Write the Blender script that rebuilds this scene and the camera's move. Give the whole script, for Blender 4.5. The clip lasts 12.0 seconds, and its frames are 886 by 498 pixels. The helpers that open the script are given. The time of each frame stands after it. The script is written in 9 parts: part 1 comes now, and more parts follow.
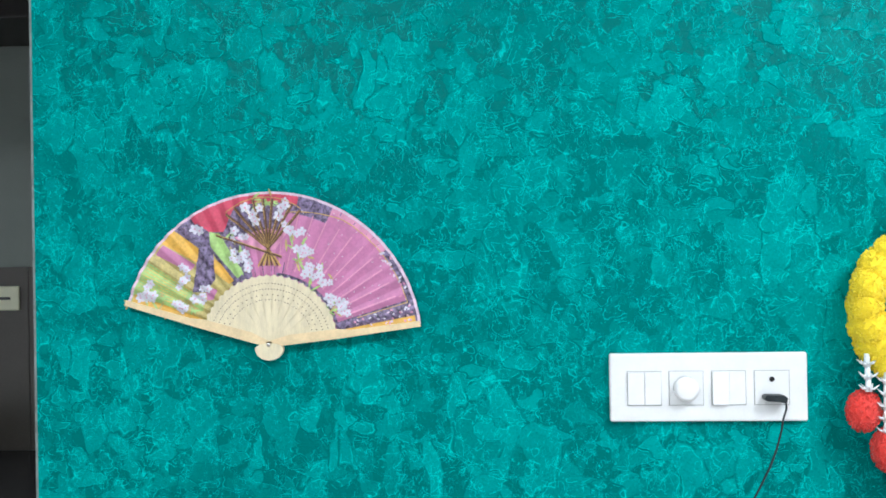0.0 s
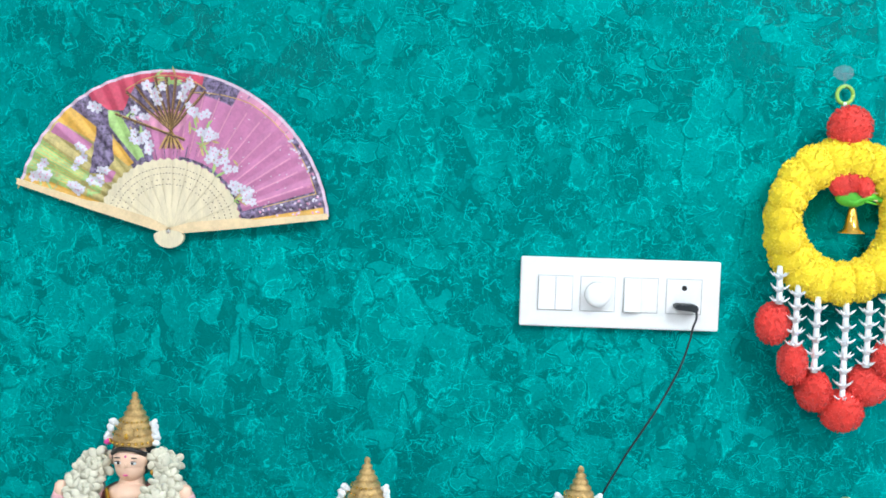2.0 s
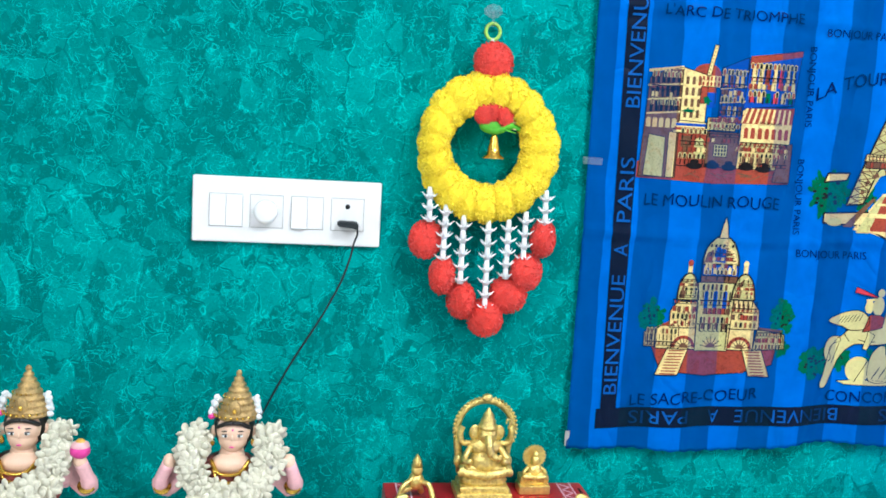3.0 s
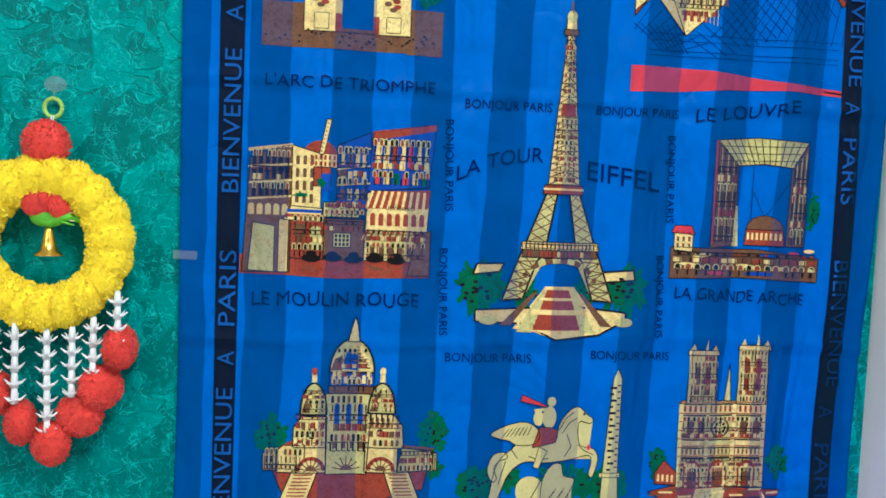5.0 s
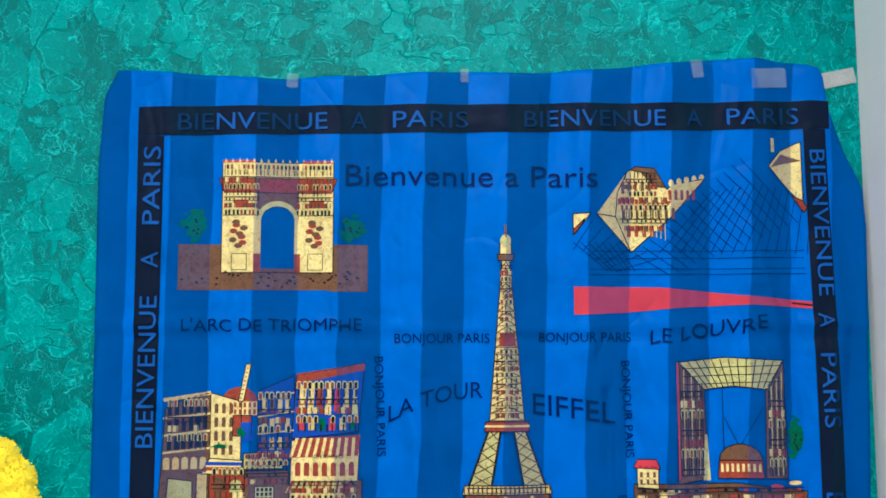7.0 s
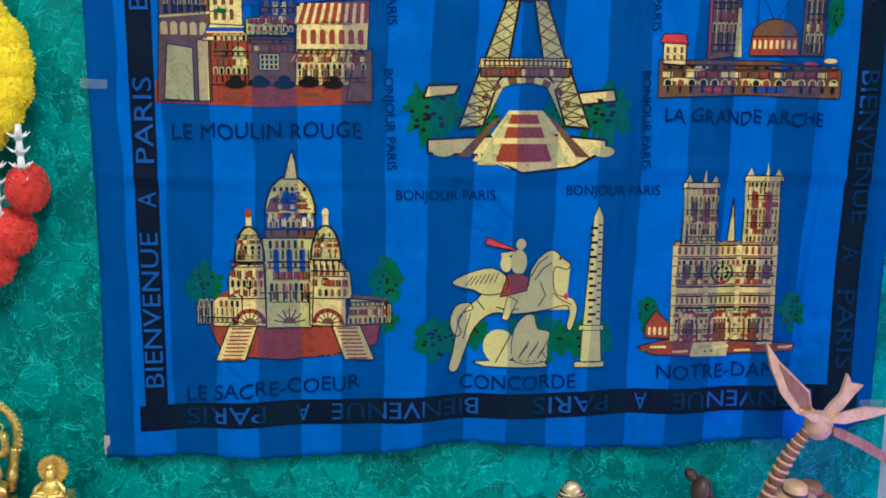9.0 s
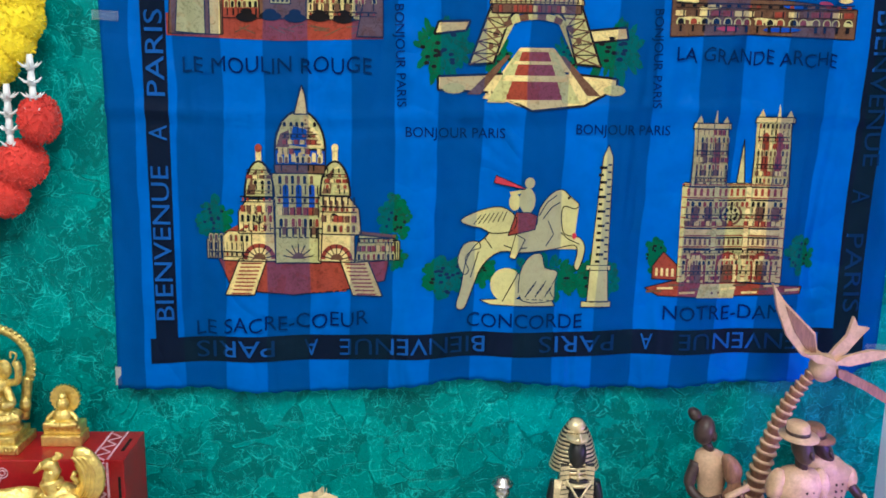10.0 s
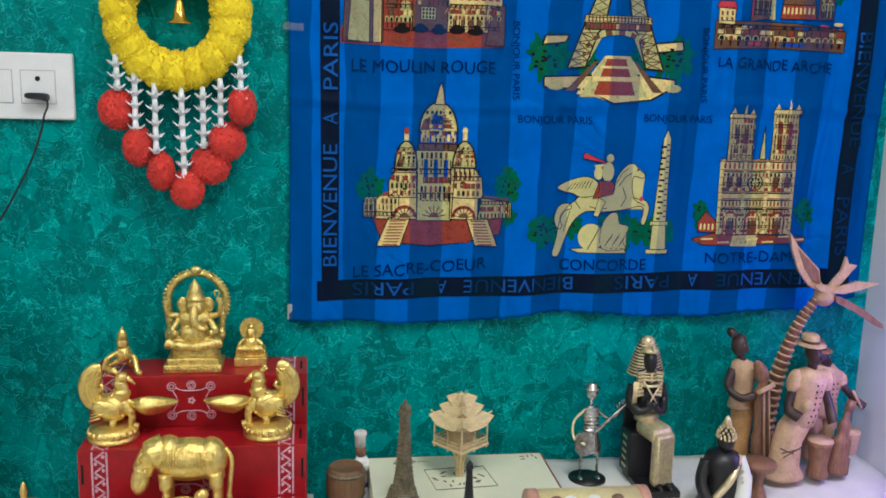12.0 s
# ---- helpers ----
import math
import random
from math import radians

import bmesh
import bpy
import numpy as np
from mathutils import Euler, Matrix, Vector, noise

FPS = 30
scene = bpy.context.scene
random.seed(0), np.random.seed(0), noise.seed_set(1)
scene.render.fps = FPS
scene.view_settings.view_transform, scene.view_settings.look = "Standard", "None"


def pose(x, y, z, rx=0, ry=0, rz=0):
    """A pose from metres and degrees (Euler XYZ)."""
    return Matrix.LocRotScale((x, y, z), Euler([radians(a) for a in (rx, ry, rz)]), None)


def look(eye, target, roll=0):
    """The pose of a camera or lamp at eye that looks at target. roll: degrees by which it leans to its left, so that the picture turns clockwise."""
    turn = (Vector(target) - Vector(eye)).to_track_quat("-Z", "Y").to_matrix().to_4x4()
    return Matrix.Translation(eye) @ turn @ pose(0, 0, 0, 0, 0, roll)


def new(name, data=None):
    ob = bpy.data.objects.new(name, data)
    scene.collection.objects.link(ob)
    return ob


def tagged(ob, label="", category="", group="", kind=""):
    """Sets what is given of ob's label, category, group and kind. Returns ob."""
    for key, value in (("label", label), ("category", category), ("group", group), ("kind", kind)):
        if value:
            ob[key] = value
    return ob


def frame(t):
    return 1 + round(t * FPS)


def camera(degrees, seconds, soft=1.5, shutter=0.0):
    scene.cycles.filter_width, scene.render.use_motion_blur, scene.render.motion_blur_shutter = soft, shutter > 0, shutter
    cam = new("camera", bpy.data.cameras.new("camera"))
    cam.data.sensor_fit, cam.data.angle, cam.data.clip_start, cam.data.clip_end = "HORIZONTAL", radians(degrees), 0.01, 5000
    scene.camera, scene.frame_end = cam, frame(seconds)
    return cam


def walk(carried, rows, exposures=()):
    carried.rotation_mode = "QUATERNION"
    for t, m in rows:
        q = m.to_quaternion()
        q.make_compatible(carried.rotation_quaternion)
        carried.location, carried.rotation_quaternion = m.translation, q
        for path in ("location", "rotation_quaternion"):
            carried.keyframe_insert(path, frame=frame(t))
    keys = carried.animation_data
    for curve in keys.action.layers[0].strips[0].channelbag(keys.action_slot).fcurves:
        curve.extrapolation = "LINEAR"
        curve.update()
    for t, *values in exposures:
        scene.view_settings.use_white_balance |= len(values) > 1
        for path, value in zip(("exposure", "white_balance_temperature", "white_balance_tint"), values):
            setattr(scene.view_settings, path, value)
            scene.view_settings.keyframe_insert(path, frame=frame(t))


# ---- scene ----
cam = camera(52.0, 12.0, soft=1.7)
PATH = [
    (0, (0.0, 0.063, 1.479), (-0.138, 2.058, 1.488), -1.0),
    (0.5, (-0.031, 0.139, 1.431), (-0.168, 2.134, 1.437), 0.0),
    (1, (-0.038, 0.151, 1.422), (-0.207, 2.143, 1.383), 1.7),
    (1.5, (-0.038, 0.133, 1.423), (-0.188, 2.127, 1.385), 1.2),
    (1.8, (0.009, 0.124, 1.429), (-0.144, 2.116, 1.348), 1.5),
    (2, (0.068, 0.114, 1.431), (0.014, 2.108, 1.284), 1.7),
    (2.2, (0.11, 0.094, 1.431), (0.222, 2.08, 1.222), 2.4),
    (2.5, (0.2, 0.044, 1.426), (0.409, 2.018, 1.184), 3.1),
    (2.7, (0.243, 0.016, 1.425), (0.498, 1.984, 1.173), 3.5),
    (4.3, (0.673, 0.02, 1.424), (1.011, 1.962, 1.087), 2.8),
    (4.5, (0.719, 0.058, 1.433), (1.04, 2.015, 1.176), 1.9),
    (5, (0.881, 0.143, 1.485), (1.177, 2.116, 1.348), 2.5),
    (5.5, (1.033, 0.179, 1.512), (1.177, 2.172, 1.434), 3.3),
    (6, (1.006, 0.182, 1.584), (1.139, 2.176, 1.654), 2.6),
    (6.5, (1.028, 0.185, 1.628), (1.132, 2.171, 1.845), 0.7),
    (7, (1.075, 0.206, 1.596), (1.195, 2.193, 1.793), -0.1),
    (7.5, (1.1, 0.22, 1.531), (1.212, 2.215, 1.597), 0.7),
    (7.7, (1.1, 0.225, 1.497), (1.213, 2.222, 1.485), 0.7),
    (9.3, (1.066, 0.27, 1.353), (1.167, 2.236, 1.0), 0.2),
    (9.5, (1.07, 0.268, 1.344), (1.138, 2.233, 0.98), 1.0),
    (10, (1.073, 0.257, 1.336), (1.154, 2.214, 0.935), 1.0),
    (10.5, (1.052, 0.225, 1.332), (1.197, 2.176, 0.918), 1.2),
    (11, (0.977, 0.173, 1.329), (1.179, 2.122, 0.932), 0.1),
    (11.3, (0.916, 0.119, 1.292), (1.238, 2.055, 0.91), -0.8),
    (11.5, (0.887, 0.068, 1.325), (1.271, 1.986, 0.908), 0.2),
    (11.6, (0.875, 0.037, 1.335), (1.255, 1.958, 0.93), 1.0),
    (11.8, (0.825, -0.018, 1.338), (1.159, 1.919, 0.966), 1.8),
    (12, (0.755, -0.051, 1.315), (1.038, 1.894, 0.944), 1.6),
]
EXPOSURES = [(0, 0.84, 5700, 8), (2.7, 0.98, 5700, 8), (4.3, 0.56, 6000, 8), (5.5, 0.57, 6050, 8), (7.7, 0.62, 6100, 8), (9.3, 0.34, 6250, 8), (9.6, 0.40, 6250, 8), (10.0, 0.52, 6250, 8), (10.4, 0.22, 6250, 8), (10.6, 0.14, 6250, 8), (11.0, 0.10, 6250, 8), (12, 0.16, 6150, 8)]
walk(cam, [(t, look(eye, target, roll)) for t, eye, target, roll in PATH], EXPOSURES)

# ---- light ----
WALL_Y, RIGHT_X, LEFT_X, FLOOR, CEIL = 1.356, 1.70, -0.692, -0.06, 2.72
world = bpy.data.worlds.new("world")
scene.world = world
world.use_nodes = True
world.node_tree.nodes["Background"].inputs[0].default_value = (0.9, 0.95, 1.0, 1)
world.node_tree.nodes["Background"].inputs[1].default_value = 0.02


def area_lamp(name, m, sx, sy, watts, colour):
    data = bpy.data.lights.new(name, "AREA")
    data.shape, data.size, data.size_y, data.energy, data.color = "RECTANGLE", sx, sy, watts, colour
    ob = new(name, data)
    ob.matrix_world = m
    return ob


glow_lamp = bpy.data.lights.new("tower_lamp_glow", "POINT")
glow_lamp.energy, glow_lamp.color, glow_lamp.shadow_soft_size = 1.6, (0.40, 0.21, 1.0), 0.034
new("tower_lamp_glow", glow_lamp).location = (1.640, 1.095, 0.885)
# first lamp follows the wall's highlight; second is a fill added for the left end
LAMPS = [(1.15, 0.0, 18.5), (-0.75, -0.85, 26.0)]
for lx, ly, watts in LAMPS:
    area_lamp("unseen_panel_light", pose(lx, ly, CEIL - 0.035), 0.56, 0.56, watts, (1.0, 0.97, 0.92))


# ---- materials ----
class Nodes:
    """Short hand for building one node material."""

    def __init__(self, tree):
        self.tree = tree

    def add(self, kind, **values):
        n = self.tree.nodes.new(kind)
        for key, v in values.items():
            if key == "op":
                n.operation = v
            elif key == "clamp":
                n.use_clamp = v
            elif key == "blend":
                n.data_type, n.blend_type = "RGBA", v
        return n

    def put(self, socket, v):
        if isinstance(v, bpy.types.NodeSocket):
            self.tree.links.new(v, socket)
        elif isinstance(v, tuple) and len(v) == 3 and socket.type == "RGBA":
            socket.default_value = (*v, 1)
        else:
            socket.default_value = v

    def math(self, op, a, b=0.0, c=0.0, clamp=False):
        n = self.add("ShaderNodeMath", op=op, clamp=clamp)
        for i, v in enumerate((a, b, c)):
            self.put(n.inputs[i], v)
        return n.outputs[0]

    def mix(self, f, a, b, blend="MIX"):
        n = self.add("ShaderNodeMix", blend=blend)
        self.put(n.inputs[0], f)
        self.put(n.inputs[6], a)
        self.put(n.inputs[7], b)
        return n.outputs[2]

    def place(self):
        return self.add("ShaderNodeNewGeometry").outputs["Position"]

    def noise(self, scale, detail=3.0, rough=0.5, distort=0.0, at=None):
        n = self.add("ShaderNodeTexNoise")
        self.put(n.inputs["Vector"], at or self.place())
        n.inputs["Scale"].default_value, n.inputs["Detail"].default_value = scale, detail
        n.inputs["Roughness"].default_value, n.inputs["Distortion"].default_value = rough, distort
        return n.outputs["Fac"]

    def ramp(self, f, lo, hi):
        n = self.add("ShaderNodeMapRange")
        n.interpolation_type = "SMOOTHSTEP"
        self.put(n.inputs[0], f)
        n.inputs[1].default_value, n.inputs[2].default_value = lo, hi
        return n.outputs[0]

    def bump(self, height, strength, distance):
        n = self.add("ShaderNodeBump")
        n.inputs["Strength"].default_value, n.inputs["Distance"].default_value = strength, distance
        self.put(n.inputs["Height"], height)
        return n.outputs["Normal"]


def blank(name):
    m = bpy.data.materials.new(name)
    m.use_nodes = True
    k = Nodes(m.node_tree)
    return m, k, m.node_tree.nodes["Principled BSDF"].inputs


def surface(name, rgb, rough=0.5, metal=0.0, var=0.18, scale=30.0, relief=0.15, grain=260.0, stretch=None, sheen=0.0, coat=0.0, spec=0.5, dirt=None):
    """A plain surface with colour variation at two scales, uneven gloss and fine relief."""
    m, k, p = blank(name)
    at = k.place()
    if stretch:
        mp = k.add("ShaderNodeMapping")
        k.put(mp.inputs["Vector"], at)
        mp.inputs["Scale"].default_value = stretch
        at = mp.outputs[0]
    big, small = k.noise(scale, 4, 0.6, at=at), k.noise(grain, 3, 0.6, at=at)
    f = k.math("ADD", k.math("MULTIPLY", big, 0.65), k.math("MULTIPLY", small, 0.35))
    dark = tuple(c * (1 - 1.6 * var) for c in rgb) if dirt is None else dirt
    light = tuple(min(1.0, c * (1 + var)) for c in rgb)
    k.put(p["Base Color"], k.mix(k.ramp(f, 0.3, 0.7), dark, light))
    k.put(p["Roughness"], k.math("ADD", rough - 0.08, k.math("MULTIPLY", big, 0.16), clamp=True))
    p["Metallic"].default_value, p["Specular IOR Level"].default_value = metal, spec
    p["Sheen Weight"].default_value, p["Coat Weight"].default_value = sheen, coat
    k.put(p["Normal"], k.bump(small, relief, 0.002))
    return m


def plaster(name, rgb):
    """Rag-dabbed wall paint: a dark coat under lighter torn-edged dabs; glints on their curling rims are put into the
    colour.
    """
    m, k, p = blank(name)
    at = k.place()

    def warped(scale, amount, at, seed=0.0):
        n = k.add("ShaderNodeTexNoise")
        n.inputs["Scale"].default_value, n.inputs["Detail"].default_value = scale, 2.0
        mp = k.add("ShaderNodeVectorMath", op="ADD")
        k.put(mp.inputs[0], at)
        mp.inputs[1].default_value = (seed, seed * 0.7, -seed)
        k.put(n.inputs["Vector"], mp.outputs[0])
        d = k.add("ShaderNodeVectorMath", op="MULTIPLY_ADD")
        k.put(d.inputs[0], n.outputs["Color"])
        d.inputs[1].default_value = (amount, amount, amount)
        k.put(d.inputs[2], mp.outputs[0])
        return d.outputs[0]

    def dabs(scale, at, share, width):
        """Cells of which some carry a lighter dab: the dab, its pale painted-glint rim and its place in the cell."""
        cell, edge = k.add("ShaderNodeTexVoronoi"), k.add("ShaderNodeTexVoronoi")
        edge.feature = "DISTANCE_TO_EDGE"
        for n in (cell, edge):
            k.put(n.inputs["Vector"], at)
            n.inputs["Scale"].default_value = scale
        sep = k.add("ShaderNodeSeparateColor")
        k.put(sep.inputs[0], cell.outputs["Color"])
        on = k.ramp(sep.outputs[0], 1 - share - 0.02, 1 - share + 0.02)
        inside = k.ramp(edge.outputs["Distance"], 0.0, 0.05)
        tone = k.math("ADD", 0.45, k.math("MULTIPLY", sep.outputs[1], 0.55))
        rim = k.math("SUBTRACT", 1.0, k.ramp(k.math("ABSOLUTE", k.math("SUBTRACT", edge.outputs["Distance"], 0.075)), 0.0, width))
        return k.math("MULTIPLY", k.math("MULTIPLY", on, inside), tone), k.math("MULTIPLY", rim, k.ramp(sep.outputs[2], 0.25, 0.45)), on

    def ridge(field, centre, width):
        return k.math("SUBTRACT", 1.0, k.ramp(k.math("ABSOLUTE", k.math("SUBTRACT", field, centre)), 0.0, width))

    def stretched(sx, sz):
        mp = k.add("ShaderNodeMapping")
        k.put(mp.inputs["Vector"], at)
        mp.inputs["Scale"].default_value = (sx, 1.0, sz)
        return mp.outputs[0]

    tall, wide = stretched(1.15, 0.75), stretched(0.75, 1.2)
    w1, w2, w3 = warped(17, 0.062, tall), warped(30, 0.040, wide, 3.1), warped(60, 0.024, tall, 7.7)
    big, big_rim, on1 = dabs(21, w1, 0.42, 0.020)
    mid, mid_rim, on2 = dabs(35, w2, 0.36, 0.030)
    fine, fine_rim, on3 = dabs(72, w3, 0.30, 0.050)
    cloud = k.noise(6.0, 3.0, 0.6, 0.5, at)
    frond = k.noise(36, 1.0, 0.5, 1.2, tall)
    broken = k.ramp(k.noise(58, 1.0, 0.5, 0.8, at), 0.50, 0.56)
    grit = k.noise(330, 2, 0.6, 0.5, at)
    crumple = k.noise(42, 0.6, 0.4, 1.9, wide)
    swirl = k.noise(66, 0.5, 0.4, 2.0, tall)
    vein = k.math("MULTIPLY", ridge(crumple, 0.5, 0.016), k.ramp(frond, 0.48, 0.56))
    thread = k.math("MULTIPLY", ridge(swirl, 0.50, 0.022), k.ramp(k.noise(26, 1.0, 0.5, 1.0, at), 0.48, 0.58))
    hook = k.math("MULTIPLY", ridge(swirl, 0.62, 0.020), k.ramp(crumple, 0.44, 0.54))
    low, high, top = tuple(c * 0.60 for c in rgb), tuple(c * 1.40 for c in rgb), (rgb[0] + 0.035, rgb[1] * 2.9, rgb[2] * 2.9)
    lit = k.math("MAXIMUM", k.math("MULTIPLY", big, 0.85), k.math("MAXIMUM", k.math("MULTIPLY", mid, 0.75), k.math("MULTIPLY", fine, 0.42)))
    lit = k.math("MULTIPLY", lit, k.math("ADD", 0.45, k.math("MULTIPLY", k.ramp(cloud, 0.36, 0.60), 0.55)))
    c = k.mix(lit, low, high)
    # glints of raised paint edges, mixed into the base colour as broken pale lines
    c = k.mix(k.math("MULTIPLY", k.math("MULTIPLY", k.math("MULTIPLY", big_rim, on1), broken), 0.50), c, top)
    c = k.mix(k.math("MULTIPLY", k.math("MULTIPLY", mid_rim, broken), 0.50), c, top)
    c = k.mix(k.math("MULTIPLY", k.math("MULTIPLY", fine_rim, k.ramp(frond, 0.48, 0.56)), 0.45), c, top)
    c = k.mix(k.math("MULTIPLY", vein, 0.38), c, top)
    c = k.mix(k.math("MULTIPLY", thread, 0.34), c, top)
    c = k.mix(k.math("MULTIPLY", hook, 0.32), c, top)
    c = k.mix(k.math("MULTIPLY", k.ramp(grit, 0.48, 0.64), 0.30), c, tuple(v * 0.80 for v in low))
    k.put(p["Base Color"], c)
    k.put(p["Roughness"], k.math("ADD", 0.30, k.math("MULTIPLY", grit, 0.2)))
    p["Specular IOR Level"].default_value = 0.11
    h = k.math("ADD", k.math("MULTIPLY", lit, 0.6), k.math("ADD", k.math("MULTIPLY", mid_rim, 0.25), k.math("ADD", k.math("MULTIPLY", vein, 0.5), k.math("MULTIPLY", grit, 0.45))))
    k.put(p["Normal"], k.bump(h, 0.8, 0.0024))
    return m


def stripe_group():
    """1 on the sheer stripes of the scarf's weave and on its side hems, 0 on its satin stripes."""
    g = bpy.data.node_groups.new("weave_stripe", "ShaderNodeTree")
    g.interface.new_socket("Sheer", in_out="OUTPUT", socket_type="NodeSocketFloat")
    k = Nodes(g)
    out = k.add("NodeGroupOutput")
    sep = k.add("ShaderNodeSeparateXYZ")
    k.put(sep.inputs[0], k.place())
    x, z = sep.outputs[0], sep.outputs[2]
    drift = k.math("MULTIPLY", k.math("MULTIPLY", k.math("SUBTRACT", 1.81, z), 0.062), k.math("SUBTRACT", x, 0.8))
    wig = k.math("MULTIPLY", k.math("SUBTRACT", k.noise(9, 2), 0.5), 0.012)
    xs = k.math("ADD", k.math("ADD", x, drift), wig)
    fr = k.math("FRACT", k.math("DIVIDE", k.math("SUBTRACT", xs, 0.801), 0.1062))
    a = k.math("MULTIPLY", fr, 60.0, clamp=True)
    b = k.math("MULTIPLY", k.math("SUBTRACT", 0.52, fr), 60.0, clamp=True)
    d = k.math("MULTIPLY", a, b)
    left = k.math("MULTIPLY", k.math("SUBTRACT", 0.751, xs), 800.0, clamp=True)
    right = k.math("MULTIPLY", k.math("SUBTRACT", xs, 1.657), 800.0, clamp=True)
    gap = k.math("MULTIPLY", k.math("SUBTRACT", xs, 0.7535), 800.0, clamp=True)
    d = k.math("MULTIPLY", d, gap)
    k.put(out.inputs[0], k.math("MAXIMUM", k.math("MAXIMUM", left, right), d))
    return g


STRIPE = stripe_group()


def cloth(name, satin, sheer, rough=0.42, ink=0.0, clear=0.0):
    """Dyed scarf fabric: one colour on satin stripes, a deeper one where the weave is sheer and lets the wall show."""
    m, k, p = blank(name)
    s = k.add("ShaderNodeGroup")
    s.node_tree = STRIPE
    mottled = k.noise(22, 4, 0.6)
    weave = k.noise(1400, 1, 0.5)
    c = k.mix(s.outputs[0], satin, sheer)
    c = k.mix(k.math("MULTIPLY", k.ramp(mottled, 0.35, 0.7), 0.22), c, tuple(v * 0.6 for v in sheer))
    if ink:
        # inked drawing lines over washes of a deeper tone
        line = k.math("SUBTRACT", 1.0, k.ramp(k.math("ABSOLUTE", k.math("SUBTRACT", k.noise(85, 1.5, 0.5, 1.4), 0.5)), 0.006, 0.022))
        hatch = k.ramp(k.noise(170, 2.0, 0.6, 1.2), 0.60, 0.63)
        wash = k.ramp(k.noise(60, 2.0, 0.6, 1.0), 0.55, 0.60)
        c = k.mix(k.math("MULTIPLY", wash, ink * 0.65), c, tuple(v * f for v, f in zip(satin, (0.55, 0.30, 0.28))))
        c = k.mix(k.math("MULTIPLY", k.math("MAXIMUM", hatch, line), ink), c, (0.030, 0.016, 0.010))
    k.put(p["Base Color"], c)
    k.put(p["Roughness"], k.math("ADD", rough, k.math("MULTIPLY", s.outputs[0], 0.22)))
    p["Sheen Weight"].default_value, p["Specular IOR Level"].default_value = 0.0, 0.05
    if clear:
        k.put(p["Alpha"], k.math("SUBTRACT", 1.0, k.math("MULTIPLY", s.outputs[0], clear)))
    # crumples left by folding: long soft vertical creases and sharper cross wrinkles
    mp = k.add("ShaderNodeMapping")
    k.put(mp.inputs["Vector"], k.place())
    mp.inputs["Scale"].default_value = (1.0, 1.0, 0.30)
    hang = k.noise(13, 2.0, 0.5, 0.8, mp.outputs[0])
    cross = k.noise(8, 1.5, 0.5, 1.2)
    sharp = k.math("ABSOLUTE", k.math("SUBTRACT", cross, 0.5))
    h = k.math("ADD", k.math("MULTIPLY", hang, 1.0), k.math("MULTIPLY", sharp, 0.45))
    h = k.math("ADD", h, k.math("ADD", k.math("MULTIPLY", weave, 0.010), k.math("MULTIPLY", mottled, 0.06)))
    k.put(p["Normal"], k.bump(h, 0.9, 0.026))
    return m


def dyed(name, rgb, keep=0.50, ink=0.0):
    tint = (0.0, 0.020, 0.075)
    return cloth(name, rgb, tuple(keep * c + t for c, t in zip(rgb, tint)), 0.5, ink)


def glow(name, rgb, power):
    m, k, p = blank(name)
    p["Base Color"].default_value = (*rgb, 1)
    p["Emission Color"].default_value = (*rgb, 1)
    p["Emission Strength"].default_value = power
    return m


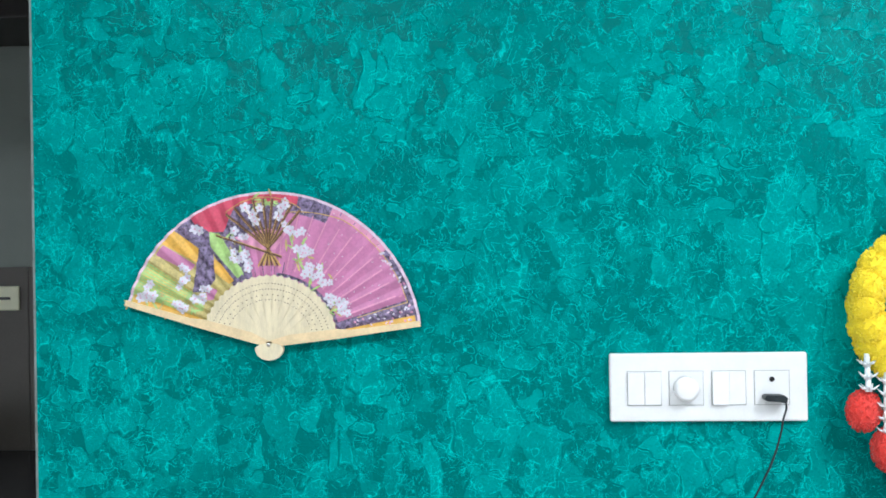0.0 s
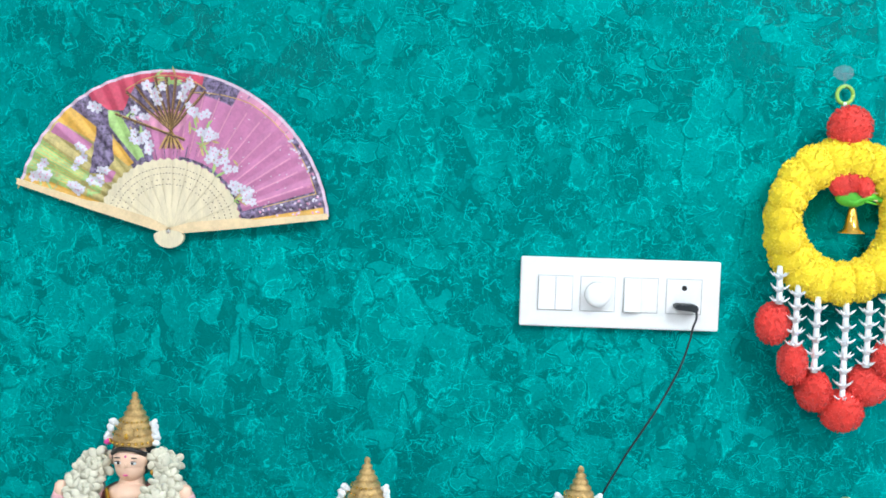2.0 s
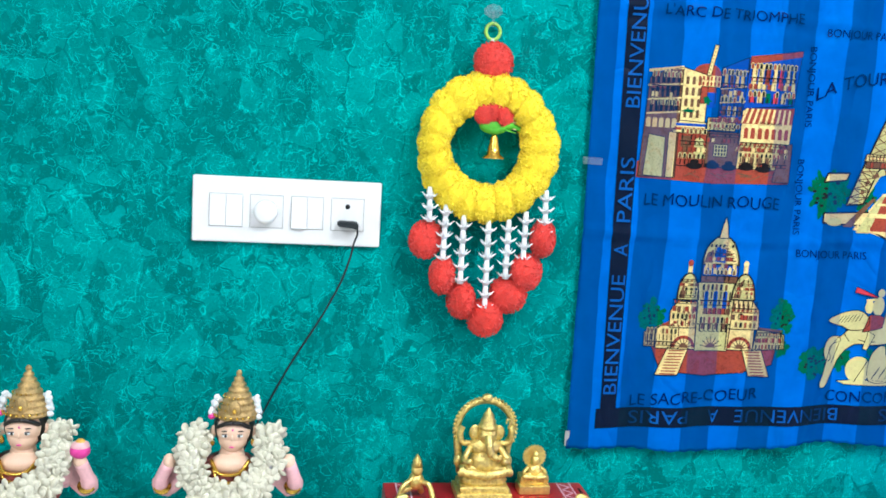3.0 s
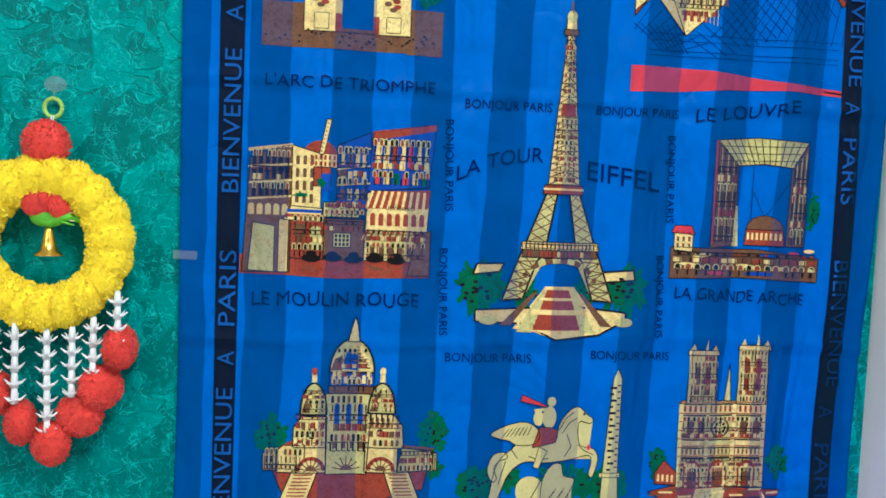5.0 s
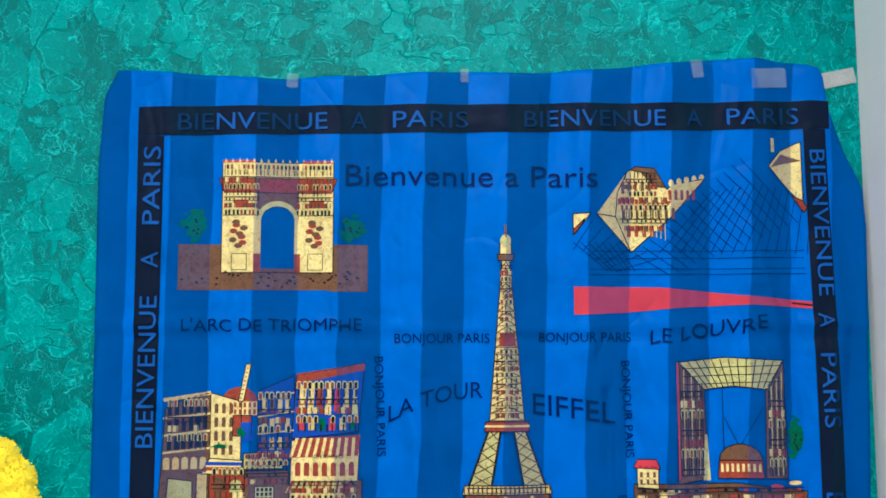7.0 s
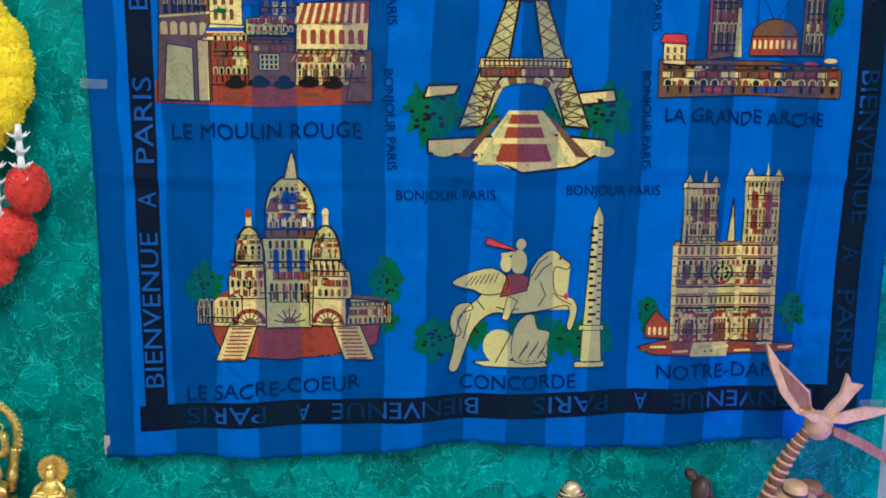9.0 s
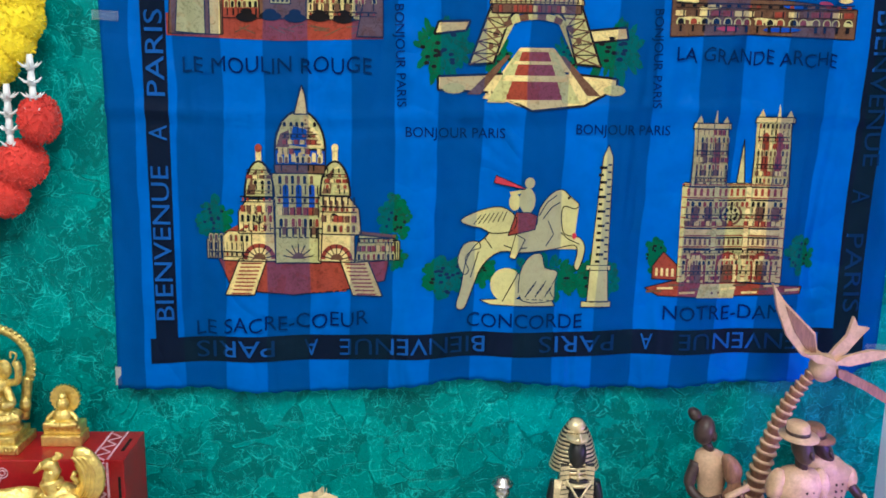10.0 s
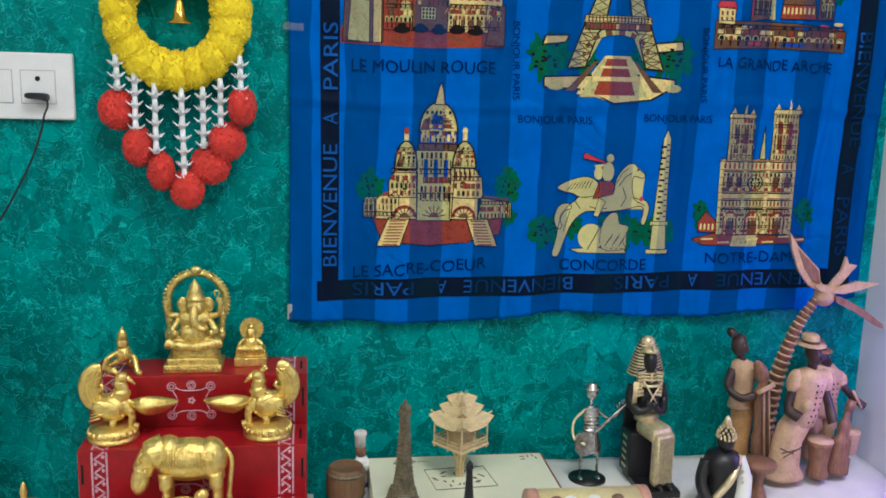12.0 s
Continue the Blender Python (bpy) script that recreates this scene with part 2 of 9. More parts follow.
M = {
    "teal": plaster("teal_textured_paint", (0.0, 0.268, 0.250)),
    "white_wall": surface("white_wall_paint", (0.74, 0.75, 0.78), 0.6, var=0.05, scale=4, relief=0.12, grain=400),
    # the kitchen's weak light is put into this grey base colour
    "kitchen_wall": surface("dimmed_kitchen_paint", (0.20, 0.23, 0.21), 0.6, var=0.06, scale=4),
    "edge": surface("bare_plaster_edge", (0.22, 0.26, 0.25), 0.8, var=0.2, scale=60),
    "ceiling": surface("white_ceiling_paint", (0.8, 0.8, 0.78), 0.7, var=0.04, scale=3),
    "floor": surface("beige_floor_tile", (0.45, 0.41, 0.35), 0.25, var=0.1, scale=5, relief=0.03),
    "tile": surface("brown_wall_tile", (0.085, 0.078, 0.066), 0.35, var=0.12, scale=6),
    "granite": surface("black_granite", (0.018, 0.02, 0.025), 0.2, var=0.5, scale=120),
    "dark_wood": surface("dark_laminate", (0.02, 0.018, 0.016), 0.4, var=0.3),
    "plastic": surface("white_plastic", (0.80, 0.82, 0.82), 0.32, var=0.03, scale=30, relief=0.04),
    "plastic_key": surface("white_rocker_plastic", (0.83, 0.85, 0.85), 0.22, var=0.02, relief=0.02),
    "black": surface("black_rubber", (0.012, 0.018, 0.022), 0.45, var=0.2),
    "hole": surface("dark_recess", (0.004, 0.004, 0.004), 0.8, var=0.1),
    "bamboo": surface("pale_bamboo", (0.75, 0.67, 0.46), 0.55, var=0.09, scale=40, stretch=(3, 3, 0.6)),
    "bamboo_guard": surface("bamboo_guard", (0.78, 0.62, 0.36), 0.5, var=0.10, scale=30),
    "yellow_fluff": surface("yellow_yarn", (0.96, 0.77, 0.02), 0.85, var=0.05, scale=60, sheen=0.2),
    "red_fluff": surface("red_tinsel_yarn", (0.74, 0.045, 0.030), 0.75, var=0.12, scale=60, sheen=0.2),
    "white_petal": surface("white_foam_petal", (0.80, 0.84, 0.86), 0.55, var=0.05),
    "flower": surface("cream_jasmine_flower", (0.68, 0.66, 0.52), 0.75, var=0.10, scale=50, sheen=0.1),
    "lime": surface("lime_plastic", (0.36, 0.62, 0.10), 0.35, var=0.1),
    "green": surface("green_felt", (0.10, 0.48, 0.02), 0.6, var=0.2),
    "gold_foil": surface("gold_plastic", (0.80, 0.50, 0.08), 0.22, 0.9, var=0.1, scale=80),
    "brass": surface("polished_brass", (0.96, 0.68, 0.21), 0.34, 0.80, var=0.16, scale=90, relief=0.9, grain=190),
    "brass_old": surface("antique_brass", (0.93, 0.65, 0.21), 0.36, 0.80, var=0.26, scale=150, relief=1.0, grain=230),
    "crown": surface("painted_gold_crown", (0.50, 0.34, 0.13), 0.42, 0.45, var=0.3, scale=90, relief=0.6, grain=420),
    "skin": surface("painted_clay_peach", (0.84, 0.58, 0.42), 0.45, var=0.05, scale=25, relief=0.03),
    "hair": surface("black_paint", (0.012, 0.011, 0.011), 0.4),
    "pink": surface("painted_pink", (0.80, 0.46, 0.48), 0.5, var=0.1),
    "magenta": surface("painted_magenta", (0.72, 0.05, 0.32), 0.5, var=0.1),
    "blue_paint": surface("painted_blue", (0.06, 0.12, 0.42), 0.5, var=0.1),
    "maroon": surface("maroon_gold_sari", (0.28, 0.06, 0.05), 0.5, var=0.5, scale=240),
    "red_box": surface("red_lacquered_wood", (0.36, 0.008, 0.014), 0.32, var=0.16, scale=22, relief=0.08, spec=0.4),
    "box_line": surface("pink_painted_motif", (0.70, 0.42, 0.50), 0.55, var=0.2, scale=200),
    "linen": surface("white_tablecloth", (0.78, 0.78, 0.74), 0.8, var=0.06, scale=18, relief=0.3, grain=900, sheen=0.1),
    "card": surface("cream_card", (0.74, 0.75, 0.55), 0.6, var=0.05, scale=12),
    "card_edge": surface("dark_red_card_edge", (0.30, 0.04, 0.05), 0.6),
    "ink": surface("brown_print_ink", (0.12, 0.07, 0.05), 0.6),
    "pale_wood": surface("laser_cut_plywood", (0.68, 0.54, 0.29), 0.6, var=0.14, scale=60, stretch=(1, 1, 4)),
    "barrel": surface("brown_stained_wood", (0.20, 0.11, 0.055), 0.5, var=0.25, scale=50, stretch=(4, 4, 0.5)),
    "bronze": surface("antique_bronze", (0.20, 0.170, 0.105), 0.45, 0.3, var=0.35, scale=90, relief=0.4),
    "resin": surface("matt_black_resin", (0.014, 0.014, 0.016), 0.38, var=0.3),
    "gilt": surface("gilt_paint", (0.82, 0.68, 0.40), 0.34, 0.55, var=0.14, scale=140, relief=0.4),
    "steel": surface("bright_steel", (0.62, 0.60, 0.56), 0.25, 0.95, var=0.25, scale=80, relief=0.2),
    "carve": surface("carved_tan_wood", (0.62, 0.40, 0.25), 0.5, var=0.16, scale=50, relief=0.2),
    "carve_warm": surface("carved_ochre_wood", (0.50, 0.27, 0.10), 0.5, var=0.2, scale=50, relief=0.2),
    "carve_dark": surface("carved_dark_wood", (0.055, 0.030, 0.026), 0.42, var=0.3, scale=60),
    "carve_mid": surface("carved_reddish_wood", (0.27, 0.13, 0.075), 0.48, var=0.25, scale=60, stretch=(5, 5, 0.8)),
    "clear_tape": surface("clear_tape", (0.42, 0.52, 0.60), 0.2, var=0.15),
    "grey_tape": surface("grey_tape", (0.36, 0.38, 0.37), 0.4, var=0.15),
    "cream_paint": surface("cream_painted_cylinder", (0.70, 0.60, 0.30), 0.35, var=0.1),
    "salmon": surface("salmon_cap", (0.62, 0.33, 0.24), 0.4, var=0.1),
    # scarf
    "scarf": cloth("blue_scarf_fabric", (0.0, 0.122, 0.53), (0.0, 0.086, 0.36), 0.40, clear=0.25),
    "s_black": cloth("scarf_black_print", (0.004, 0.010, 0.030), (0.003, 0.014, 0.030)),
    "s_letter": cloth("scarf_blue_letters", (0.010, 0.100, 0.40), (0.003, 0.030, 0.105)),
    "s_navy": cloth("scarf_navy_ink", (0.0, 0.012, 0.10), (0.0, 0.022, 0.100)),
    "s_cream": dyed("scarf_cream_print", (0.86, 0.70, 0.28), 0.5, 0.32),
    "s_olive": dyed("scarf_pale_green_print", (0.58, 0.56, 0.22), 0.6, 0.32),
    "s_pale": dyed("scarf_pale_straw_print", (0.62, 0.58, 0.24), 0.62, 0.10),
    "s_brick": dyed("scarf_brick_print", (0.34, 0.060, 0.032), 0.5, 0.35),
    "s_red": dyed("scarf_red_print", (0.58, 0.05, 0.075)),
    "s_brown": dyed("scarf_brown_print", (0.17, 0.085, 0.045), 0.6, 0.35),
    "s_green": dyed("scarf_green_print", (0.0, 0.13, 0.055), 0.7, 0.35),
    "s_line": dyed("scarf_black_outline", (0.012, 0.010, 0.010), 0.6),
    "s_blue": dyed("scarf_royal_blue_print", (0.01, 0.07, 0.42), 0.6),
    # fan leaf
    "f_pink": surface("fan_orchid_pink", (0.54, 0.20, 0.38), 0.5, var=0.10, scale=60, sheen=0.2),
    "f_rose": surface("fan_light_rose", (0.68, 0.30, 0.46), 0.5, var=0.12, scale=60),
    "f_purple": surface("fan_dusky_purple", (0.20, 0.155, 0.27), 0.5, var=0.6, scale=190),
    "f_red": surface("fan_rose_red", (0.60, 0.07, 0.13), 0.5, var=0.15, scale=60),
    "f_yellow": surface("fan_amber", (0.78, 0.45, 0.07), 0.5, var=0.15, scale=60),
    "f_green": surface("fan_leaf_green", (0.40, 0.60, 0.20), 0.5, var=0.2, scale=60),
    "f_olive": surface("fan_straw", (0.55, 0.46, 0.16), 0.5, var=0.25, scale=60),
    "f_white": surface("fan_white_blossom", (0.66, 0.65, 0.74), 0.5, var=0.08, scale=200),
    "f_gold": surface("fan_gold_line", (0.62, 0.40, 0.12), 0.4, var=0.2),
    "f_brown": surface("fan_brown_stick", (0.14, 0.07, 0.04), 0.5),
    "f_edge": surface("fan_lilac_edge", (0.70, 0.56, 0.68), 0.5, var=0.1),
    "led_blue": glow("blue_led_plastic", (0.05, 0.28, 0.90), 2.2),
    "led_pink": glow("pink_led_plastic", (0.60, 0.36, 0.92), 0.58),
    "led_white": glow("white_led_core", (0.85, 0.75, 1.0), 1.3),
    "lamp_panel": glow("ceiling_panel_diffuser", (1.0, 0.97, 0.92), 6.0),
}


# ---- building helpers ----
def part(name, bm, mats, parent=None, label=""):
    """Links a bmesh, given in world places, as one mesh object, under a thing if one is named."""
    me = bpy.data.meshes.new(name)
    at, q = Vector(), parent
    while q:
        at, q = at + q.location, q.parent
    bmesh.ops.translate(bm, verts=bm.verts, vec=-at)
    bm.to_mesh(me)
    bm.free()
    for m in (mats if isinstance(mats, (list, tuple)) else [mats]):
        me.materials.append(M[m])
    ob = new(name, me)
    if parent:
        ob.parent = parent
    if label:
        ob["label"] = label
    return ob


def thing(name, at, label, category, group="", kind=""):
    ob = new(name)
    ob.location = at
    ob.empty_display_size = 0.02
    ob.matrix_world = Matrix.Translation(at)
    return tagged(ob, label, category, group, kind)


class Shape:
    """Collects rounded and flat pieces, each with a material slot, in one bmesh."""

    def __init__(self):
        self.bm = bmesh.new()

    def keep(self, verts, m, smooth=True):
        for f in {f for v in verts for f in v.link_faces}:
            f.material_index, f.smooth = m, smooth
        return verts

    def ball(self, c, r, m=0, seg=14, turn=(0, 0, 0)):
        r = r if isinstance(r, tuple) else (r, r, r)
        mat = Matrix.LocRotScale(Vector(c), Euler([radians(a) for a in turn]), Vector(r))
        rows = max(4, seg * 2 // 3)
        add, face = self.bm.verts.new, self.bm.faces.new
        low, high = add(mat @ Vector((0, 0, -1))), add(mat @ Vector((0, 0, 1)))
        rings = []
        for j in range(1, rows):
            h, w = -math.cos(math.pi * j / rows), math.sin(math.pi * j / rows)
            rings.append([add(mat @ Vector((w * math.cos(2 * math.pi * i / seg), w * math.sin(2 * math.pi * i / seg), h))) for i in range(seg)])
        made = []
        for i in range(seg):
            n = (i + 1) % seg
            made.append(face((low, rings[0][n], rings[0][i])))
            made.append(face((high, rings[-1][i], rings[-1][n])))
            for p, q in zip(rings, rings[1:]):
                made.append(face((p[i], p[n], q[n], q[i])))
        for f in made:
            f.material_index, f.smooth = m, True

    def tube(self, points, radii, m=0, n=10, flat=1.0, smooth=True):
        """A round rod along points; flat squeezes it in depth."""
        pts = [Vector(p) for p in points]
        if not isinstance(radii, (list, tuple)):
            radii = [radii] * len(pts)
        rings = []
        for i, p in enumerate(pts):
            d = (pts[min(i + 1, len(pts) - 1)] - pts[max(i - 1, 0)]).normalized()
            side = d.cross(Vector((0, 1, 0)))
            side = side.normalized() if side.length > 1e-4 else Vector((1, 0, 0))
            up = side.cross(d).normalized()
            rings.append([self.bm.verts.new(p + radii[i] * (side * math.cos(a) + up * math.sin(a) * flat)) for a in [2 * math.pi * j / n for j in range(n)]])
        made = []
        for a, b in zip(rings, rings[1:]):
            for j in range(n):
                made.append(self.bm.faces.new((a[j], b[j], b[(j + 1) % n], a[(j + 1) % n])))
        made.append(self.bm.faces.new(rings[0]))
        made.append(self.bm.faces.new(rings[-1][::-1]))
        for f in made:
            f.material_index, f.smooth = m, smooth

    def lathe(self, profile, c, m=0, n=24, sx=1.0, sy=1.0, smooth=True):
        """Turns a profile of (radius, height) round an upright axis at c."""
        rings = []
        for r, h in profile:
            rings.append([self.bm.verts.new((c[0] + sx * max(r, 1e-5) * math.cos(2 * math.pi * j / n), c[1] + sy * max(r, 1e-5) * math.sin(2 * math.pi * j / n), c[2] + h)) for j in range(n)])
        made = []
        for a, b in zip(rings, rings[1:]):
            for j in range(n):
                made.append(self.bm.faces.new((a[j], a[(j + 1) % n], b[(j + 1) % n], b[j])))
        made += [self.bm.faces.new(rings[0][::-1]), self.bm.faces.new(rings[-1])]
        for f in made:
            f.material_index, f.smooth = m, smooth

    def box(self, c, size, m=0, turn=(0, 0, 0), bevel=0.0):
        mat = Matrix.LocRotScale(c, Euler([radians(a) for a in turn]), size)
        vs = bmesh.ops.create_cube(self.bm, size=1, matrix=mat)["verts"]
        self.keep(vs, m, False)
        if bevel:
            es = list({e for v in vs for e in v.link_edges})
            got = bmesh.ops.bevel(self.bm, geom=es, offset=bevel, segments=2, affect="EDGES", profile=0.5)
            for f in got["faces"]:
                f.material_index = m

    def slab(self, outline, y0, y1, m=0, smooth=False):
        """An outline of (x, z) given thickness from depth y0 to y1."""
        front = [self.bm.verts.new((x, y0, z)) for x, z in outline]
        back = [self.bm.verts.new((x, y1, z)) for x, z in outline]
        made = [self.bm.faces.new(front), self.bm.faces.new(back[::-1])]
        n = len(outline)
        for i in range(n):
            made.append(self.bm.faces.new((front[i], back[i], back[(i + 1) % n], front[(i + 1) % n])))
        bmesh.ops.recalc_face_normals(self.bm, faces=made)
        for f in made:
            f.material_index, f.smooth = m, smooth

    def block(self, x0, x1, y0, y1, z0, z1, m=0, bevel=0.0):
        self.box(((x0 + x1) / 2, (y0 + y1) / 2, (z0 + z1) / 2), (x1 - x0, y1 - y0, z1 - z0), m, bevel=bevel)


def bent(points, steps=8):
    """A smooth line through points."""
    p = [Vector(q) for q in points]
    p = [2 * p[0] - p[1]] + p + [2 * p[-1] - p[-2]]
    out = []
    for i in range(1, len(p) - 2):
        for j in range(steps):
            t = j / steps
            a, b, c, d = p[i - 1], p[i], p[i + 1], p[i + 2]
            out.append(0.5 * (2 * b + (c - a) * t + (2 * a - 5 * b + 4 * c - d) * t * t + (3 * b - a - 3 * c + d) * t ** 3))
    return out + [p[-2]]


LETTERS = {}


def letters(s):
    """Flat letter shapes of a line of writing: its points, faces and width, with capitals about 0.7 high."""
    if s not in LETTERS:
        data = bpy.data.curves.new("writing", "FONT")
        data.body, data.size, data.resolution_u = s, 1.0, 3
        ob = new("writing", data)
        me = bpy.data.meshes.new_from_object(ob.evaluated_get(bpy.context.evaluated_depsgraph_get()))
        pts = [tuple(v.co[:2]) for v in me.vertices]
        LETTERS[s] = (pts, [tuple(f.vertices) for f in me.polygons], max(p[0] for p in pts), min(p[0] for p in pts))
        bpy.data.objects.remove(ob)
        bpy.data.curves.remove(data)
        bpy.data.meshes.remove(me)
    return LETTERS[s]


for words in ("BIENVENUE", "A", "PARIS", "Bienvenue a Paris", "L'ARC DE TRIOMPHE", "LE LOUVRE", "LE MOULIN ROUGE", "LA TOUR", "EIFFEL", "LA GRANDE ARCHE", "LE SACRE-COEUR", "CONCORDE", "NOTRE-DAME", "BONJOUR PARIS", "ROUGE", "CYRANO", "ONE PILLAR"):
    letters(words)

M["clear_tape"].node_tree.nodes["Principled BSDF"].inputs["Alpha"].default_value = 0.13


# ---- the room ----
def slab_wall(name, x0, x1, y0, y1, z0, z1, mat, label, category="wall"):
    s = Shape()
    s.block(x0, x1, y0, y1, z0, z1)
    return tagged(part(name, s.bm, mat), label, category, kind="structure")


slab_wall("wall_north", LEFT_X, RIGHT_X, WALL_Y, WALL_Y + 0.115, FLOOR, CEIL, "teal", "teal wall with dabbed textured paint in two tones")
slab_wall("trim", LEFT_X - 0.004, LEFT_X, WALL_Y + 0.001, WALL_Y + 0.115, FLOOR, CEIL, "edge", "bare pale plaster edge at the end of the teal wall", "trim")
slab_wall("wall_east", RIGHT_X, RIGHT_X + 0.12, -2.6, WALL_Y + 0.115, FLOOR, CEIL, "white_wall", "plain white painted side wall")
slab_wall("wall_south", -2.6, RIGHT_X + 0.12, -2.72, -2.6, FLOOR, CEIL, "white_wall", "plain white painted wall behind the camera")
slab_wall("wall_west", -2.72, -2.6, -2.6, 2.7, FLOOR, CEIL, "white_wall", "plain white painted wall of the open passage")
slab_wall("floor", -2.72, RIGHT_X + 0.12, -2.72, 2.82, FLOOR - 0.1, FLOOR, "floor", "beige tiled floor", "floor")
slab_wall("ceiling", -2.72, RIGHT_X + 0.12, -2.72, 2.82, CEIL, CEIL + 0.1, "ceiling", "plain white ceiling", "ceiling")
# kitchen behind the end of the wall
slab_wall("wall_kitchen", -2.6, RIGHT_X + 0.12, 2.62, 2.74, FLOOR, CEIL, "kitchen_wall", "plain wall of the dim kitchen, its dimness put into the grey paint")
slab_wall("wall_kitchen_side", -0.45, -0.35, WALL_Y + 0.115, 2.62, FLOOR, CEIL, "white_wall", "plain side wall of the dark kitchen")
# unseen header, added so that less room light reaches the kitchen
slab_wall("light_block_lintel", -2.6, LEFT_X - 0.004, WALL_Y, WALL_Y + 0.115, 2.12, CEIL, "white_wall", "plain unseen header added over the kitchen opening to hold back light")
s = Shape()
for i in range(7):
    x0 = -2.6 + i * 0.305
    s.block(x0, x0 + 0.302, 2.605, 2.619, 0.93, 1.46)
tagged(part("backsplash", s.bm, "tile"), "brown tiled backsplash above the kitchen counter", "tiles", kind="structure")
counter = thing("kitchen_counter", (-1.5, 2.3, FLOOR), "black granite kitchen counter over dark cabinets", "counter")
s = Shape()
s.block(-2.58, -0.47, 2.03, 2.604, 0.89, 0.93, bevel=0.004)
part("worktop", s.bm, "granite", counter, "black granite worktop")
s = Shape()
s.block(-2.58, -0.47, 2.07, 2.604, FLOOR, 0.888)
part("cabinet_body", s.bm, "dark_wood", counter)
loft = thing("wall_cabinet", (-1.5, 2.4, 2.02), "dark laminate wall cabinet over the counter", "cabinet")
for i in range(4):
    s = Shape()
    s.block(-2.58 + i * 0.53, -2.055 + i * 0.53, 2.30, 2.604, 2.10, 2.66, bevel=0.003)
    part("cabinet_door", s.bm, "dark_wood", loft)
sw = thing("kitchen_socket", (-1.46, 2.60, 1.37), "white plastic socket plate on the brown tiles", "socket")
s = Shape()
s.block(-1.52, -1.405, 2.594, 2.604, 1.335, 1.405, bevel=0.003)
part("plate", s.bm, "card", sw)
s = Shape()
s.block(-1.50, -1.43, 2.590, 2.5938, 1.366, 1.374)
part("slot", s.bm, "black", sw)
s = Shape()
s.lathe([(0.055, 0), (0.07, 0.004), (0.085, 0.10), (0.09, 0.105), (0.082, 0.10), (0.068, 0.008), (0, 0.006)], (-1.53, 2.42, 0.93), n=28)
tagged(part("bowl", s.bm, "plastic"), "white plastic tub on the kitchen counter", "tub")

# panel bodies for both lamps, the added fill included; neither is in view
for lx, ly, watts in LAMPS:
    lamp = thing("unseen_ceiling_light", (lx, ly, CEIL), "square flush ceiling panel light out of view, switched on", "ceiling light", "ceiling lights")
    s = Shape()
    for dx, dy, w, d in ((0, 0.3, 0.64, 0.03), (0, -0.3, 0.64, 0.03), (0.3, 0, 0.03, 0.57), (-0.3, 0, 0.03, 0.57)):
        s.box((lx + dx, ly + dy, CEIL - 0.015), (w, d, 0.03), bevel=0.002)
    part("rim", s.bm, "plastic", lamp)
    s = Shape()
    s.block(lx - 0.284, lx + 0.284, ly - 0.284, ly + 0.284, CEIL - 0.02, CEIL - 0.004)
    part("diffuser", s.bm, "lamp_panel", lamp)


# ---- the scarf on the wall ----
def mix(a, b, t):
    return a + (b - a) * t


def fold(d, w):
    return math.exp(-(d / w) ** 2)


def scarf_depth(x, z):
    """How far the cloth stands off the wall: soft folds, pressed creases, a loose right side and hem."""
    low = max(0.0, min(1.0, (1.15 - z) / 0.22))
    right = max(0.0, min(1.0, (x - 1.50) / 0.16))
    d = 0.0105 + 0.0024 * math.sin(x * 58.5 + 1.2 * math.sin(z * 3.1)) + 0.0016 * math.sin(x * 27 + z * 5.0)
    d += low * (0.0050 * math.sin(x * 36 + 0.6) + 0.0050)
    d += right * (0.006 + 0.004 * math.sin(z * 9.0 + 0.5) + 0.003 * math.sin(x * 90))
    d += 0.0022 * fold(z - 1.612 - 0.004 * math.sin(x * 9), 0.007) - 0.0016 * fold(z - 1.597, 0.008)
    d += 0.0028 * fold(z - 1.278 - 0.010 * math.sin(x * 7 - 2), 0.008) - 0.0018 * fold(z - 1.262, 0.010)
    d += 0.0007 * fold(x - 1.462, 0.012) + 0.0005 * fold(x - 1.075, 0.012)
    top = max(0.0, min(1.0, (z - 1.87) / 0.07))
    d += top * 0.0022 * math.sin(x * 40)
    return d


def scarf_y(x, z):
    return WALL_Y - scarf_depth(x, z)


def scarf_left(z):
    return float(np.interp(z, (0.93, 1.25, 1.6, 1.81, 1.90, 1.94), (0.718, 0.720, 0.717, 0.714, 0.718, 0.735)))


def scarf_right(z):
    return float(np.interp(z, (0.95, 1.0, 1.30, 1.55, 1.74, 1.79, 1.84, 1.90, 1.94, 1.96), (1.664, 1.672, 1.676, 1.684, 1.694, 1.692, 1.670, 1.651, 1.645, 1.630)))


def scarf_top(x):
    return float(np.interp(x, (0.72, 0.742, 0.84, 0.95, 1.07, 1.173, 1.29, 1.385, 1.49, 1.57, 1.63, 1.66, 1.70), (1.93, 1.936, 1.929, 1.926, 1.934, 1.939, 1.939, 1.949, 1.959, 1.963, 1.953, 1.945, 1.935)))


def scarf_bottom(x):
    return float(np.interp(x, (0.72, 0.81, 0.93, 1.03, 1.12, 1.21, 1.30, 1.375, 1.47, 1.6, 1.68), (0.934, 0.934, 0.929, 0.933, 0.944, 0.944, 0.937, 0.935, 0.943, 0.949, 0.972))) + 0.0012 * math.sin(x * 260)


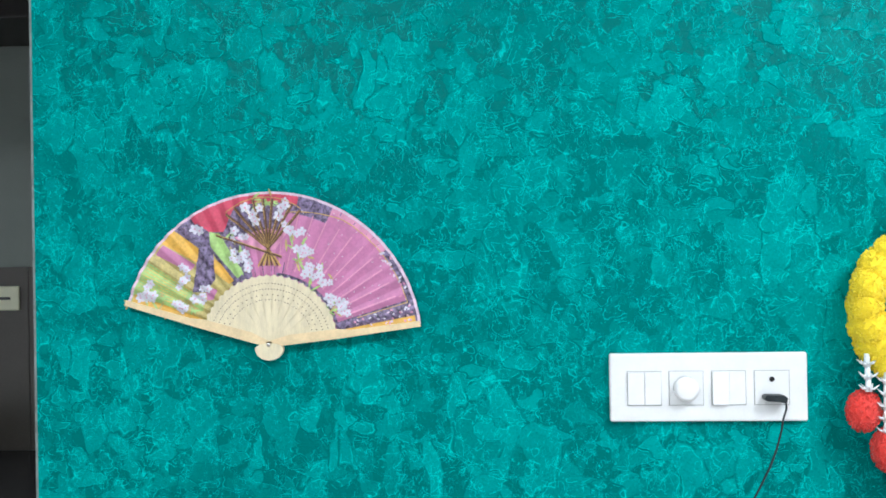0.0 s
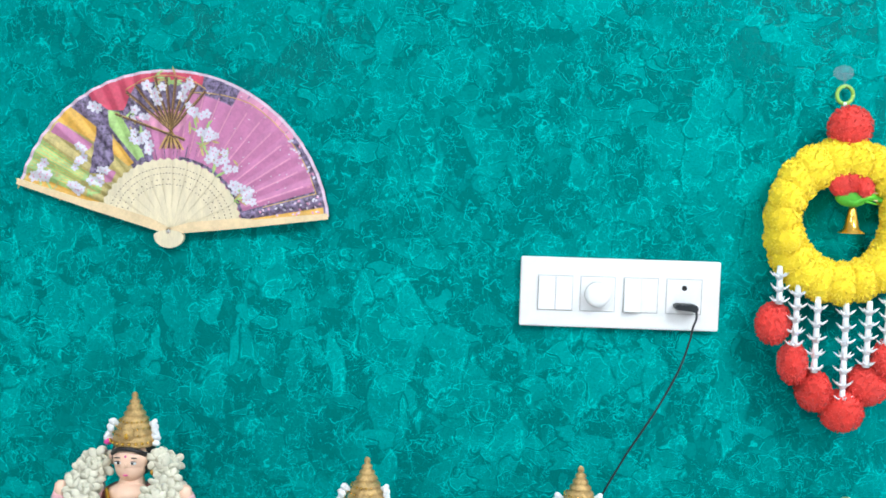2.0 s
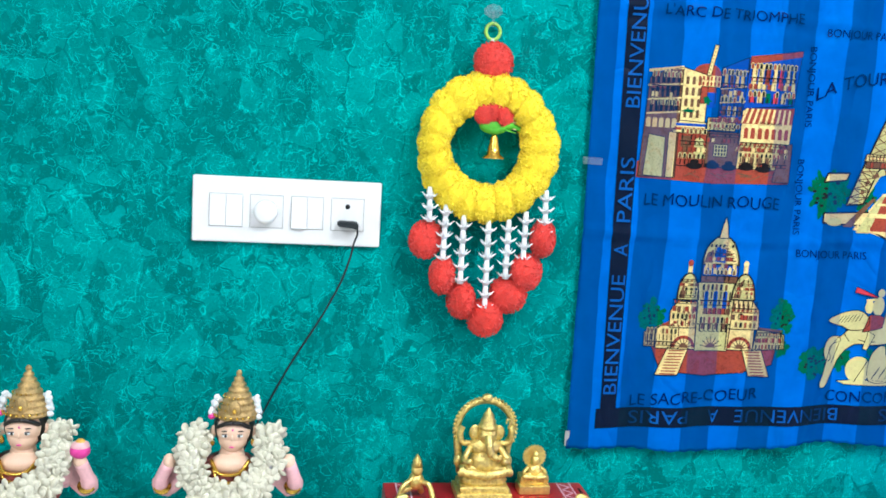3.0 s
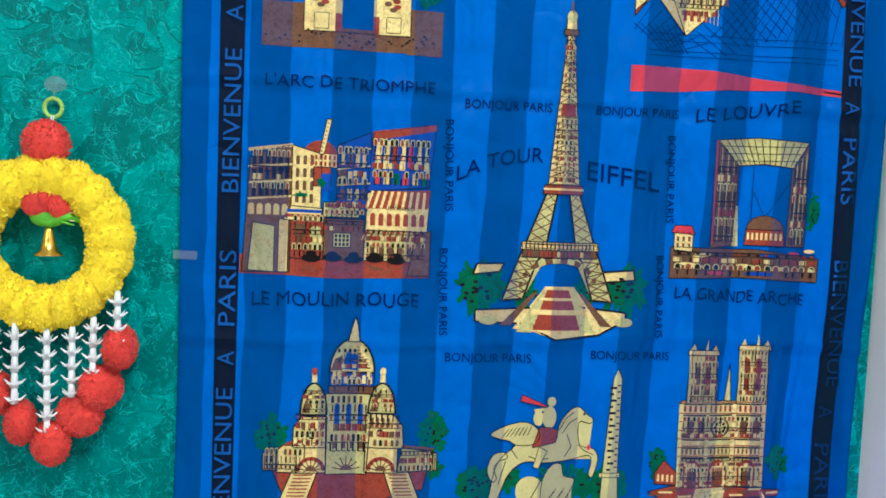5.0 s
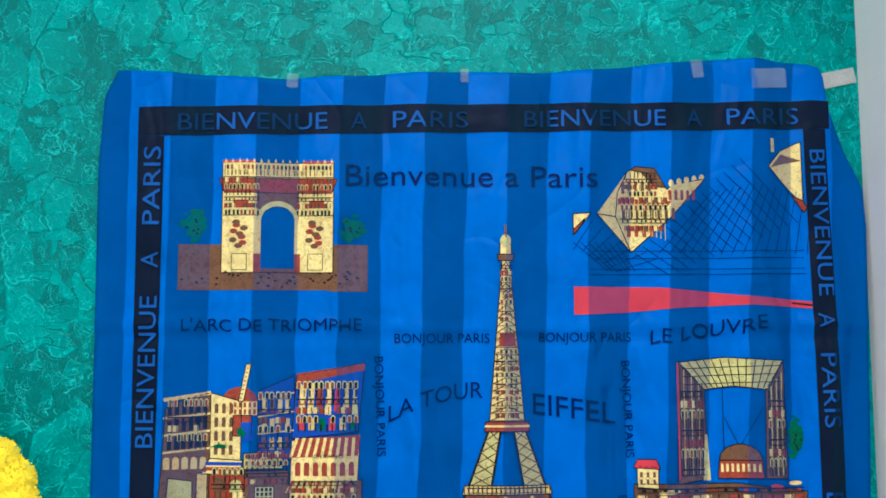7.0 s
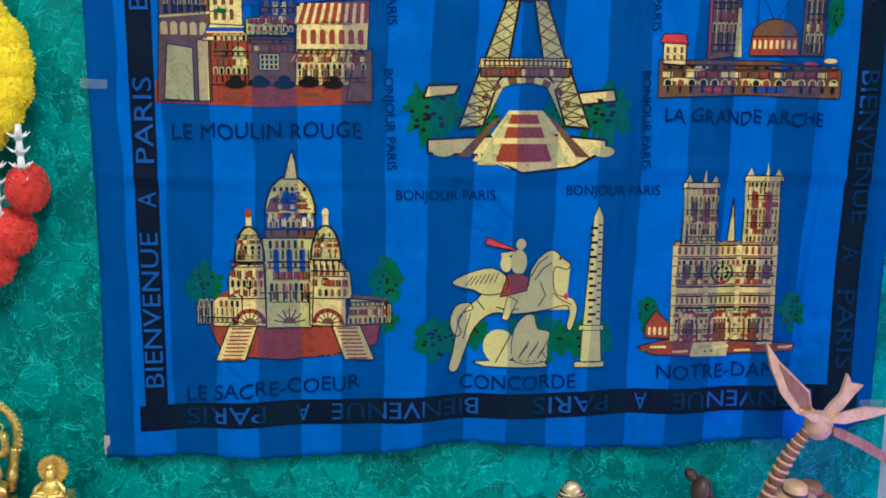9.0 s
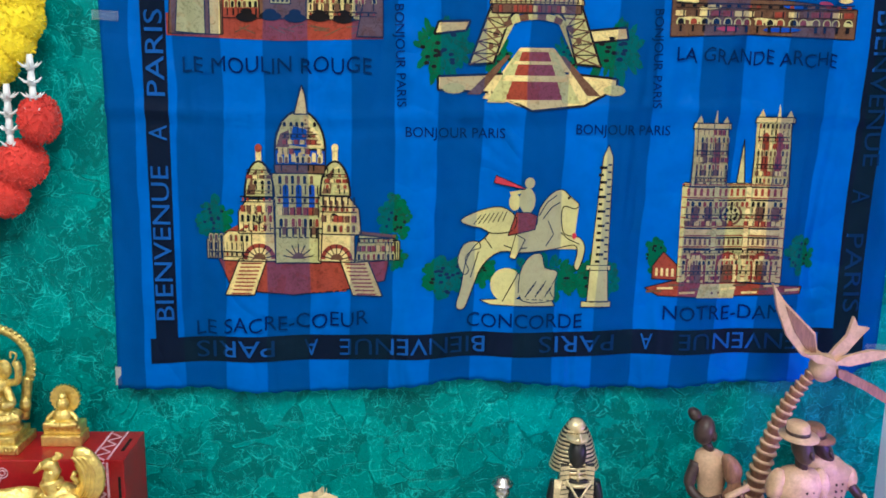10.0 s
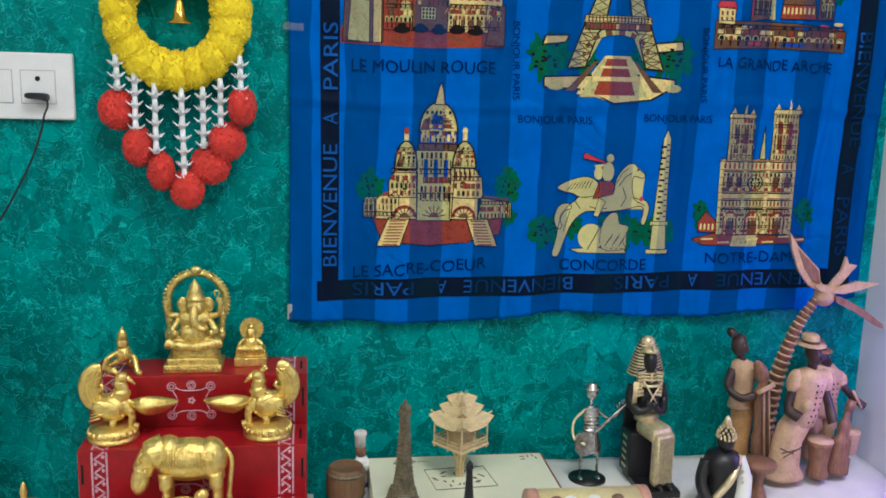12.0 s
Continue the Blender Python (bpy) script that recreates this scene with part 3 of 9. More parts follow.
scarf = thing("scarf", (1.2, WALL_Y, 0.93), "large blue striped souvenir scarf of Paris taped to the wall", "scarf")
NX, NZ = 170, 170
bm = bmesh.new()
grid = []
for j in range(NZ + 1):
    row = []
    for i in range(NX + 1):
        u, v = i / NX, j / NZ
        z = mix(0.935, 1.945, v)
        x = mix(scarf_left(z), scarf_right(z), u)
        z = mix(scarf_bottom(x), scarf_top(x), v)
        x = mix(scarf_left(z), scarf_right(z), u)
        row.append(bm.verts.new((x, scarf_y(x, z), z)))
    grid.append(row)
for a, b in zip(grid, grid[1:]):
    for i in range(NX):
        bm.faces.new((a[i], a[i + 1], b[i + 1], b[i])).smooth = True
fabric = part("fabric", bm, "scarf", scarf)
thick = fabric.modifiers.new("thickness", "SOLIDIFY")
thick.thickness, thick.offset = 0.0006, -1

PRINTS = ["s_cream", "s_olive", "s_brick", "s_red", "s_brown", "s_green", "s_line", "s_blue", "s_navy", "s_black", "s_letter", "s_pale"]
CREAM, OLIVE, BRICK, RED, BROWN, GREEN, LINE, BLUE, NAVY, BLACK, LETTER, PALE = range(12)


class Print:
    """Flat printed shapes in a box of the cloth, laid on its folds when done. Shapes are drawn from 0 to 1 across and up."""

    def __init__(self, x0, x1, z0, z1, depth=scarf_y, proud=0.0008):
        self.bm, self.at, self.depth, self.proud = bmesh.new(), (x0, x1, z0, z1), depth, proud
        self.squeeze = (x1 - x0) / (z1 - z0)

    def poly(self, pts, m, layer=0):
        x0, x1, z0, z1 = self.at
        vs = [self.bm.verts.new((mix(x0, x1, a), -layer * 0.00022, mix(z0, z1, b))) for a, b in pts]
        f = self.bm.faces.new(vs)
        f.material_index = m
        return f

    def rect(self, a0, a1, b0, b1, m, layer=0):
        self.poly([(a0, b0), (a1, b0), (a1, b1), (a0, b1)], m, layer)

    def oval(self, a, b, ra, rb, m, layer=0, n=18, lean=0.0):
        c, s = math.cos(lean), math.sin(lean)
        ring = [(ra * math.cos(t), rb * math.sin(t)) for t in (2 * math.pi * i / n for i in range(n))]
        self.poly([(a + p * c - q * s, b + p * s + q * c) for p, q in ring], m, layer)

    def arch(self, a0, a1, b0, b1, m, layer=0):
        r = (a1 - a0) / 2
        rb = min(r * self.squeeze, b1 - b0)
        top = [((a0 + a1) / 2 + r * math.cos(t), b1 - rb + rb * math.sin(t)) for t in (math.pi * i / 8 for i in range(9))]
        self.poly([(a0, b0), (a1, b0)] + top, m, layer)

    def line(self, p, q, w, m=LINE, layer=3):
        d = Vector(((q[0] - p[0]) * self.squeeze, q[1] - p[1]))
        if d.length < 1e-6:
            return
        d.normalize()
        ox, oz = -d.y * w / 2 / self.squeeze, d.x * w / 2
        self.poly([(p[0] + ox, p[1] + oz), (q[0] + ox, q[1] + oz), (q[0] - ox, q[1] - oz), (p[0] - ox, p[1] - oz)][::-1], m, layer)

    def outline(self, pts, w=0.006, m=LINE, layer=3):
        for p, q in zip(pts, pts[1:] + pts[:1]):
            self.line(p, q, w, m, layer)

    def shape(self, pts, m, layer=0, w=0.006):
        self.poly(pts, m, layer)
        self.outline(pts, w, LINE, layer + 1)

    def windows(self, a0, a1, b0, b1, nx, ny, m, layer=2, fill=0.5, arched=True):
        for i in range(nx):
            for j in range(ny):
                w, h = (a1 - a0) / nx, (b1 - b0) / ny
                a, b = a0 + (i + 0.5) * w, b0 + (j + 0.5) * h
                box = (a - w * fill / 2, a + w * fill / 2, b - h * 0.36, b + h * 0.36)
                self.arch(*box, m, layer) if arched else self.rect(*box, m, layer)

    def drawn(self, a0, a1, b0, b1, columns, rows, seed, layer=8.5):
        """Small drawn strokes of masonry: jambs, sills, niches and shadows set out on a loose grid."""
        rnd = random.Random(seed)
        w, h = (a1 - a0) / columns, (b1 - b0) / rows
        fine = w * self.squeeze
        order = ["arcade", "dashes", "cornice", "blocks"]
        start = rnd.randrange(4)
        for j in range(rows):
            motif = order[(start + j * 3) % 4]
            b = b0 + (j + 0.5) * h
            if motif == "cornice":
                self.line((a0, b + h * 0.30), (a1, b + h * 0.30), h * 0.16, LINE, layer)
                self.line((a0, b - h * 0.25), (a1, b - h * 0.25), h * 0.10, LINE, layer)
            for i in range(columns):
                if rnd.random() < 0.10:
                    continue
                a = a0 + (i + 0.5 + rnd.uniform(-0.12, 0.12)) * w
                if motif == "arcade":
                    self.arch(a - w * 0.40, a + w * 0.40, b - h * 0.46, b + h * 0.46, PALE, layer)
                    self.arch(a - w * 0.27, a + w * 0.27, b - h * 0.44, b + h * 0.32, rnd.choice((LINE, LINE, BROWN, BRICK)), layer + 0.5)
                elif motif == "dashes":
                    self.line((a, b - h * 0.44), (a, b + h * 0.40), fine * rnd.uniform(0.14, 0.34), LINE, layer)
                elif motif == "cornice":
                    self.rect(a - w * 0.18, a + w * 0.18, b - h * 0.16, b + h * 0.18, rnd.choice((LINE, BRICK)), layer)
                else:
                    self.rect(a - w * 0.44, a + w * 0.44, b - h * 0.36, b + h * 0.36, rnd.choice((BRICK, BRICK, BROWN, CREAM)), layer)
                    self.line((a + w * 0.3, b - h * 0.4), (a + w * 0.3, b + h * 0.4), fine * 0.14, LINE, layer + 0.5)

    def leaves(self, a, b, ra, rb, n, layer=0, m=GREEN):
        rnd = random.Random(int(a * 977 + b * 331 + n))
        self.oval(a, b, ra * 0.62, rb * 0.62, m, layer, 12)
        for i in range(n * 2):
            t, r = rnd.uniform(0, 6.28), rnd.uniform(0.45, 1.0)
            k = rnd.uniform(0.12, 0.30)
            self.oval(a + ra * r * math.cos(t) * 0.88, b + rb * r * math.sin(t) * 0.88, ra * k, rb * k * 0.7, m, layer + 0.08 * (i + 1) / (2 * n), 7, t)
        for i in range(n // 2):
            t, r = rnd.uniform(0, 6.28), rnd.random() * 0.7
            self.oval(a + ra * r * math.cos(t), b + rb * r * math.sin(t), ra * 0.10, rb * 0.07, LINE, layer + 1, 6)

    def text(self, s, a, b, wide, high, m=NAVY, layer=1, turn=0.0, sag=0.0, rise=0.0, jit=0.0):
        """Writing that starts at (a, b) in metres of the cloth, with its width, capital height and turn in degrees."""
        pts, faces, right, left = letters(s)
        c, k = math.cos(radians(turn)), math.sin(radians(turn))
        vs = []
        for px, py in pts:
            u = (px - left) / (right - left)
            q = py / 0.73 * high + rise * u + sag * 4 * u * (1 - u)
            if jit:
                q += jit * math.sin(u * len(s) * 2.4)
            p = u * wide
            vs.append(self.bm.verts.new((a + p * c - q * k, -layer * 0.00022, b + p * k + q * c)))
        for f in faces:
            try:
                self.bm.faces.new([vs[i] for i in f]).material_index = m
            except ValueError:
                pass

    def done(self, name, parent, label="", mats=PRINTS, reach=0.012):
        bmesh.ops.triangulate(self.bm, faces=[f for f in self.bm.faces if len(f.verts) > 4])
        for _ in range(5):
            long = [e for e in self.bm.edges if e.calc_length() > reach]
            if not long:
                break
            bmesh.ops.subdivide_edges(self.bm, edges=long, cuts=1)
            bmesh.ops.triangulate(self.bm, faces=[f for f in self.bm.faces if len(f.verts) > 4])
        for f in self.bm.faces:
            f.smooth = True
            f.normal_update()
            if f.normal.y > 0:
                f.normal_flip()
        for v in self.bm.verts:
            v.co.y = self.depth(v.co.x, v.co.z) - self.proud + v.co.y
        return part(name, self.bm, mats, parent, label)


def rounded(pts, steps=3):
    """A closed outline bent smoothly through its points."""
    n, out = len(pts), []
    for i in range(n):
        a, b, c, d = (Vector(pts[(i + q) % n]) for q in (-1, 0, 1, 2))
        for j in range(steps):
            s = j / steps
            out.append(tuple(0.5 * (2 * b + (c - a) * s + (2 * a - 5 * b + 4 * c - d) * s * s + (3 * b - a - 3 * c + d) * s ** 3)))
    return out


# black border band with blue letters
def band_z(x, z):
    return z + 0.019 * (x - 0.761) / 0.87


def border_right(z):
    """Inner edge of the right border band, which sways with the loose side of the cloth."""
    return float(np.interp(z, (1.0, 1.2, 1.35, 1.55, 1.87), (1.610, 1.614, 1.619, 1.617, 1.615)))


p = Print(0, 1, 0, 1)
for z0, z1 in ((1.850, 1.887), (0.967, 0.999)):
    for i in range(40):
        a, b = mix(0.761, 1.652, i / 40), mix(0.761, 1.652, (i + 1) / 40)
        p.poly([(a, band_z(a, z0)), (b, band_z(b, z0)), (b, band_z(b, z1)), (a, band_z(a, z1))], BLACK)
for i in range(40):
    s, t = i / 40, (i + 1) / 40
    a, b = mix(0.999, 1.850, s), mix(0.999, 1.850, t)
    p.poly([(mix(0.768, 0.761, s), a), (0.794, a), (0.794, b), (mix(0.768, 0.761, t), b)], BLACK)
    a, b = mix(1.0175, 1.8685, s), mix(1.0175, 1.8685, t)
    p.poly([(border_right(a), a), (border_right(a) + 0.030, a), (border_right(b) + 0.030, b), (border_right(b), b)], BLACK)
band = p.done("border_band", scarf, "black printed border band", reach=0.005)
def word(s, a, b, wide, high, m=NAVY, **how):
    p = Print(0, 1, 0, 1, proud=0.0012)
    p.text(s, a, b, wide, high, m, 9 if m == LETTER else 4, **how)
    p.done("border_word" if m == LETTER else "caption", band if m == LETTER else scarf, reach=0.0045)


for s, a, w in (("BIENVENUE", 0.811, 0.186), ("A", 1.027, 0.020), ("PARIS", 1.080, 0.096), ("BIENVENUE", 1.249, 0.184), ("A", 1.461, 0.021), ("PARIS", 1.514, 0.095)):
    word(s, a, band_z(a, 1.8565), w, 0.0225, LETTER, rise=0.019 * w)
for s, a, w in (("PARIS", 0.912, 0.096), ("A", 0.965, 0.017), ("BIENVENUE", 1.172, 0.180), ("PARIS", 1.334, 0.095), ("A", 1.383, 0.015), ("BIENVENUE", 1.592, 0.177)):
    word(s, a, band_z(a, 0.994), w, 0.022, LETTER, turn=180, rise=0.019 * w)
for s, z, w in (("BIENVENUE", 1.023, 0.188), ("A", 1.241, 0.018), ("PARIS", 1.293, 0.098), ("BIENVENUE", 1.466, 0.183), ("A", 1.684, 0.020), ("PARIS", 1.738, 0.098)):
    word(s, 0.791, z, w, 0.0225, LETTER, turn=90)
for s, z, w in (("BIENVENUE", 1.840, 0.190), ("A", 1.628, 0.018), ("PARIS", 1.577, 0.093), ("BIENVENUE", 1.404, 0.182), ("A", 1.193, 0.017), ("PARIS", 1.138, 0.098)):
    word(s, border_right(z - w / 2) + 0.005, z, w, 0.0215, LETTER, turn=-89)
word("Bienvenue a Paris", 1.021, 1.789, 0.321, 0.029)
word("L'ARC DE TRIOMPHE", 0.821, 1.606, 0.221, 0.016, jit=0.001)
word("LE LOUVRE", 1.407, 1.588, 0.150, 0.019, rise=0.020, jit=0.002)
word("LE MOULIN ROUGE", 0.812, 1.320, 0.219, 0.019, jit=0.0015, rise=0.003)
word("LA TOUR", 1.076, 1.493, 0.117, 0.021, rise=0.030, sag=0.008)
word("EIFFEL", 1.256, 1.503, 0.103, 0.027, rise=-0.013)
word("LA GRANDE ARCHE", 1.392, 1.343, 0.192, 0.017, rise=-0.004, jit=0.002)
word("LE SACRE-COEUR", 0.817, 1.003, 0.210, 0.019, rise=0.015, jit=0.0015)
word("CONCORDE", 1.149, 1.014, 0.143, 0.019, rise=0.002, jit=0.001)
word("NOTRE-DAME", 1.394, 1.026, 0.163, 0.019, rise=0.003, jit=0.001)
for a, b, w in ((1.083, 1.591, 0.119), (1.265, 1.592, 0.117), (1.071, 1.249, 0.119), (1.276, 1.255, 0.114)):
    word("BONJOUR PARIS", a, b, w, 0.0125)
for a, b, w in ((1.058, 1.574, 0.122), (1.057, 1.402, 0.118), (1.368, 1.568, 0.120), (1.362, 1.402, 0.115)):
    word("BONJOUR PARIS", a, b, w, 0.0115, turn=-88)


# triumphal arch
p = Print(0.815, 1.049, 1.655, 1.822)
p.rect(0, 0.24, 0.01, 0.35, BROWN), p.rect(0.24, 0.80, 0.01, 0.17, BROWN), p.rect(0.80, 1, 0.0, 0.35, BROWN)
p.leaves(0.08, 0.50, 0.075, 0.14, 14)
p.leaves(0.92, 0.47, 0.07, 0.12, 14)
half = [(0.52 + 0.088 * math.cos(t), 0.53 + 0.11 * math.sin(t)) for t in (math.pi * i / 12 for i in range(13))]
p.rect(0.225, 0.432, 0.14, 0.86, CREAM, 1), p.rect(0.608, 0.815, 0.14, 0.86, CREAM, 1)
for i in range(12):
    p.poly([half[i], half[i + 1], (half[i + 1][0], 0.86), (half[i][0], 0.86)], CREAM, 1)
ring = [(0.52 + 0.11 * math.cos(t), 0.53 + 0.15 * math.sin(t)) for t in (math.pi * i / 12 for i in range(13))]
for i in range(12):
    p.poly([half[i], half[i + 1], ring[i + 1], ring[i]], OLIVE, 2)
for i in range(12):
    p.poly([ring[i], ring[i + 1], (ring[i + 1][0], 0.74), (ring[i][0], 0.74)], BROWN, 2)
p.shape([(0.205, 0.85), (0.235, 0.74), (0.805, 0.74), (0.835, 0.85)], BRICK, 2)
p.shape([(0.225, 0.86), (0.815, 0.86), (0.815, 0.97), (0.225, 0.97)], CREAM, 2)
p.rect(0.225, 0.40, 0.97, 0.985, RED, 3), p.rect(0.65, 0.815, 0.97, 0.985, RED, 3)
for i in range(16):
    a = 0.235 + i * 0.0375
    p.poly([(a, 0.97), (a + 0.014, 0.97), (a + 0.007, 1.0)], CREAM, 3)
    p.rect(a, a + 0.004, 0.875, 0.955, BROWN, 4)
for a in (0.26, 0.66):
    p.rect(a, a + 0.13, 0.60, 0.71, OLIVE, 2)
    p.rect(a + 0.012, a + 0.118, 0.615, 0.695, CREAM, 3)
    p.rect(a + 0.024, a + 0.106, 0.625, 0.685, BRICK, 4)
    p.line((a - 0.03, 0.57), (a + 0.16, 0.57), 0.007)
    for i in range(9):
        p.oval(a + 0.055 + 0.03 * math.sin(i * 2.3), 0.34 + 0.022 * i, 0.022, 0.020, BRICK if i % 2 else BROWN, 3 + i * 0.1, 9)
    p.rect(a + 0.02, a + 0.10, 0.16, 0.28, CREAM, 3)
    p.outline([(a + 0.02, 0.16), (a + 0.10, 0.16), (a + 0.10, 0.28), (a + 0.02, 0.28)], 0.005, LINE, 4)
for a0, a1 in ((0.395, 0.432), (0.608, 0.64)):
    p.rect(a0, a1, 0.14, 0.28, BRICK, 3)
p.outline([(0.225, 0.14), (0.225, 0.86), (0.815, 0.86), (0.815, 0.14)], 0.006)
for i in range(40):
    a, b = random.uniform(0.02, 0.98), random.uniform(0.03, 0.15)
    p.oval(a, b, 0.008, 0.009, LINE, 2, 6)
p.drawn(0.235, 0.425, 0.57, 0.86, 9, 6, 31, 5), p.drawn(0.615, 0.805, 0.57, 0.86, 9, 6, 32, 5), p.drawn(0.24, 0.81, 0.87, 0.96, 26, 2, 33, 5)
p.done("printed_triumphal_arch", scarf, "printed cream and brick triumphal arch")

# windmill street
p = Print(0.795, 1.049, 1.358, 1.566)
p.poly([(0, 0.02), (0.5, 0.0), (0.98, 0.02), (0.98, 0.14), (0, 0.14)], BRICK)
p.shape([(0.01, 0.03), (0.04, 0.74), (0.14, 0.80), (0.25, 0.83), (0.25, 0.03)], BROWN, 1)
for j in range(3):
    for i in range(6):
        a = 0.05 + i * 0.033
        p.poly([(a, 0.50 + j * 0.10 + i * 0.004), (a + 0.02, 0.50 + j * 0.10 + i * 0.004), (a + 0.02, 0.575 + j * 0.10 + i * 0.004), (a, 0.575 + j * 0.10 + i * 0.004)], LINE, 3)
    p.line((0.03, 0.485 + j * 0.10), (0.25, 0.51 + j * 0.10), 0.012, CREAM, 2)
p.line((0.03, 0.79), (0.25, 0.83), 0.02, CREAM, 2)
for i in range(5):
    p.arch(0.035 + i * 0.042, 0.065 + i * 0.042, 0.39, 0.46, CREAM, 2)
p.shape([(0.04, 0.04), (0.17, 0.03), (0.17, 0.32), (0.06, 0.34)], OLIVE, 2)
p.shape([(0.19, 0.03), (0.24, 0.03), (0.24, 0.38), (0.19, 0.36)], CREAM, 2)
p.shape([(0.25, 0.42), (0.40, 0.42), (0.40, 0.78), (0.25, 0.83)], CREAM, 1)
p.windows(0.26, 0.37, 0.46, 0.78, 3, 4, BROWN, 2, 0.5)
p.oval(0.39, 0.78, 0.085, 0.085, BRICK, 0)
p.rect(0.335, 0.475, 0.70, 0.78, CREAM, 1)
p.windows(0.335, 0.475, 0.70, 0.78, 6, 2, BRICK, 2, 0.5, False)
p.shape([(0.36, 0.58), (0.45, 0.58), (0.45, 0.70), (0.36, 0.70)], BRICK, 2)
p.shape([(0.385, 0.78), (0.41, 0.78), (0.445, 1.0), (0.42, 1.0)], CREAM, 3)
for i in range(8):
    p.oval(0.397 + i * 0.0045, 0.80 + i * 0.025, 0.004, 0.005, LINE, 5, 6)
p.rect(0.40, 0.46, 0.55, 0.66, BLUE, 3)
p.leaves(0.40, 0.60, 0.03, 0.04, 6, 4), p.leaves(0.30, 0.52, 0.05, 0.02, 6, 4)
p.shape([(0.48, 0.42), (0.65, 0.44), (0.65, 0.93), (0.48, 0.84)], BLUE, 1)
for j in range(3):
    for i in range(4):
        p.rect(0.50 + i * 0.036, 0.522 + i * 0.036, 0.50 + j * 0.11, 0.57 + j * 0.11, CREAM if (i + j) % 3 else BROWN, 2)
    p.line((0.48, 0.59 + j * 0.10), (0.65, 0.61 + j * 0.11), 0.008, CREAM, 3)
p.shape([(0.64, 0.56), (0.96, 0.60), (0.99, 1.0), (0.66, 0.93)], BLUE, 2)
p.poly([(0.66, 0.88), (0.99, 0.96), (0.99, 1.0), (0.66, 0.94)], BRICK, 3)
for i in range(7):
    p.poly([(0.67 + i * 0.043, 0.70 + 0.02 * (i % 3)), (0.70 + i * 0.043, 0.70 + 0.02 * (i % 3)), (0.71 + i * 0.04, 0.86 + 0.03 * (i % 2)), (0.68 + i * 0.043, 0.88)], (CREAM, CREAM, BRICK, CREAM, RED, CREAM, OLIVE)[i], 4)
for i in range(6):
    p.rect(0.67 + i * 0.05, 0.70 + i * 0.05, 0.61, 0.68, (RED, CREAM, GREEN)[i % 3], 4)
p.shape([(0.63, 0.12), (0.95, 0.12), (0.97, 0.58), (0.64, 0.55)], CREAM, 2)
p.poly([(0.62, 0.45), (0.96, 0.46), (0.97, 0.58), (0.66, 0.56)], BRICK, 4)
for i in range(9):
    p.poly([(0.63 + i * 0.037, 0.455), (0.645 + i * 0.037, 0.455), (0.675 + i * 0.034, 0.565), (0.66 + i * 0.034, 0.565)], CREAM, 5)
p.windows(0.65, 0.95, 0.33, 0.44, 7, 1, BRICK, 4, 0.6)
p.poly([(0.61, 0.25), (0.95, 0.24), (0.96, 0.32), (0.65, 0.32)], OLIVE, 4)
for i in range(10):
    p.poly([(0.62 + i * 0.033, 0.25), (0.633 + i * 0.033, 0.25), (0.655 + i * 0.031, 0.32), (0.645 + i * 0.031, 0.32)], BRICK, 5)
p.windows(0.65, 0.94, 0.13, 0.24, 6, 1, BROWN, 4, 0.5)
p.shape([(0.21, 0.36), (0.40, 0.36), (0.41, 0.44), (0.25, 0.45)], CREAM, 3)
p.line((0.23, 0.42), (0.41, 0.42), 0.02, BLUE, 4), p.line((0.22, 0.39), (0.41, 0.39), 0.02, BRICK, 4)
p.shape([(0.25, 0.12), (0.42, 0.12), (0.42, 0.36), (0.25, 0.36)], BRICK, 2)
p.rect(0.27, 0.33, 0.22, 0.34, BROWN, 3), p.arch(0.35, 0.41, 0.18, 0.33, OLIVE, 3)
p.shape([(0.42, 0.12), (0.63, 0.12), (0.63, 0.38), (0.42, 0.38)], BROWN, 3)
p.shape([(0.47, 0.20), (0.56, 0.20), (0.56, 0.29), (0.47, 0.29)], OLIVE, 4)
p.windows(0.475, 0.555, 0.205, 0.285, 4, 3, LINE, 5, 0.6, False)
p.shape([(0.415, 0.39), (0.60, 0.39), (0.60, 0.49), (0.415, 0.48)], OLIVE, 5)
for i in range(5):
    p.oval(0.36 + i * 0.11, 0.125 + 0.008 * (i % 2), 0.05, 0.026, LINE, 5, 12)
    p.oval(0.36 + i * 0.11, 0.155, 0.028, 0.018, LINE, 5, 10)
for i in range(14):
    a = random.uniform(0.22, 0.95)
    p.line((a, 0.03 + 0.06 * random.random()), (a + 0.07, 0.035 + 0.06 * random.random()), 0.007, BROWN, 2)
p.shape([(0.86, 0.03), (0.98, 0.03), (0.98, 0.32), (0.90, 0.30)], BROWN, 5)
p.text("ROUGE", 0.911, 1.4418, 0.034, 0.013, LINE, 7)
p.text("CYRANO", 0.985, 1.451, 0.036, 0.005, LINE, 7)
p.text("CYRANO", 0.980, 1.409, 0.034, 0.005, LINE, 7)
p.drawn(0.05, 0.24, 0.50, 0.80, 8, 6, 21), p.drawn(0.26, 0.42, 0.13, 0.40, 6, 6, 22), p.drawn(0.64, 0.95, 0.13, 0.32, 12, 5, 23), p.drawn(0.48, 0.64, 0.45, 0.84, 6, 8, 24), p.drawn(0.42, 0.63, 0.30, 0.48, 8, 5, 25), p.drawn(0.66, 0.96, 0.60, 0.90, 11, 6, 26)
p.done("printed_windmill_street", scarf, "printed street with a red windmill and cafes")

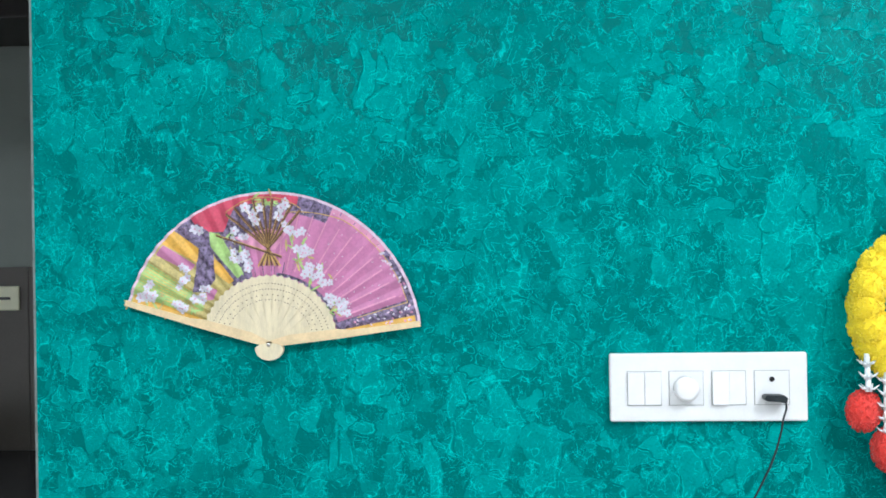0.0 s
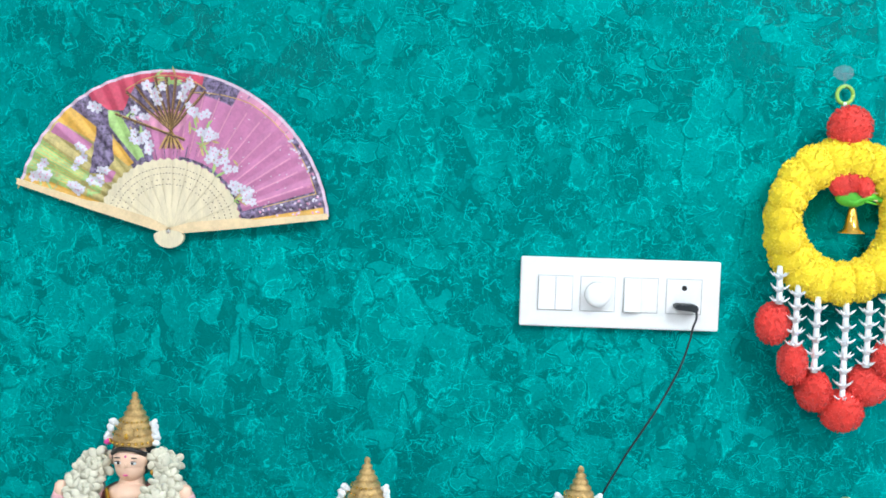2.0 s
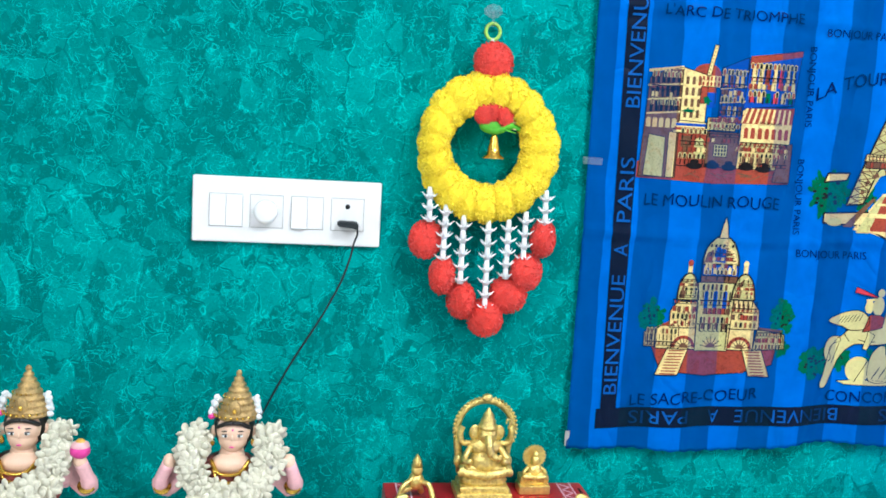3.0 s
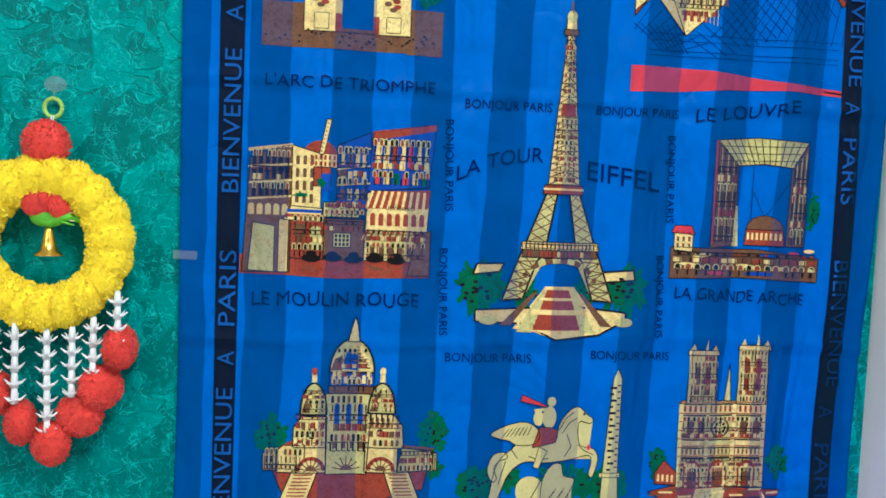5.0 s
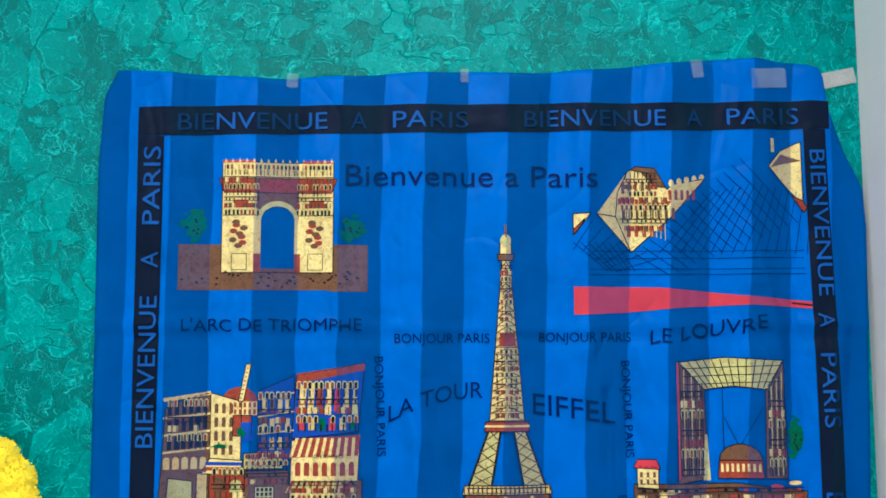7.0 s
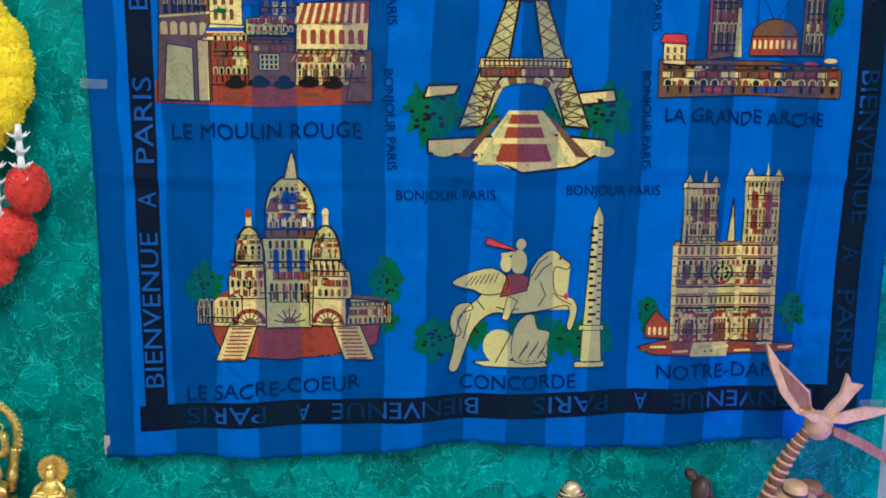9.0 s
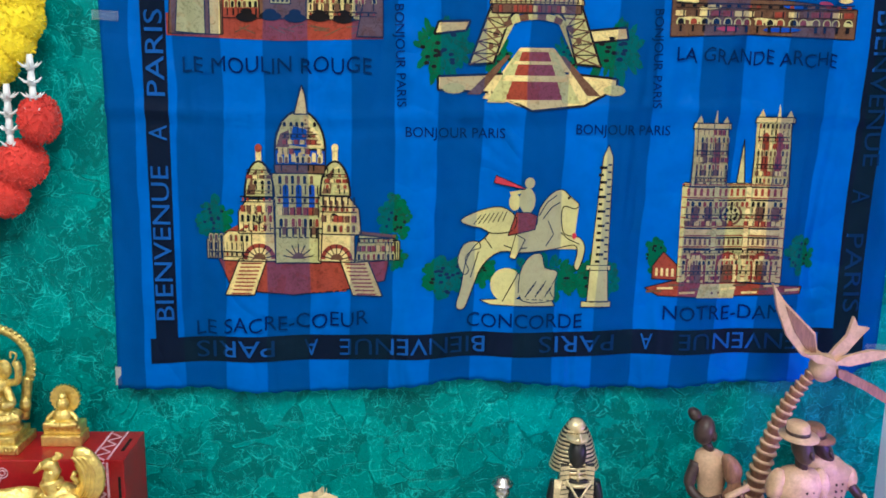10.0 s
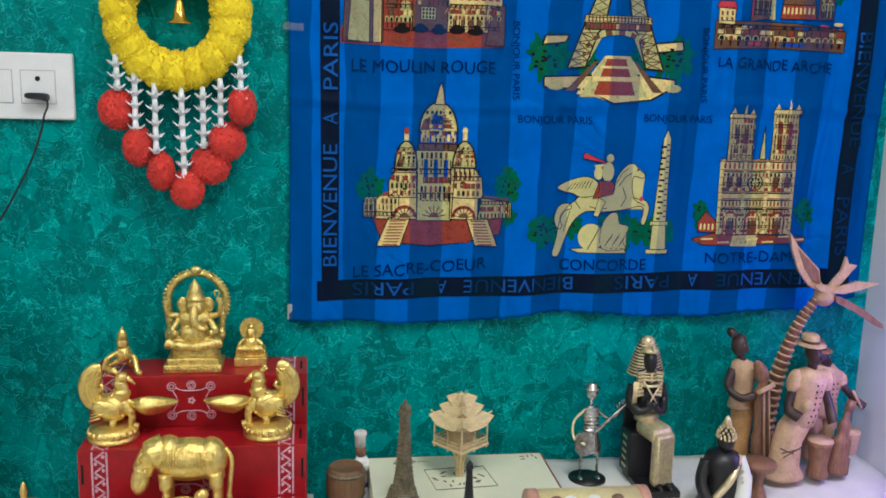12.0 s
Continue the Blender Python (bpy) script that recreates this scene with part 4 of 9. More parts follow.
# iron tower
p = Print(1.082, 1.348, 1.282, 1.740)
C = 0.53
p.leaves(0.12, 0.15, 0.13, 0.075, 34), p.leaves(0.88, 0.15, 0.14, 0.07, 34), p.leaves(0.36, 0.14, 0.08, 0.05, 14), p.leaves(0.68, 0.14, 0.08, 0.05, 14)
p.shape([(0.08, 0.19), (0.22, 0.20), (0.24, 0.225), (0.10, 0.222)], CREAM, 1), p.shape([(0.78, 0.175), (0.94, 0.185), (0.93, 0.215), (0.76, 0.205)], CREAM, 1)
p.shape([(0.10, 0.05), (0.36, 0.045), (0.52, 0.0), (0.76, 0.015), (0.90, 0.06), (0.90, 0.085), (0.62, 0.10), (0.10, 0.085)], CREAM, 1)
p.poly([(0.30, 0.03), (0.46, 0.16), (0.61, 0.16), (0.80, 0.03), (0.55, 0.012)], CREAM, 2)
p.poly([(0.40, 0.028), (0.47, 0.15), (0.585, 0.15), (0.66, 0.028)], BRICK, 3)
p.poly([(0.385, 0.075), (0.68, 0.075), (0.67, 0.09), (0.40, 0.09)], CREAM, 4)
p.poly([(0.43, 0.118), (0.63, 0.118), (0.62, 0.126), (0.44, 0.126)], CREAM, 4)
for sgn in (-1, 1):
    p.poly([(C + sgn * 0.13, 0.02), (C + sgn * 0.06, 0.15), (C + sgn * 0.085, 0.15), (C + sgn * 0.21, 0.02)], OLIVE, 3)
    p.poly([(C + sgn * 0.24, 0.04), (C + sgn * 0.11, 0.14), (C + sgn * 0.13, 0.14), (C + sgn * 0.30, 0.04)], BROWN, 3)
    p.oval(C + sgn * 0.36, 0.055, 0.05, 0.014, OLIVE, 3, 12)
    # lower leg, upper leg
    lower = [(C + sgn * 0.295, 0.115), (C + sgn * 0.20, 0.265), (C + sgn * 0.05, 0.275), (C + sgn * 0.12, 0.235), (C + sgn * 0.185, 0.12)]
    p.shape(lower, OLIVE, 4)
    upper = [(C + sgn * 0.18, 0.29), (C + sgn * 0.085, 0.44), (C + sgn * 0.030, 0.44), (C + sgn * 0.075, 0.29)]
    p.shape(upper, OLIVE, 4)
    for i in range(5):
        t0, t1 = i / 5, (i + 1) / 5
        lo = [(mix(C + sgn * 0.295, C + sgn * 0.20, t), mix(0.115, 0.262, t)) for t in (t0, t1)]
        li = [(mix(C + sgn * 0.185, C + sgn * 0.12, t), mix(0.12, 0.235, t)) for t in (t0, t1)]
        p.line(lo[0], li[1], 0.0035, BROWN, 6), p.line(li[0], lo[1], 0.0035, BROWN, 6), p.line(lo[0], li[0], 0.003, LINE, 6)
        up = [(mix(C + sgn * 0.18, C + sgn * 0.085, t), mix(0.29, 0.44, t)) for t in (t0, t1)]
        ui = [(mix(C + sgn * 0.075, C + sgn * 0.030, t), mix(0.29, 0.44, t)) for t in (t0, t1)]
        p.line(up[0], ui[1], 0.003, BROWN, 6), p.line(ui[0], up[1], 0.003, BROWN, 6)
bow = [(C + 0.19 * math.cos(t), 0.155 + 0.075 * math.sin(t)) for t in (math.pi * i / 16 for i in range(17))]
bow2 = [(C + 0.21 * math.cos(t), 0.155 + 0.092 * math.sin(t)) for t in (math.pi * i / 16 for i in range(17))]
for i in range(16):
    p.poly([bow[i], bow[i + 1], bow2[i + 1], bow2[i]], BROWN if i % 2 else OLIVE, 5)
p.shape([(C - 0.20, 0.245), (C + 0.20, 0.245), (C + 0.195, 0.268), (C - 0.195, 0.268)], BROWN, 6, 0.003)
p.shape([(C - 0.21, 0.268), (C + 0.21, 0.268), (C + 0.20, 0.292), (C - 0.20, 0.292)], CREAM, 6, 0.003)
for i in range(20):
    p.line((C - 0.20 + i * 0.021, 0.269), (C - 0.20 + i * 0.021, 0.291), 0.003, BROWN, 8)
p.shape([(C - 0.105, 0.435), (C + 0.105, 0.435), (C + 0.10, 0.462), (C - 0.10, 0.462)], BRICK, 6, 0.003)
p.line((C - 0.105, 0.45), (C + 0.105, 0.45), 0.006, CREAM, 8)
p.shape([(C - 0.082, 0.462), (C + 0.082, 0.462), (C + 0.018, 0.90), (C - 0.018, 0.90)], CREAM, 4, 0.003)
p.poly([(C + 0.02, 0.462), (C + 0.082, 0.462), (C + 0.018, 0.90), (C + 0.004, 0.90)], OLIVE, 5)
for i in range(22):
    b0, b1 = 0.465 + i * 0.0197, 0.465 + (i + 1) * 0.0197
    w0, w1 = mix(0.08, 0.018, i / 22), mix(0.08, 0.018, (i + 1) / 22)
    p.line((C - w0, b0), (C + w1 * 0.1, b1), 0.003, BROWN, 7), p.line((C + w0, b0), (C - w1 * 0.1, b1), 0.003, BROWN, 7)
    p.line((C - w0, b0), (C + w0, b0), 0.0025, BROWN, 7)
p.poly([(C - 0.035, 0.665), (C + 0.045, 0.665), (C + 0.04, 0.70), (C - 0.03, 0.70)], BRICK, 8)
p.line((C + 0.002, 0.47), (C - 0.002, 0.64), 0.006, CREAM, 8)
p.shape([(C - 0.035, 0.90), (C + 0.035, 0.90), (C + 0.04, 0.918), (C - 0.04, 0.918)], BROWN, 6, 0.003)
p.shape([(C - 0.028, 0.918), (C + 0.028, 0.918), (C + 0.026, 0.95), (C - 0.026, 0.95)], CREAM, 6, 0.003)
p.oval(C, 0.955, 0.026, 0.018, OLIVE, 7), p.rect(C - 0.005, C + 0.005, 0.965, 1.0, BROWN, 7)
p.drawn(C - 0.055, C + 0.055, 0.47, 0.66, 5, 12, 61, 8), p.drawn(C - 0.03, C + 0.03, 0.70, 0.89, 3, 12, 62, 8), p.drawn(C - 0.19, C + 0.19, 0.245, 0.29, 18, 2, 63, 9)
p.done("printed_iron_tower", scarf, "printed cream lattice iron tower over gardens")

# glass pyramid and palace
p = Print(1.310, 1.616, 1.626, 1.856)
p.poly([(0, 0.0), (0, 0.155), (0.37, 0.150), (0.75, 0.105), (1.0, 0.072), (1.0, 0.035), (0.75, 0.058), (0.45, 0.04), (0.2, 0.01)], RED, 0)
p.line((0.92, 0.065), (1.0, 0.052), 0.010, LINE, 2)
p.shape([(0.0, 0.56), (0.075, 0.565), (0.05, 0.52), (0.0, 0.45)], CREAM, 0)
p.shape([(0.0, 0.47), (0.05, 0.535), (0.035, 0.50), (0.0, 0.44)], BRICK, 2)
p.shape([(0.10, 0.56), (0.18, 0.545), (0.19, 0.68), (0.235, 0.80), (0.27, 0.83), (0.35, 0.82), (0.40, 0.70), (0.43, 0.73), (0.57, 0.765), (0.42, 0.55), (0.245, 0.345)], CREAM, 0)
p.poly([(0.19, 0.345 + 0.27), (0.40, 0.60), (0.42, 0.635), (0.19, 0.65)], BRICK, 1)
p.shape([(0.245, 0.81), (0.27, 0.83), (0.35, 0.82), (0.395, 0.71), (0.34, 0.72), (0.325, 0.79)], BROWN, 2)
p.windows(0.20, 0.34, 0.66, 0.76, 5, 1, BROWN, 2), p.windows(0.20, 0.44, 0.52, 0.61, 8, 1, BROWN, 2), p.windows(0.22, 0.35, 0.42, 0.51, 4, 1, BRICK, 2), p.windows(0.40, 0.53, 0.63, 0.71, 5, 1, BRICK, 2)
for i in range(12):
    p.line((0.19 + i * 0.018, 0.50 - 0.008 * i), (0.19 + i * 0.018, 0.66), 0.004, OLIVE, 3)
for i in range(5):
    p.oval(0.42 + i * 0.034, 0.735 + i * 0.009, 0.012, 0.022, CREAM, 1, 8)
p.shape([(0.84, 0.84), (0.90, 0.93), (0.985, 0.98), (0.985, 0.62), (0.93, 0.70)], CREAM, 0)
p.poly([(0.85, 0.83), (0.90, 0.91), (0.985, 0.87), (0.90, 0.85)], BROWN, 1)
p.shape([(0.94, 0.67), (0.985, 0.64), (1.0, 0.60), (0.985, 0.575)], BRICK, 2)
p.rect(0.855, 0.87, 0.92, 1.0, CREAM, 1)
p.shape([(0.245, 0.345), (0.10, 0.56), (0.18, 0.545)], CREAM, 0)
for i in range(15):
    t = i / 15
    a0, b0 = mix(0.26, 0.75, t), mix(0.34, 0.92, t)
    p.line((a0, b0), (mix(0.40, 1.0, t), mix(0.28, 0.60, t) - 0.06), 0.0035, NAVY, 1)
    p.line((0.36 + 0.045 * i, 0.34), (0.60 + 0.03 * i, mix(0.74, 0.62, abs(t - 0.4))), 0.0035, NAVY, 1)
for i in range(7):
    p.line((0.0 + 0.03 * i, 0.36 - 0.02 * i), (0.08 + 0.045 * i, 0.52 - 0.035 * i), 0.0035, NAVY, 1), p.line((0.0 + 0.03 * i, 0.40), (0.14 + 0.02 * i, 0.24), 0.0035, NAVY, 1)
for b in (0.22, 0.25, 0.31, 0.35):
    p.line((0.02 + b * 0.2, b), (0.98, b + 0.01), 0.003, NAVY, 1)
p.drawn(0.20, 0.40, 0.46, 0.66, 10, 5, 41, 5), p.drawn(0.22, 0.36, 0.66, 0.80, 8, 4, 42, 5)
p.done("printed_pyramid_palace", scarf, "printed cream palace behind a navy-lined pyramid, red band below")

# great cube arch
p = Print(1.382, 1.602, 1.371, 1.572)
p.shape([(0, 0.0), (0.45, 0.02), (1.0, 0.0), (1.0, 0.17), (0.6, 0.22), (0, 0.22)], BROWN)
p.shape([(0.02, 0.20), (0.14, 0.19), (0.14, 0.32), (0.02, 0.33)], CREAM, 1), p.shape([(0.0, 0.32), (0.15, 0.31), (0.13, 0.37), (0.02, 0.37)], RED, 2)
p.windows(0.025, 0.135, 0.21, 0.30, 3, 2, BROWN, 3, 0.4, False)
p.shape([(0.25, 0.22), (0.26, 0.97), (0.42, 0.80), (0.43, 0.25)], BROWN, 1)
p.shape([(0.76, 0.25), (0.77, 0.80), (0.88, 0.98), (0.89, 0.25)], BROWN, 1)
p.shape([(0.26, 0.97), (0.55, 1.0), (0.88, 0.98), (0.78, 0.80), (0.60, 0.82), (0.42, 0.80)], OLIVE, 2)
for i in range(13):
    t = i / 12
    p.line((mix(0.27, 0.87, t), 0.972 + 0.02 * math.sin(math.pi * t)), (mix(0.41, 0.79, t), 0.81), 0.006, LINE, 4)
for i in range(7):
    t = i / 7
    p.line((0.27 + 0.022 * i, 0.27), (0.275 + 0.022 * i, 0.94 - 0.11 * t), 0.005, OLIVE if i % 2 else LINE, 4)
    p.line((0.78 + 0.016 * i, 0.27), (0.785 + 0.016 * i, 0.80 + 0.15 * t), 0.006, OLIVE if i % 2 else LINE, 4)
for j in range(3):
    p.line((0.29, 0.93 - 0.05 * j), (0.86, 0.95 - 0.05 * j), 0.005, LINE, 5)
p.line((0.26, 0.25), (0.26, 0.97), 0.010, RED, 4)
p.line((0.53, 0.40), (0.53, 0.80), 0.005), p.line((0.62, 0.44), (0.76, 0.70), 0.004), p.line((0.62, 0.44), (0.54, 0.62), 0.004)
p.poly([(0.40, 0.24), (0.445, 0.24), (0.43, 0.52), (0.415, 0.52)], OLIVE, 3)
dome = [(0.62 + 0.12 * math.cos(t), 0.36 + 0.10 * math.sin(t)) for t in (math.pi * i / 12 for i in range(13))]
p.shape(dome, BROWN, 4)
p.shape([(0.49, 0.25), (0.75, 0.25), (0.74, 0.36), (0.50, 0.36)], BRICK, 4), p.windows(0.50, 0.74, 0.28, 0.35, 8, 1, CREAM, 6)
p.leaves(0.94, 0.50, 0.05, 0.17, 16, 1)
for i, (a, b, r) in enumerate(((0.14, 0.10, 0.08), (0.30, 0.05, 0.06), (0.38, 0.14, 0.05), (0.52, 0.10, 0.08), (0.60, 0.05, 0.10), (0.74, 0.09, 0.05), (0.82, 0.20, 0.04), (0.93, 0.22, 0.04), (0.20, 0.17, 0.06), (0.66, 0.18, 0.06))):
    p.oval(a, b, r, 0.014, (CREAM, RED, CREAM, CREAM, BLUE)[i % 5], 6 + 0.1 * i, 12, 0.12 * (i % 3 - 1))
p.drawn(0.02, 0.98, 0.03, 0.20, 16, 4, 51, 8), p.drawn(0.27, 0.41, 0.26, 0.80, 6, 9, 52, 6), p.drawn(0.78, 0.88, 0.26, 0.80, 4, 9, 53, 6)
p.done("printed_cube_arch", scarf, "printed brown square office arch with cars")

# domed basilica
p = Print(0.819, 1.078, 1.047, 1.308)
p.leaves(0.09, 0.39, 0.09, 0.10, 20), p.leaves(0.93, 0.40, 0.08, 0.12, 20), p.leaves(0.92, 0.22, 0.07, 0.07, 12)
p.shape([(0.10, 0.20), (0.90, 0.20), (0.88, 0.10), (0.66, 0.05), (0.45, 0.025), (0.16, 0.06)], BRICK, 0)
p.poly([(0.30, 0.19), (0.62, 0.19), (0.70, 0.05), (0.45, 0.03), (0.30, 0.05)], BRICK, 1)
for sgn, a in ((1, 0.0), (-1, 1.0)):
    q = lambda u, v: (a + sgn * u, v)
    st = [q(0.20, 0.20), q(0.33, 0.20), q(0.27, 0.03), q(0.13, 0.025)]
    p.shape(st if sgn > 0 else st[::-1], CREAM, 2)
    for i in range(9):
        p.line(q(0.15 + 0.006 * i + 0.012, 0.035 + 0.018 * i), q(0.265 + 0.0065 * i - 0.012, 0.037 + 0.018 * i), 0.007, BRICK, 4)
    p.shape([q(0.05, 0.20), q(0.13, 0.20), q(0.13, 0.30), q(0.05, 0.29)], CREAM if sgn > 0 else OLIVE, 1)
    for i in range(5):
        p.line(q(0.06 + 0.014 * i, 0.205), q(0.06 + 0.014 * i, 0.285), 0.005)
p.shape([(0.12, 0.19), (0.26, 0.19), (0.26, 0.33), (0.15, 0.33), (0.12, 0.30)], CREAM, 2), p.poly([(0.11, 0.31), (0.20, 0.36), (0.37, 0.36), (0.37, 0.33), (0.15, 0.33)], BRICK, 3)
p.shape([(0.74, 0.19), (0.93, 0.20), (0.93, 0.30), (0.76, 0.32)], OLIVE, 2), p.line((0.76, 0.33), (0.93, 0.31), 0.014, BROWN, 4)
p.shape([(0.20, 0.32), (0.37, 0.32), (0.37, 0.48), (0.24, 0.48), (0.20, 0.42)], CREAM, 3)
p.shape([(0.57, 0.32), (0.77, 0.32), (0.76, 0.44), (0.71, 0.50), (0.57, 0.50)], CREAM, 3)
p.shape([(0.37, 0.18), (0.58, 0.18), (0.60, 0.60), (0.36, 0.60)], OLIVE, 3)
p.shape([(0.22, 0.19), (0.37, 0.19), (0.37, 0.32), (0.22, 0.32)], CREAM, 3), p.shape([(0.57, 0.19), (0.74, 0.19), (0.74, 0.32), (0.57, 0.32)], CREAM, 3)
for a, m in ((0.295, BRICK), (0.475, OLIVE), (0.655, BRICK)):
    for k, (r, c) in enumerate(((0.075, m), (0.055, CREAM), (0.030, BROWN))):
        p.poly([(a + r * math.cos(t), 0.20 + r * math.sin(t)) for t in (math.pi * i / 10 for i in range(11))], c, 4 + k)
    for i in range(7):
        t = math.pi * (i + 0.5) / 7
        p.line((a + 0.03 * math.cos(t), 0.20 + 0.03 * math.sin(t)), (a + 0.072 * math.cos(t), 0.20 + 0.072 * math.sin(t)), 0.005, LINE, 7)
p.windows(0.39, 0.57, 0.30, 0.40, 4, 1, BROWN, 5), p.windows(0.39, 0.57, 0.42, 0.57, 3, 1, BLUE, 5, 0.45), p.windows(0.235, 0.36, 0.37, 0.46, 4, 1, BROWN, 5), p.windows(0.59, 0.70, 0.42, 0.49, 4, 1, BROWN, 5)
p.line((0.20, 0.345), (0.77, 0.345), 0.006), p.line((0.37, 0.41), (0.58, 0.41), 0.006), p.line((0.37, 0.30), (0.58, 0.30), 0.005)
for a, b in ((0.295, 0.385), (0.645, 0.40)):
    p.oval(a, b, 0.020, 0.020, LINE, 7, 12), p.oval(a, b, 0.010, 0.010, OLIVE, 8, 10)
for a, b, ra, rb in ((0.30, 0.49, 0.068, 0.165), (0.65, 0.50, 0.070, 0.16)):
    p.shape([(a + ra * math.cos(t), b + rb * math.sin(t)) for t in (math.pi * i / 12 for i in range(13))], OLIVE, 4, 0.010)
    p.poly([(a - ra * 0.9, b + 0.01), (a - ra * 0.3, b + 0.01), (a - ra * 0.1, b + rb * 0.8), (a - ra * 0.5, b + rb * 0.6)], BROWN, 6)
    for i in range(5):
        p.poly([(a - ra * 0.2, b + 0.02 + 0.026 * i), (a + ra * (0.85 - 0.14 * i), b + 0.02 + 0.026 * i), (a + ra * (0.8 - 0.14 * i), b + 0.035 + 0.026 * i)], CREAM, 6)
    p.rect(a - 0.013, a + 0.013, b + rb, b + rb + 0.05, CREAM, 4), p.oval(a, b + rb + 0.06, 0.016, 0.02, CREAM if a > 0.5 else BRICK, 5)
p.shape([(0.375, 0.60), (0.60, 0.60), (0.605, 0.64), (0.37, 0.64)], BROWN, 5)
p.shape([(0.375, 0.64), (0.605, 0.64), (0.605, 0.71), (0.375, 0.71)], BLUE, 4), p.windows(0.38, 0.60, 0.645, 0.705, 7, 1, CREAM, 6, 0.6)
p.shape([(0.49 + 0.115 * math.cos(t), 0.71 + 0.175 * math.sin(t)) for t in (math.pi * i / 14 for i in range(15))], OLIVE, 4, 0.010)
p.poly([(0.47, 0.72), (0.60, 0.72), (0.56, 0.82), (0.50, 0.88)], CREAM, 5), p.poly([(0.44, 0.73), (0.52, 0.72), (0.52, 0.80), (0.46, 0.82)], BLUE, 6), p.poly([(0.38, 0.72), (0.44, 0.72), (0.44, 0.80), (0.40, 0.78)], BROWN, 6)
for i in range(7):
    p.line((0.52 - 0.01 * i % 0.03, 0.735 + 0.018 * i), (0.585 - 0.012 * i, 0.735 + 0.018 * i), 0.007, BROWN, 7)
p.shape([(0.465, 0.87), (0.525, 0.87), (0.515, 0.95), (0.50, 1.0), (0.485, 0.95)], CREAM, 5)
p.drawn(0.21, 0.36, 0.33, 0.50, 6, 4, 1), p.drawn(0.58, 0.75, 0.33, 0.50, 6, 4, 2), p.drawn(0.38, 0.58, 0.30, 0.60, 7, 6, 3)
p.drawn(0.39, 0.59, 0.61, 0.72, 8, 3, 4), p.drawn(0.06, 0.25, 0.20, 0.32, 8, 3, 5), p.drawn(0.75, 0.93, 0.20, 0.31, 8, 3, 6)
p.drawn(0.24, 0.36, 0.50, 0.62, 4, 5, 7), p.drawn(0.60, 0.71, 0.51, 0.63, 4, 5, 8), p.drawn(0.41, 0.57, 0.73, 0.84, 6, 4, 9)
p.done("printed_domed_basilica", scarf, "printed cream domed basilica with red stairs")

# winged horse and obelisk
p = Print(1.099, 1.332, 1.036, 1.243)
p.leaves(0.11, 0.20, 0.14, 0.14, 34), p.leaves(0.90, 0.21, 0.12, 0.15, 34), p.leaves(0.62, 0.20, 0.20, 0.13, 30), p.leaves(0.30, 0.24, 0.10, 0.10, 12)
p.shape([(0.86, 0.27), (0.905, 0.93), (0.93, 1.0), (0.955, 0.93), (0.955, 0.27)], PALE, 3, 0.005)
for i in range(14):
    b = 0.30 + i * 0.043
    p.rect(0.885 + 0.003 * (i % 3), 0.91 + 0.018 * (i % 2), b, b + 0.016, LINE, 5), p.rect(0.93, 0.95, b + 0.02, b + 0.03, LINE, 5)
p.shape([(0.85, 0.06), (0.965, 0.06), (0.955, 0.27), (0.86, 0.27)], PALE, 4, 0.005), p.shape([(0.82, 0.03), (0.98, 0.03), (0.98, 0.065), (0.82, 0.065)], PALE, 5, 0.005), p.shape([(0.84, 0.255), (0.97, 0.255), (0.97, 0.285), (0.84, 0.285)], PALE, 5, 0.005)
p.shape([(0.28, 0.06), (0.34, 0.035), (0.68, 0.035), (0.66, 0.07), (0.45, 0.08)], PALE, 2, 0.005)
p.shape(rounded([(0.50, 0.07), (0.49, 0.24), (0.54, 0.34), (0.60, 0.35), (0.62, 0.27), (0.69, 0.24), (0.65, 0.13), (0.67, 0.07)]), PALE, 3, 0.005)
p.oval(0.42, 0.16, 0.085, 0.105, PALE, 4), p.line((0.40, 0.06), (0.48, 0.24), 0.006, LINE, 6)
for i in range(10):
    p.line((0.52 + 0.013 * i, 0.09 + 0.02 * (i % 4)), (0.535 + 0.013 * i, 0.13 + 0.02 * (i % 4)), 0.005, LINE, 6)
horse = [(0.30, 0.44), (0.38, 0.52), (0.55, 0.50), (0.58, 0.62), (0.64, 0.71), (0.70, 0.735), (0.745, 0.69), (0.79, 0.65), (0.77, 0.62), (0.71, 0.635), (0.70, 0.56), (0.72, 0.47), (0.80, 0.45), (0.83, 0.38), (0.80, 0.26), (0.775, 0.28), (0.79, 0.36), (0.77, 0.405), (0.66, 0.38), (0.50, 0.36), (0.38, 0.36), (0.29, 0.27), (0.24, 0.13), (0.20, 0.01), (0.155, 0.02), (0.18, 0.14), (0.20, 0.28), (0.24, 0.38)]
p.shape(rounded(horse), PALE, 5, 0.006)
for stroke in (((0.34, 0.38), (0.30, 0.44), (0.33, 0.49)), ((0.27, 0.36), (0.25, 0.28), (0.23, 0.20)), ((0.62, 0.40), (0.66, 0.47), (0.63, 0.55)), ((0.58, 0.58), (0.62, 0.66), (0.67, 0.70)), ((0.60, 0.56), (0.645, 0.63), (0.69, 0.66)), ((0.70, 0.48), (0.74, 0.44), (0.80, 0.41)), ((0.40, 0.40), (0.46, 0.38), (0.52, 0.39))):
    for q, r in zip(stroke, stroke[1:]):
        p.line(q, r, 0.006, LINE, 7)
p.oval(0.735, 0.685, 0.007, 0.009, LINE, 7, 8)
p.poly([(0.33, 0.44), (0.40, 0.51), (0.52, 0.48), (0.50, 0.38), (0.38, 0.38)], PALE, 6)
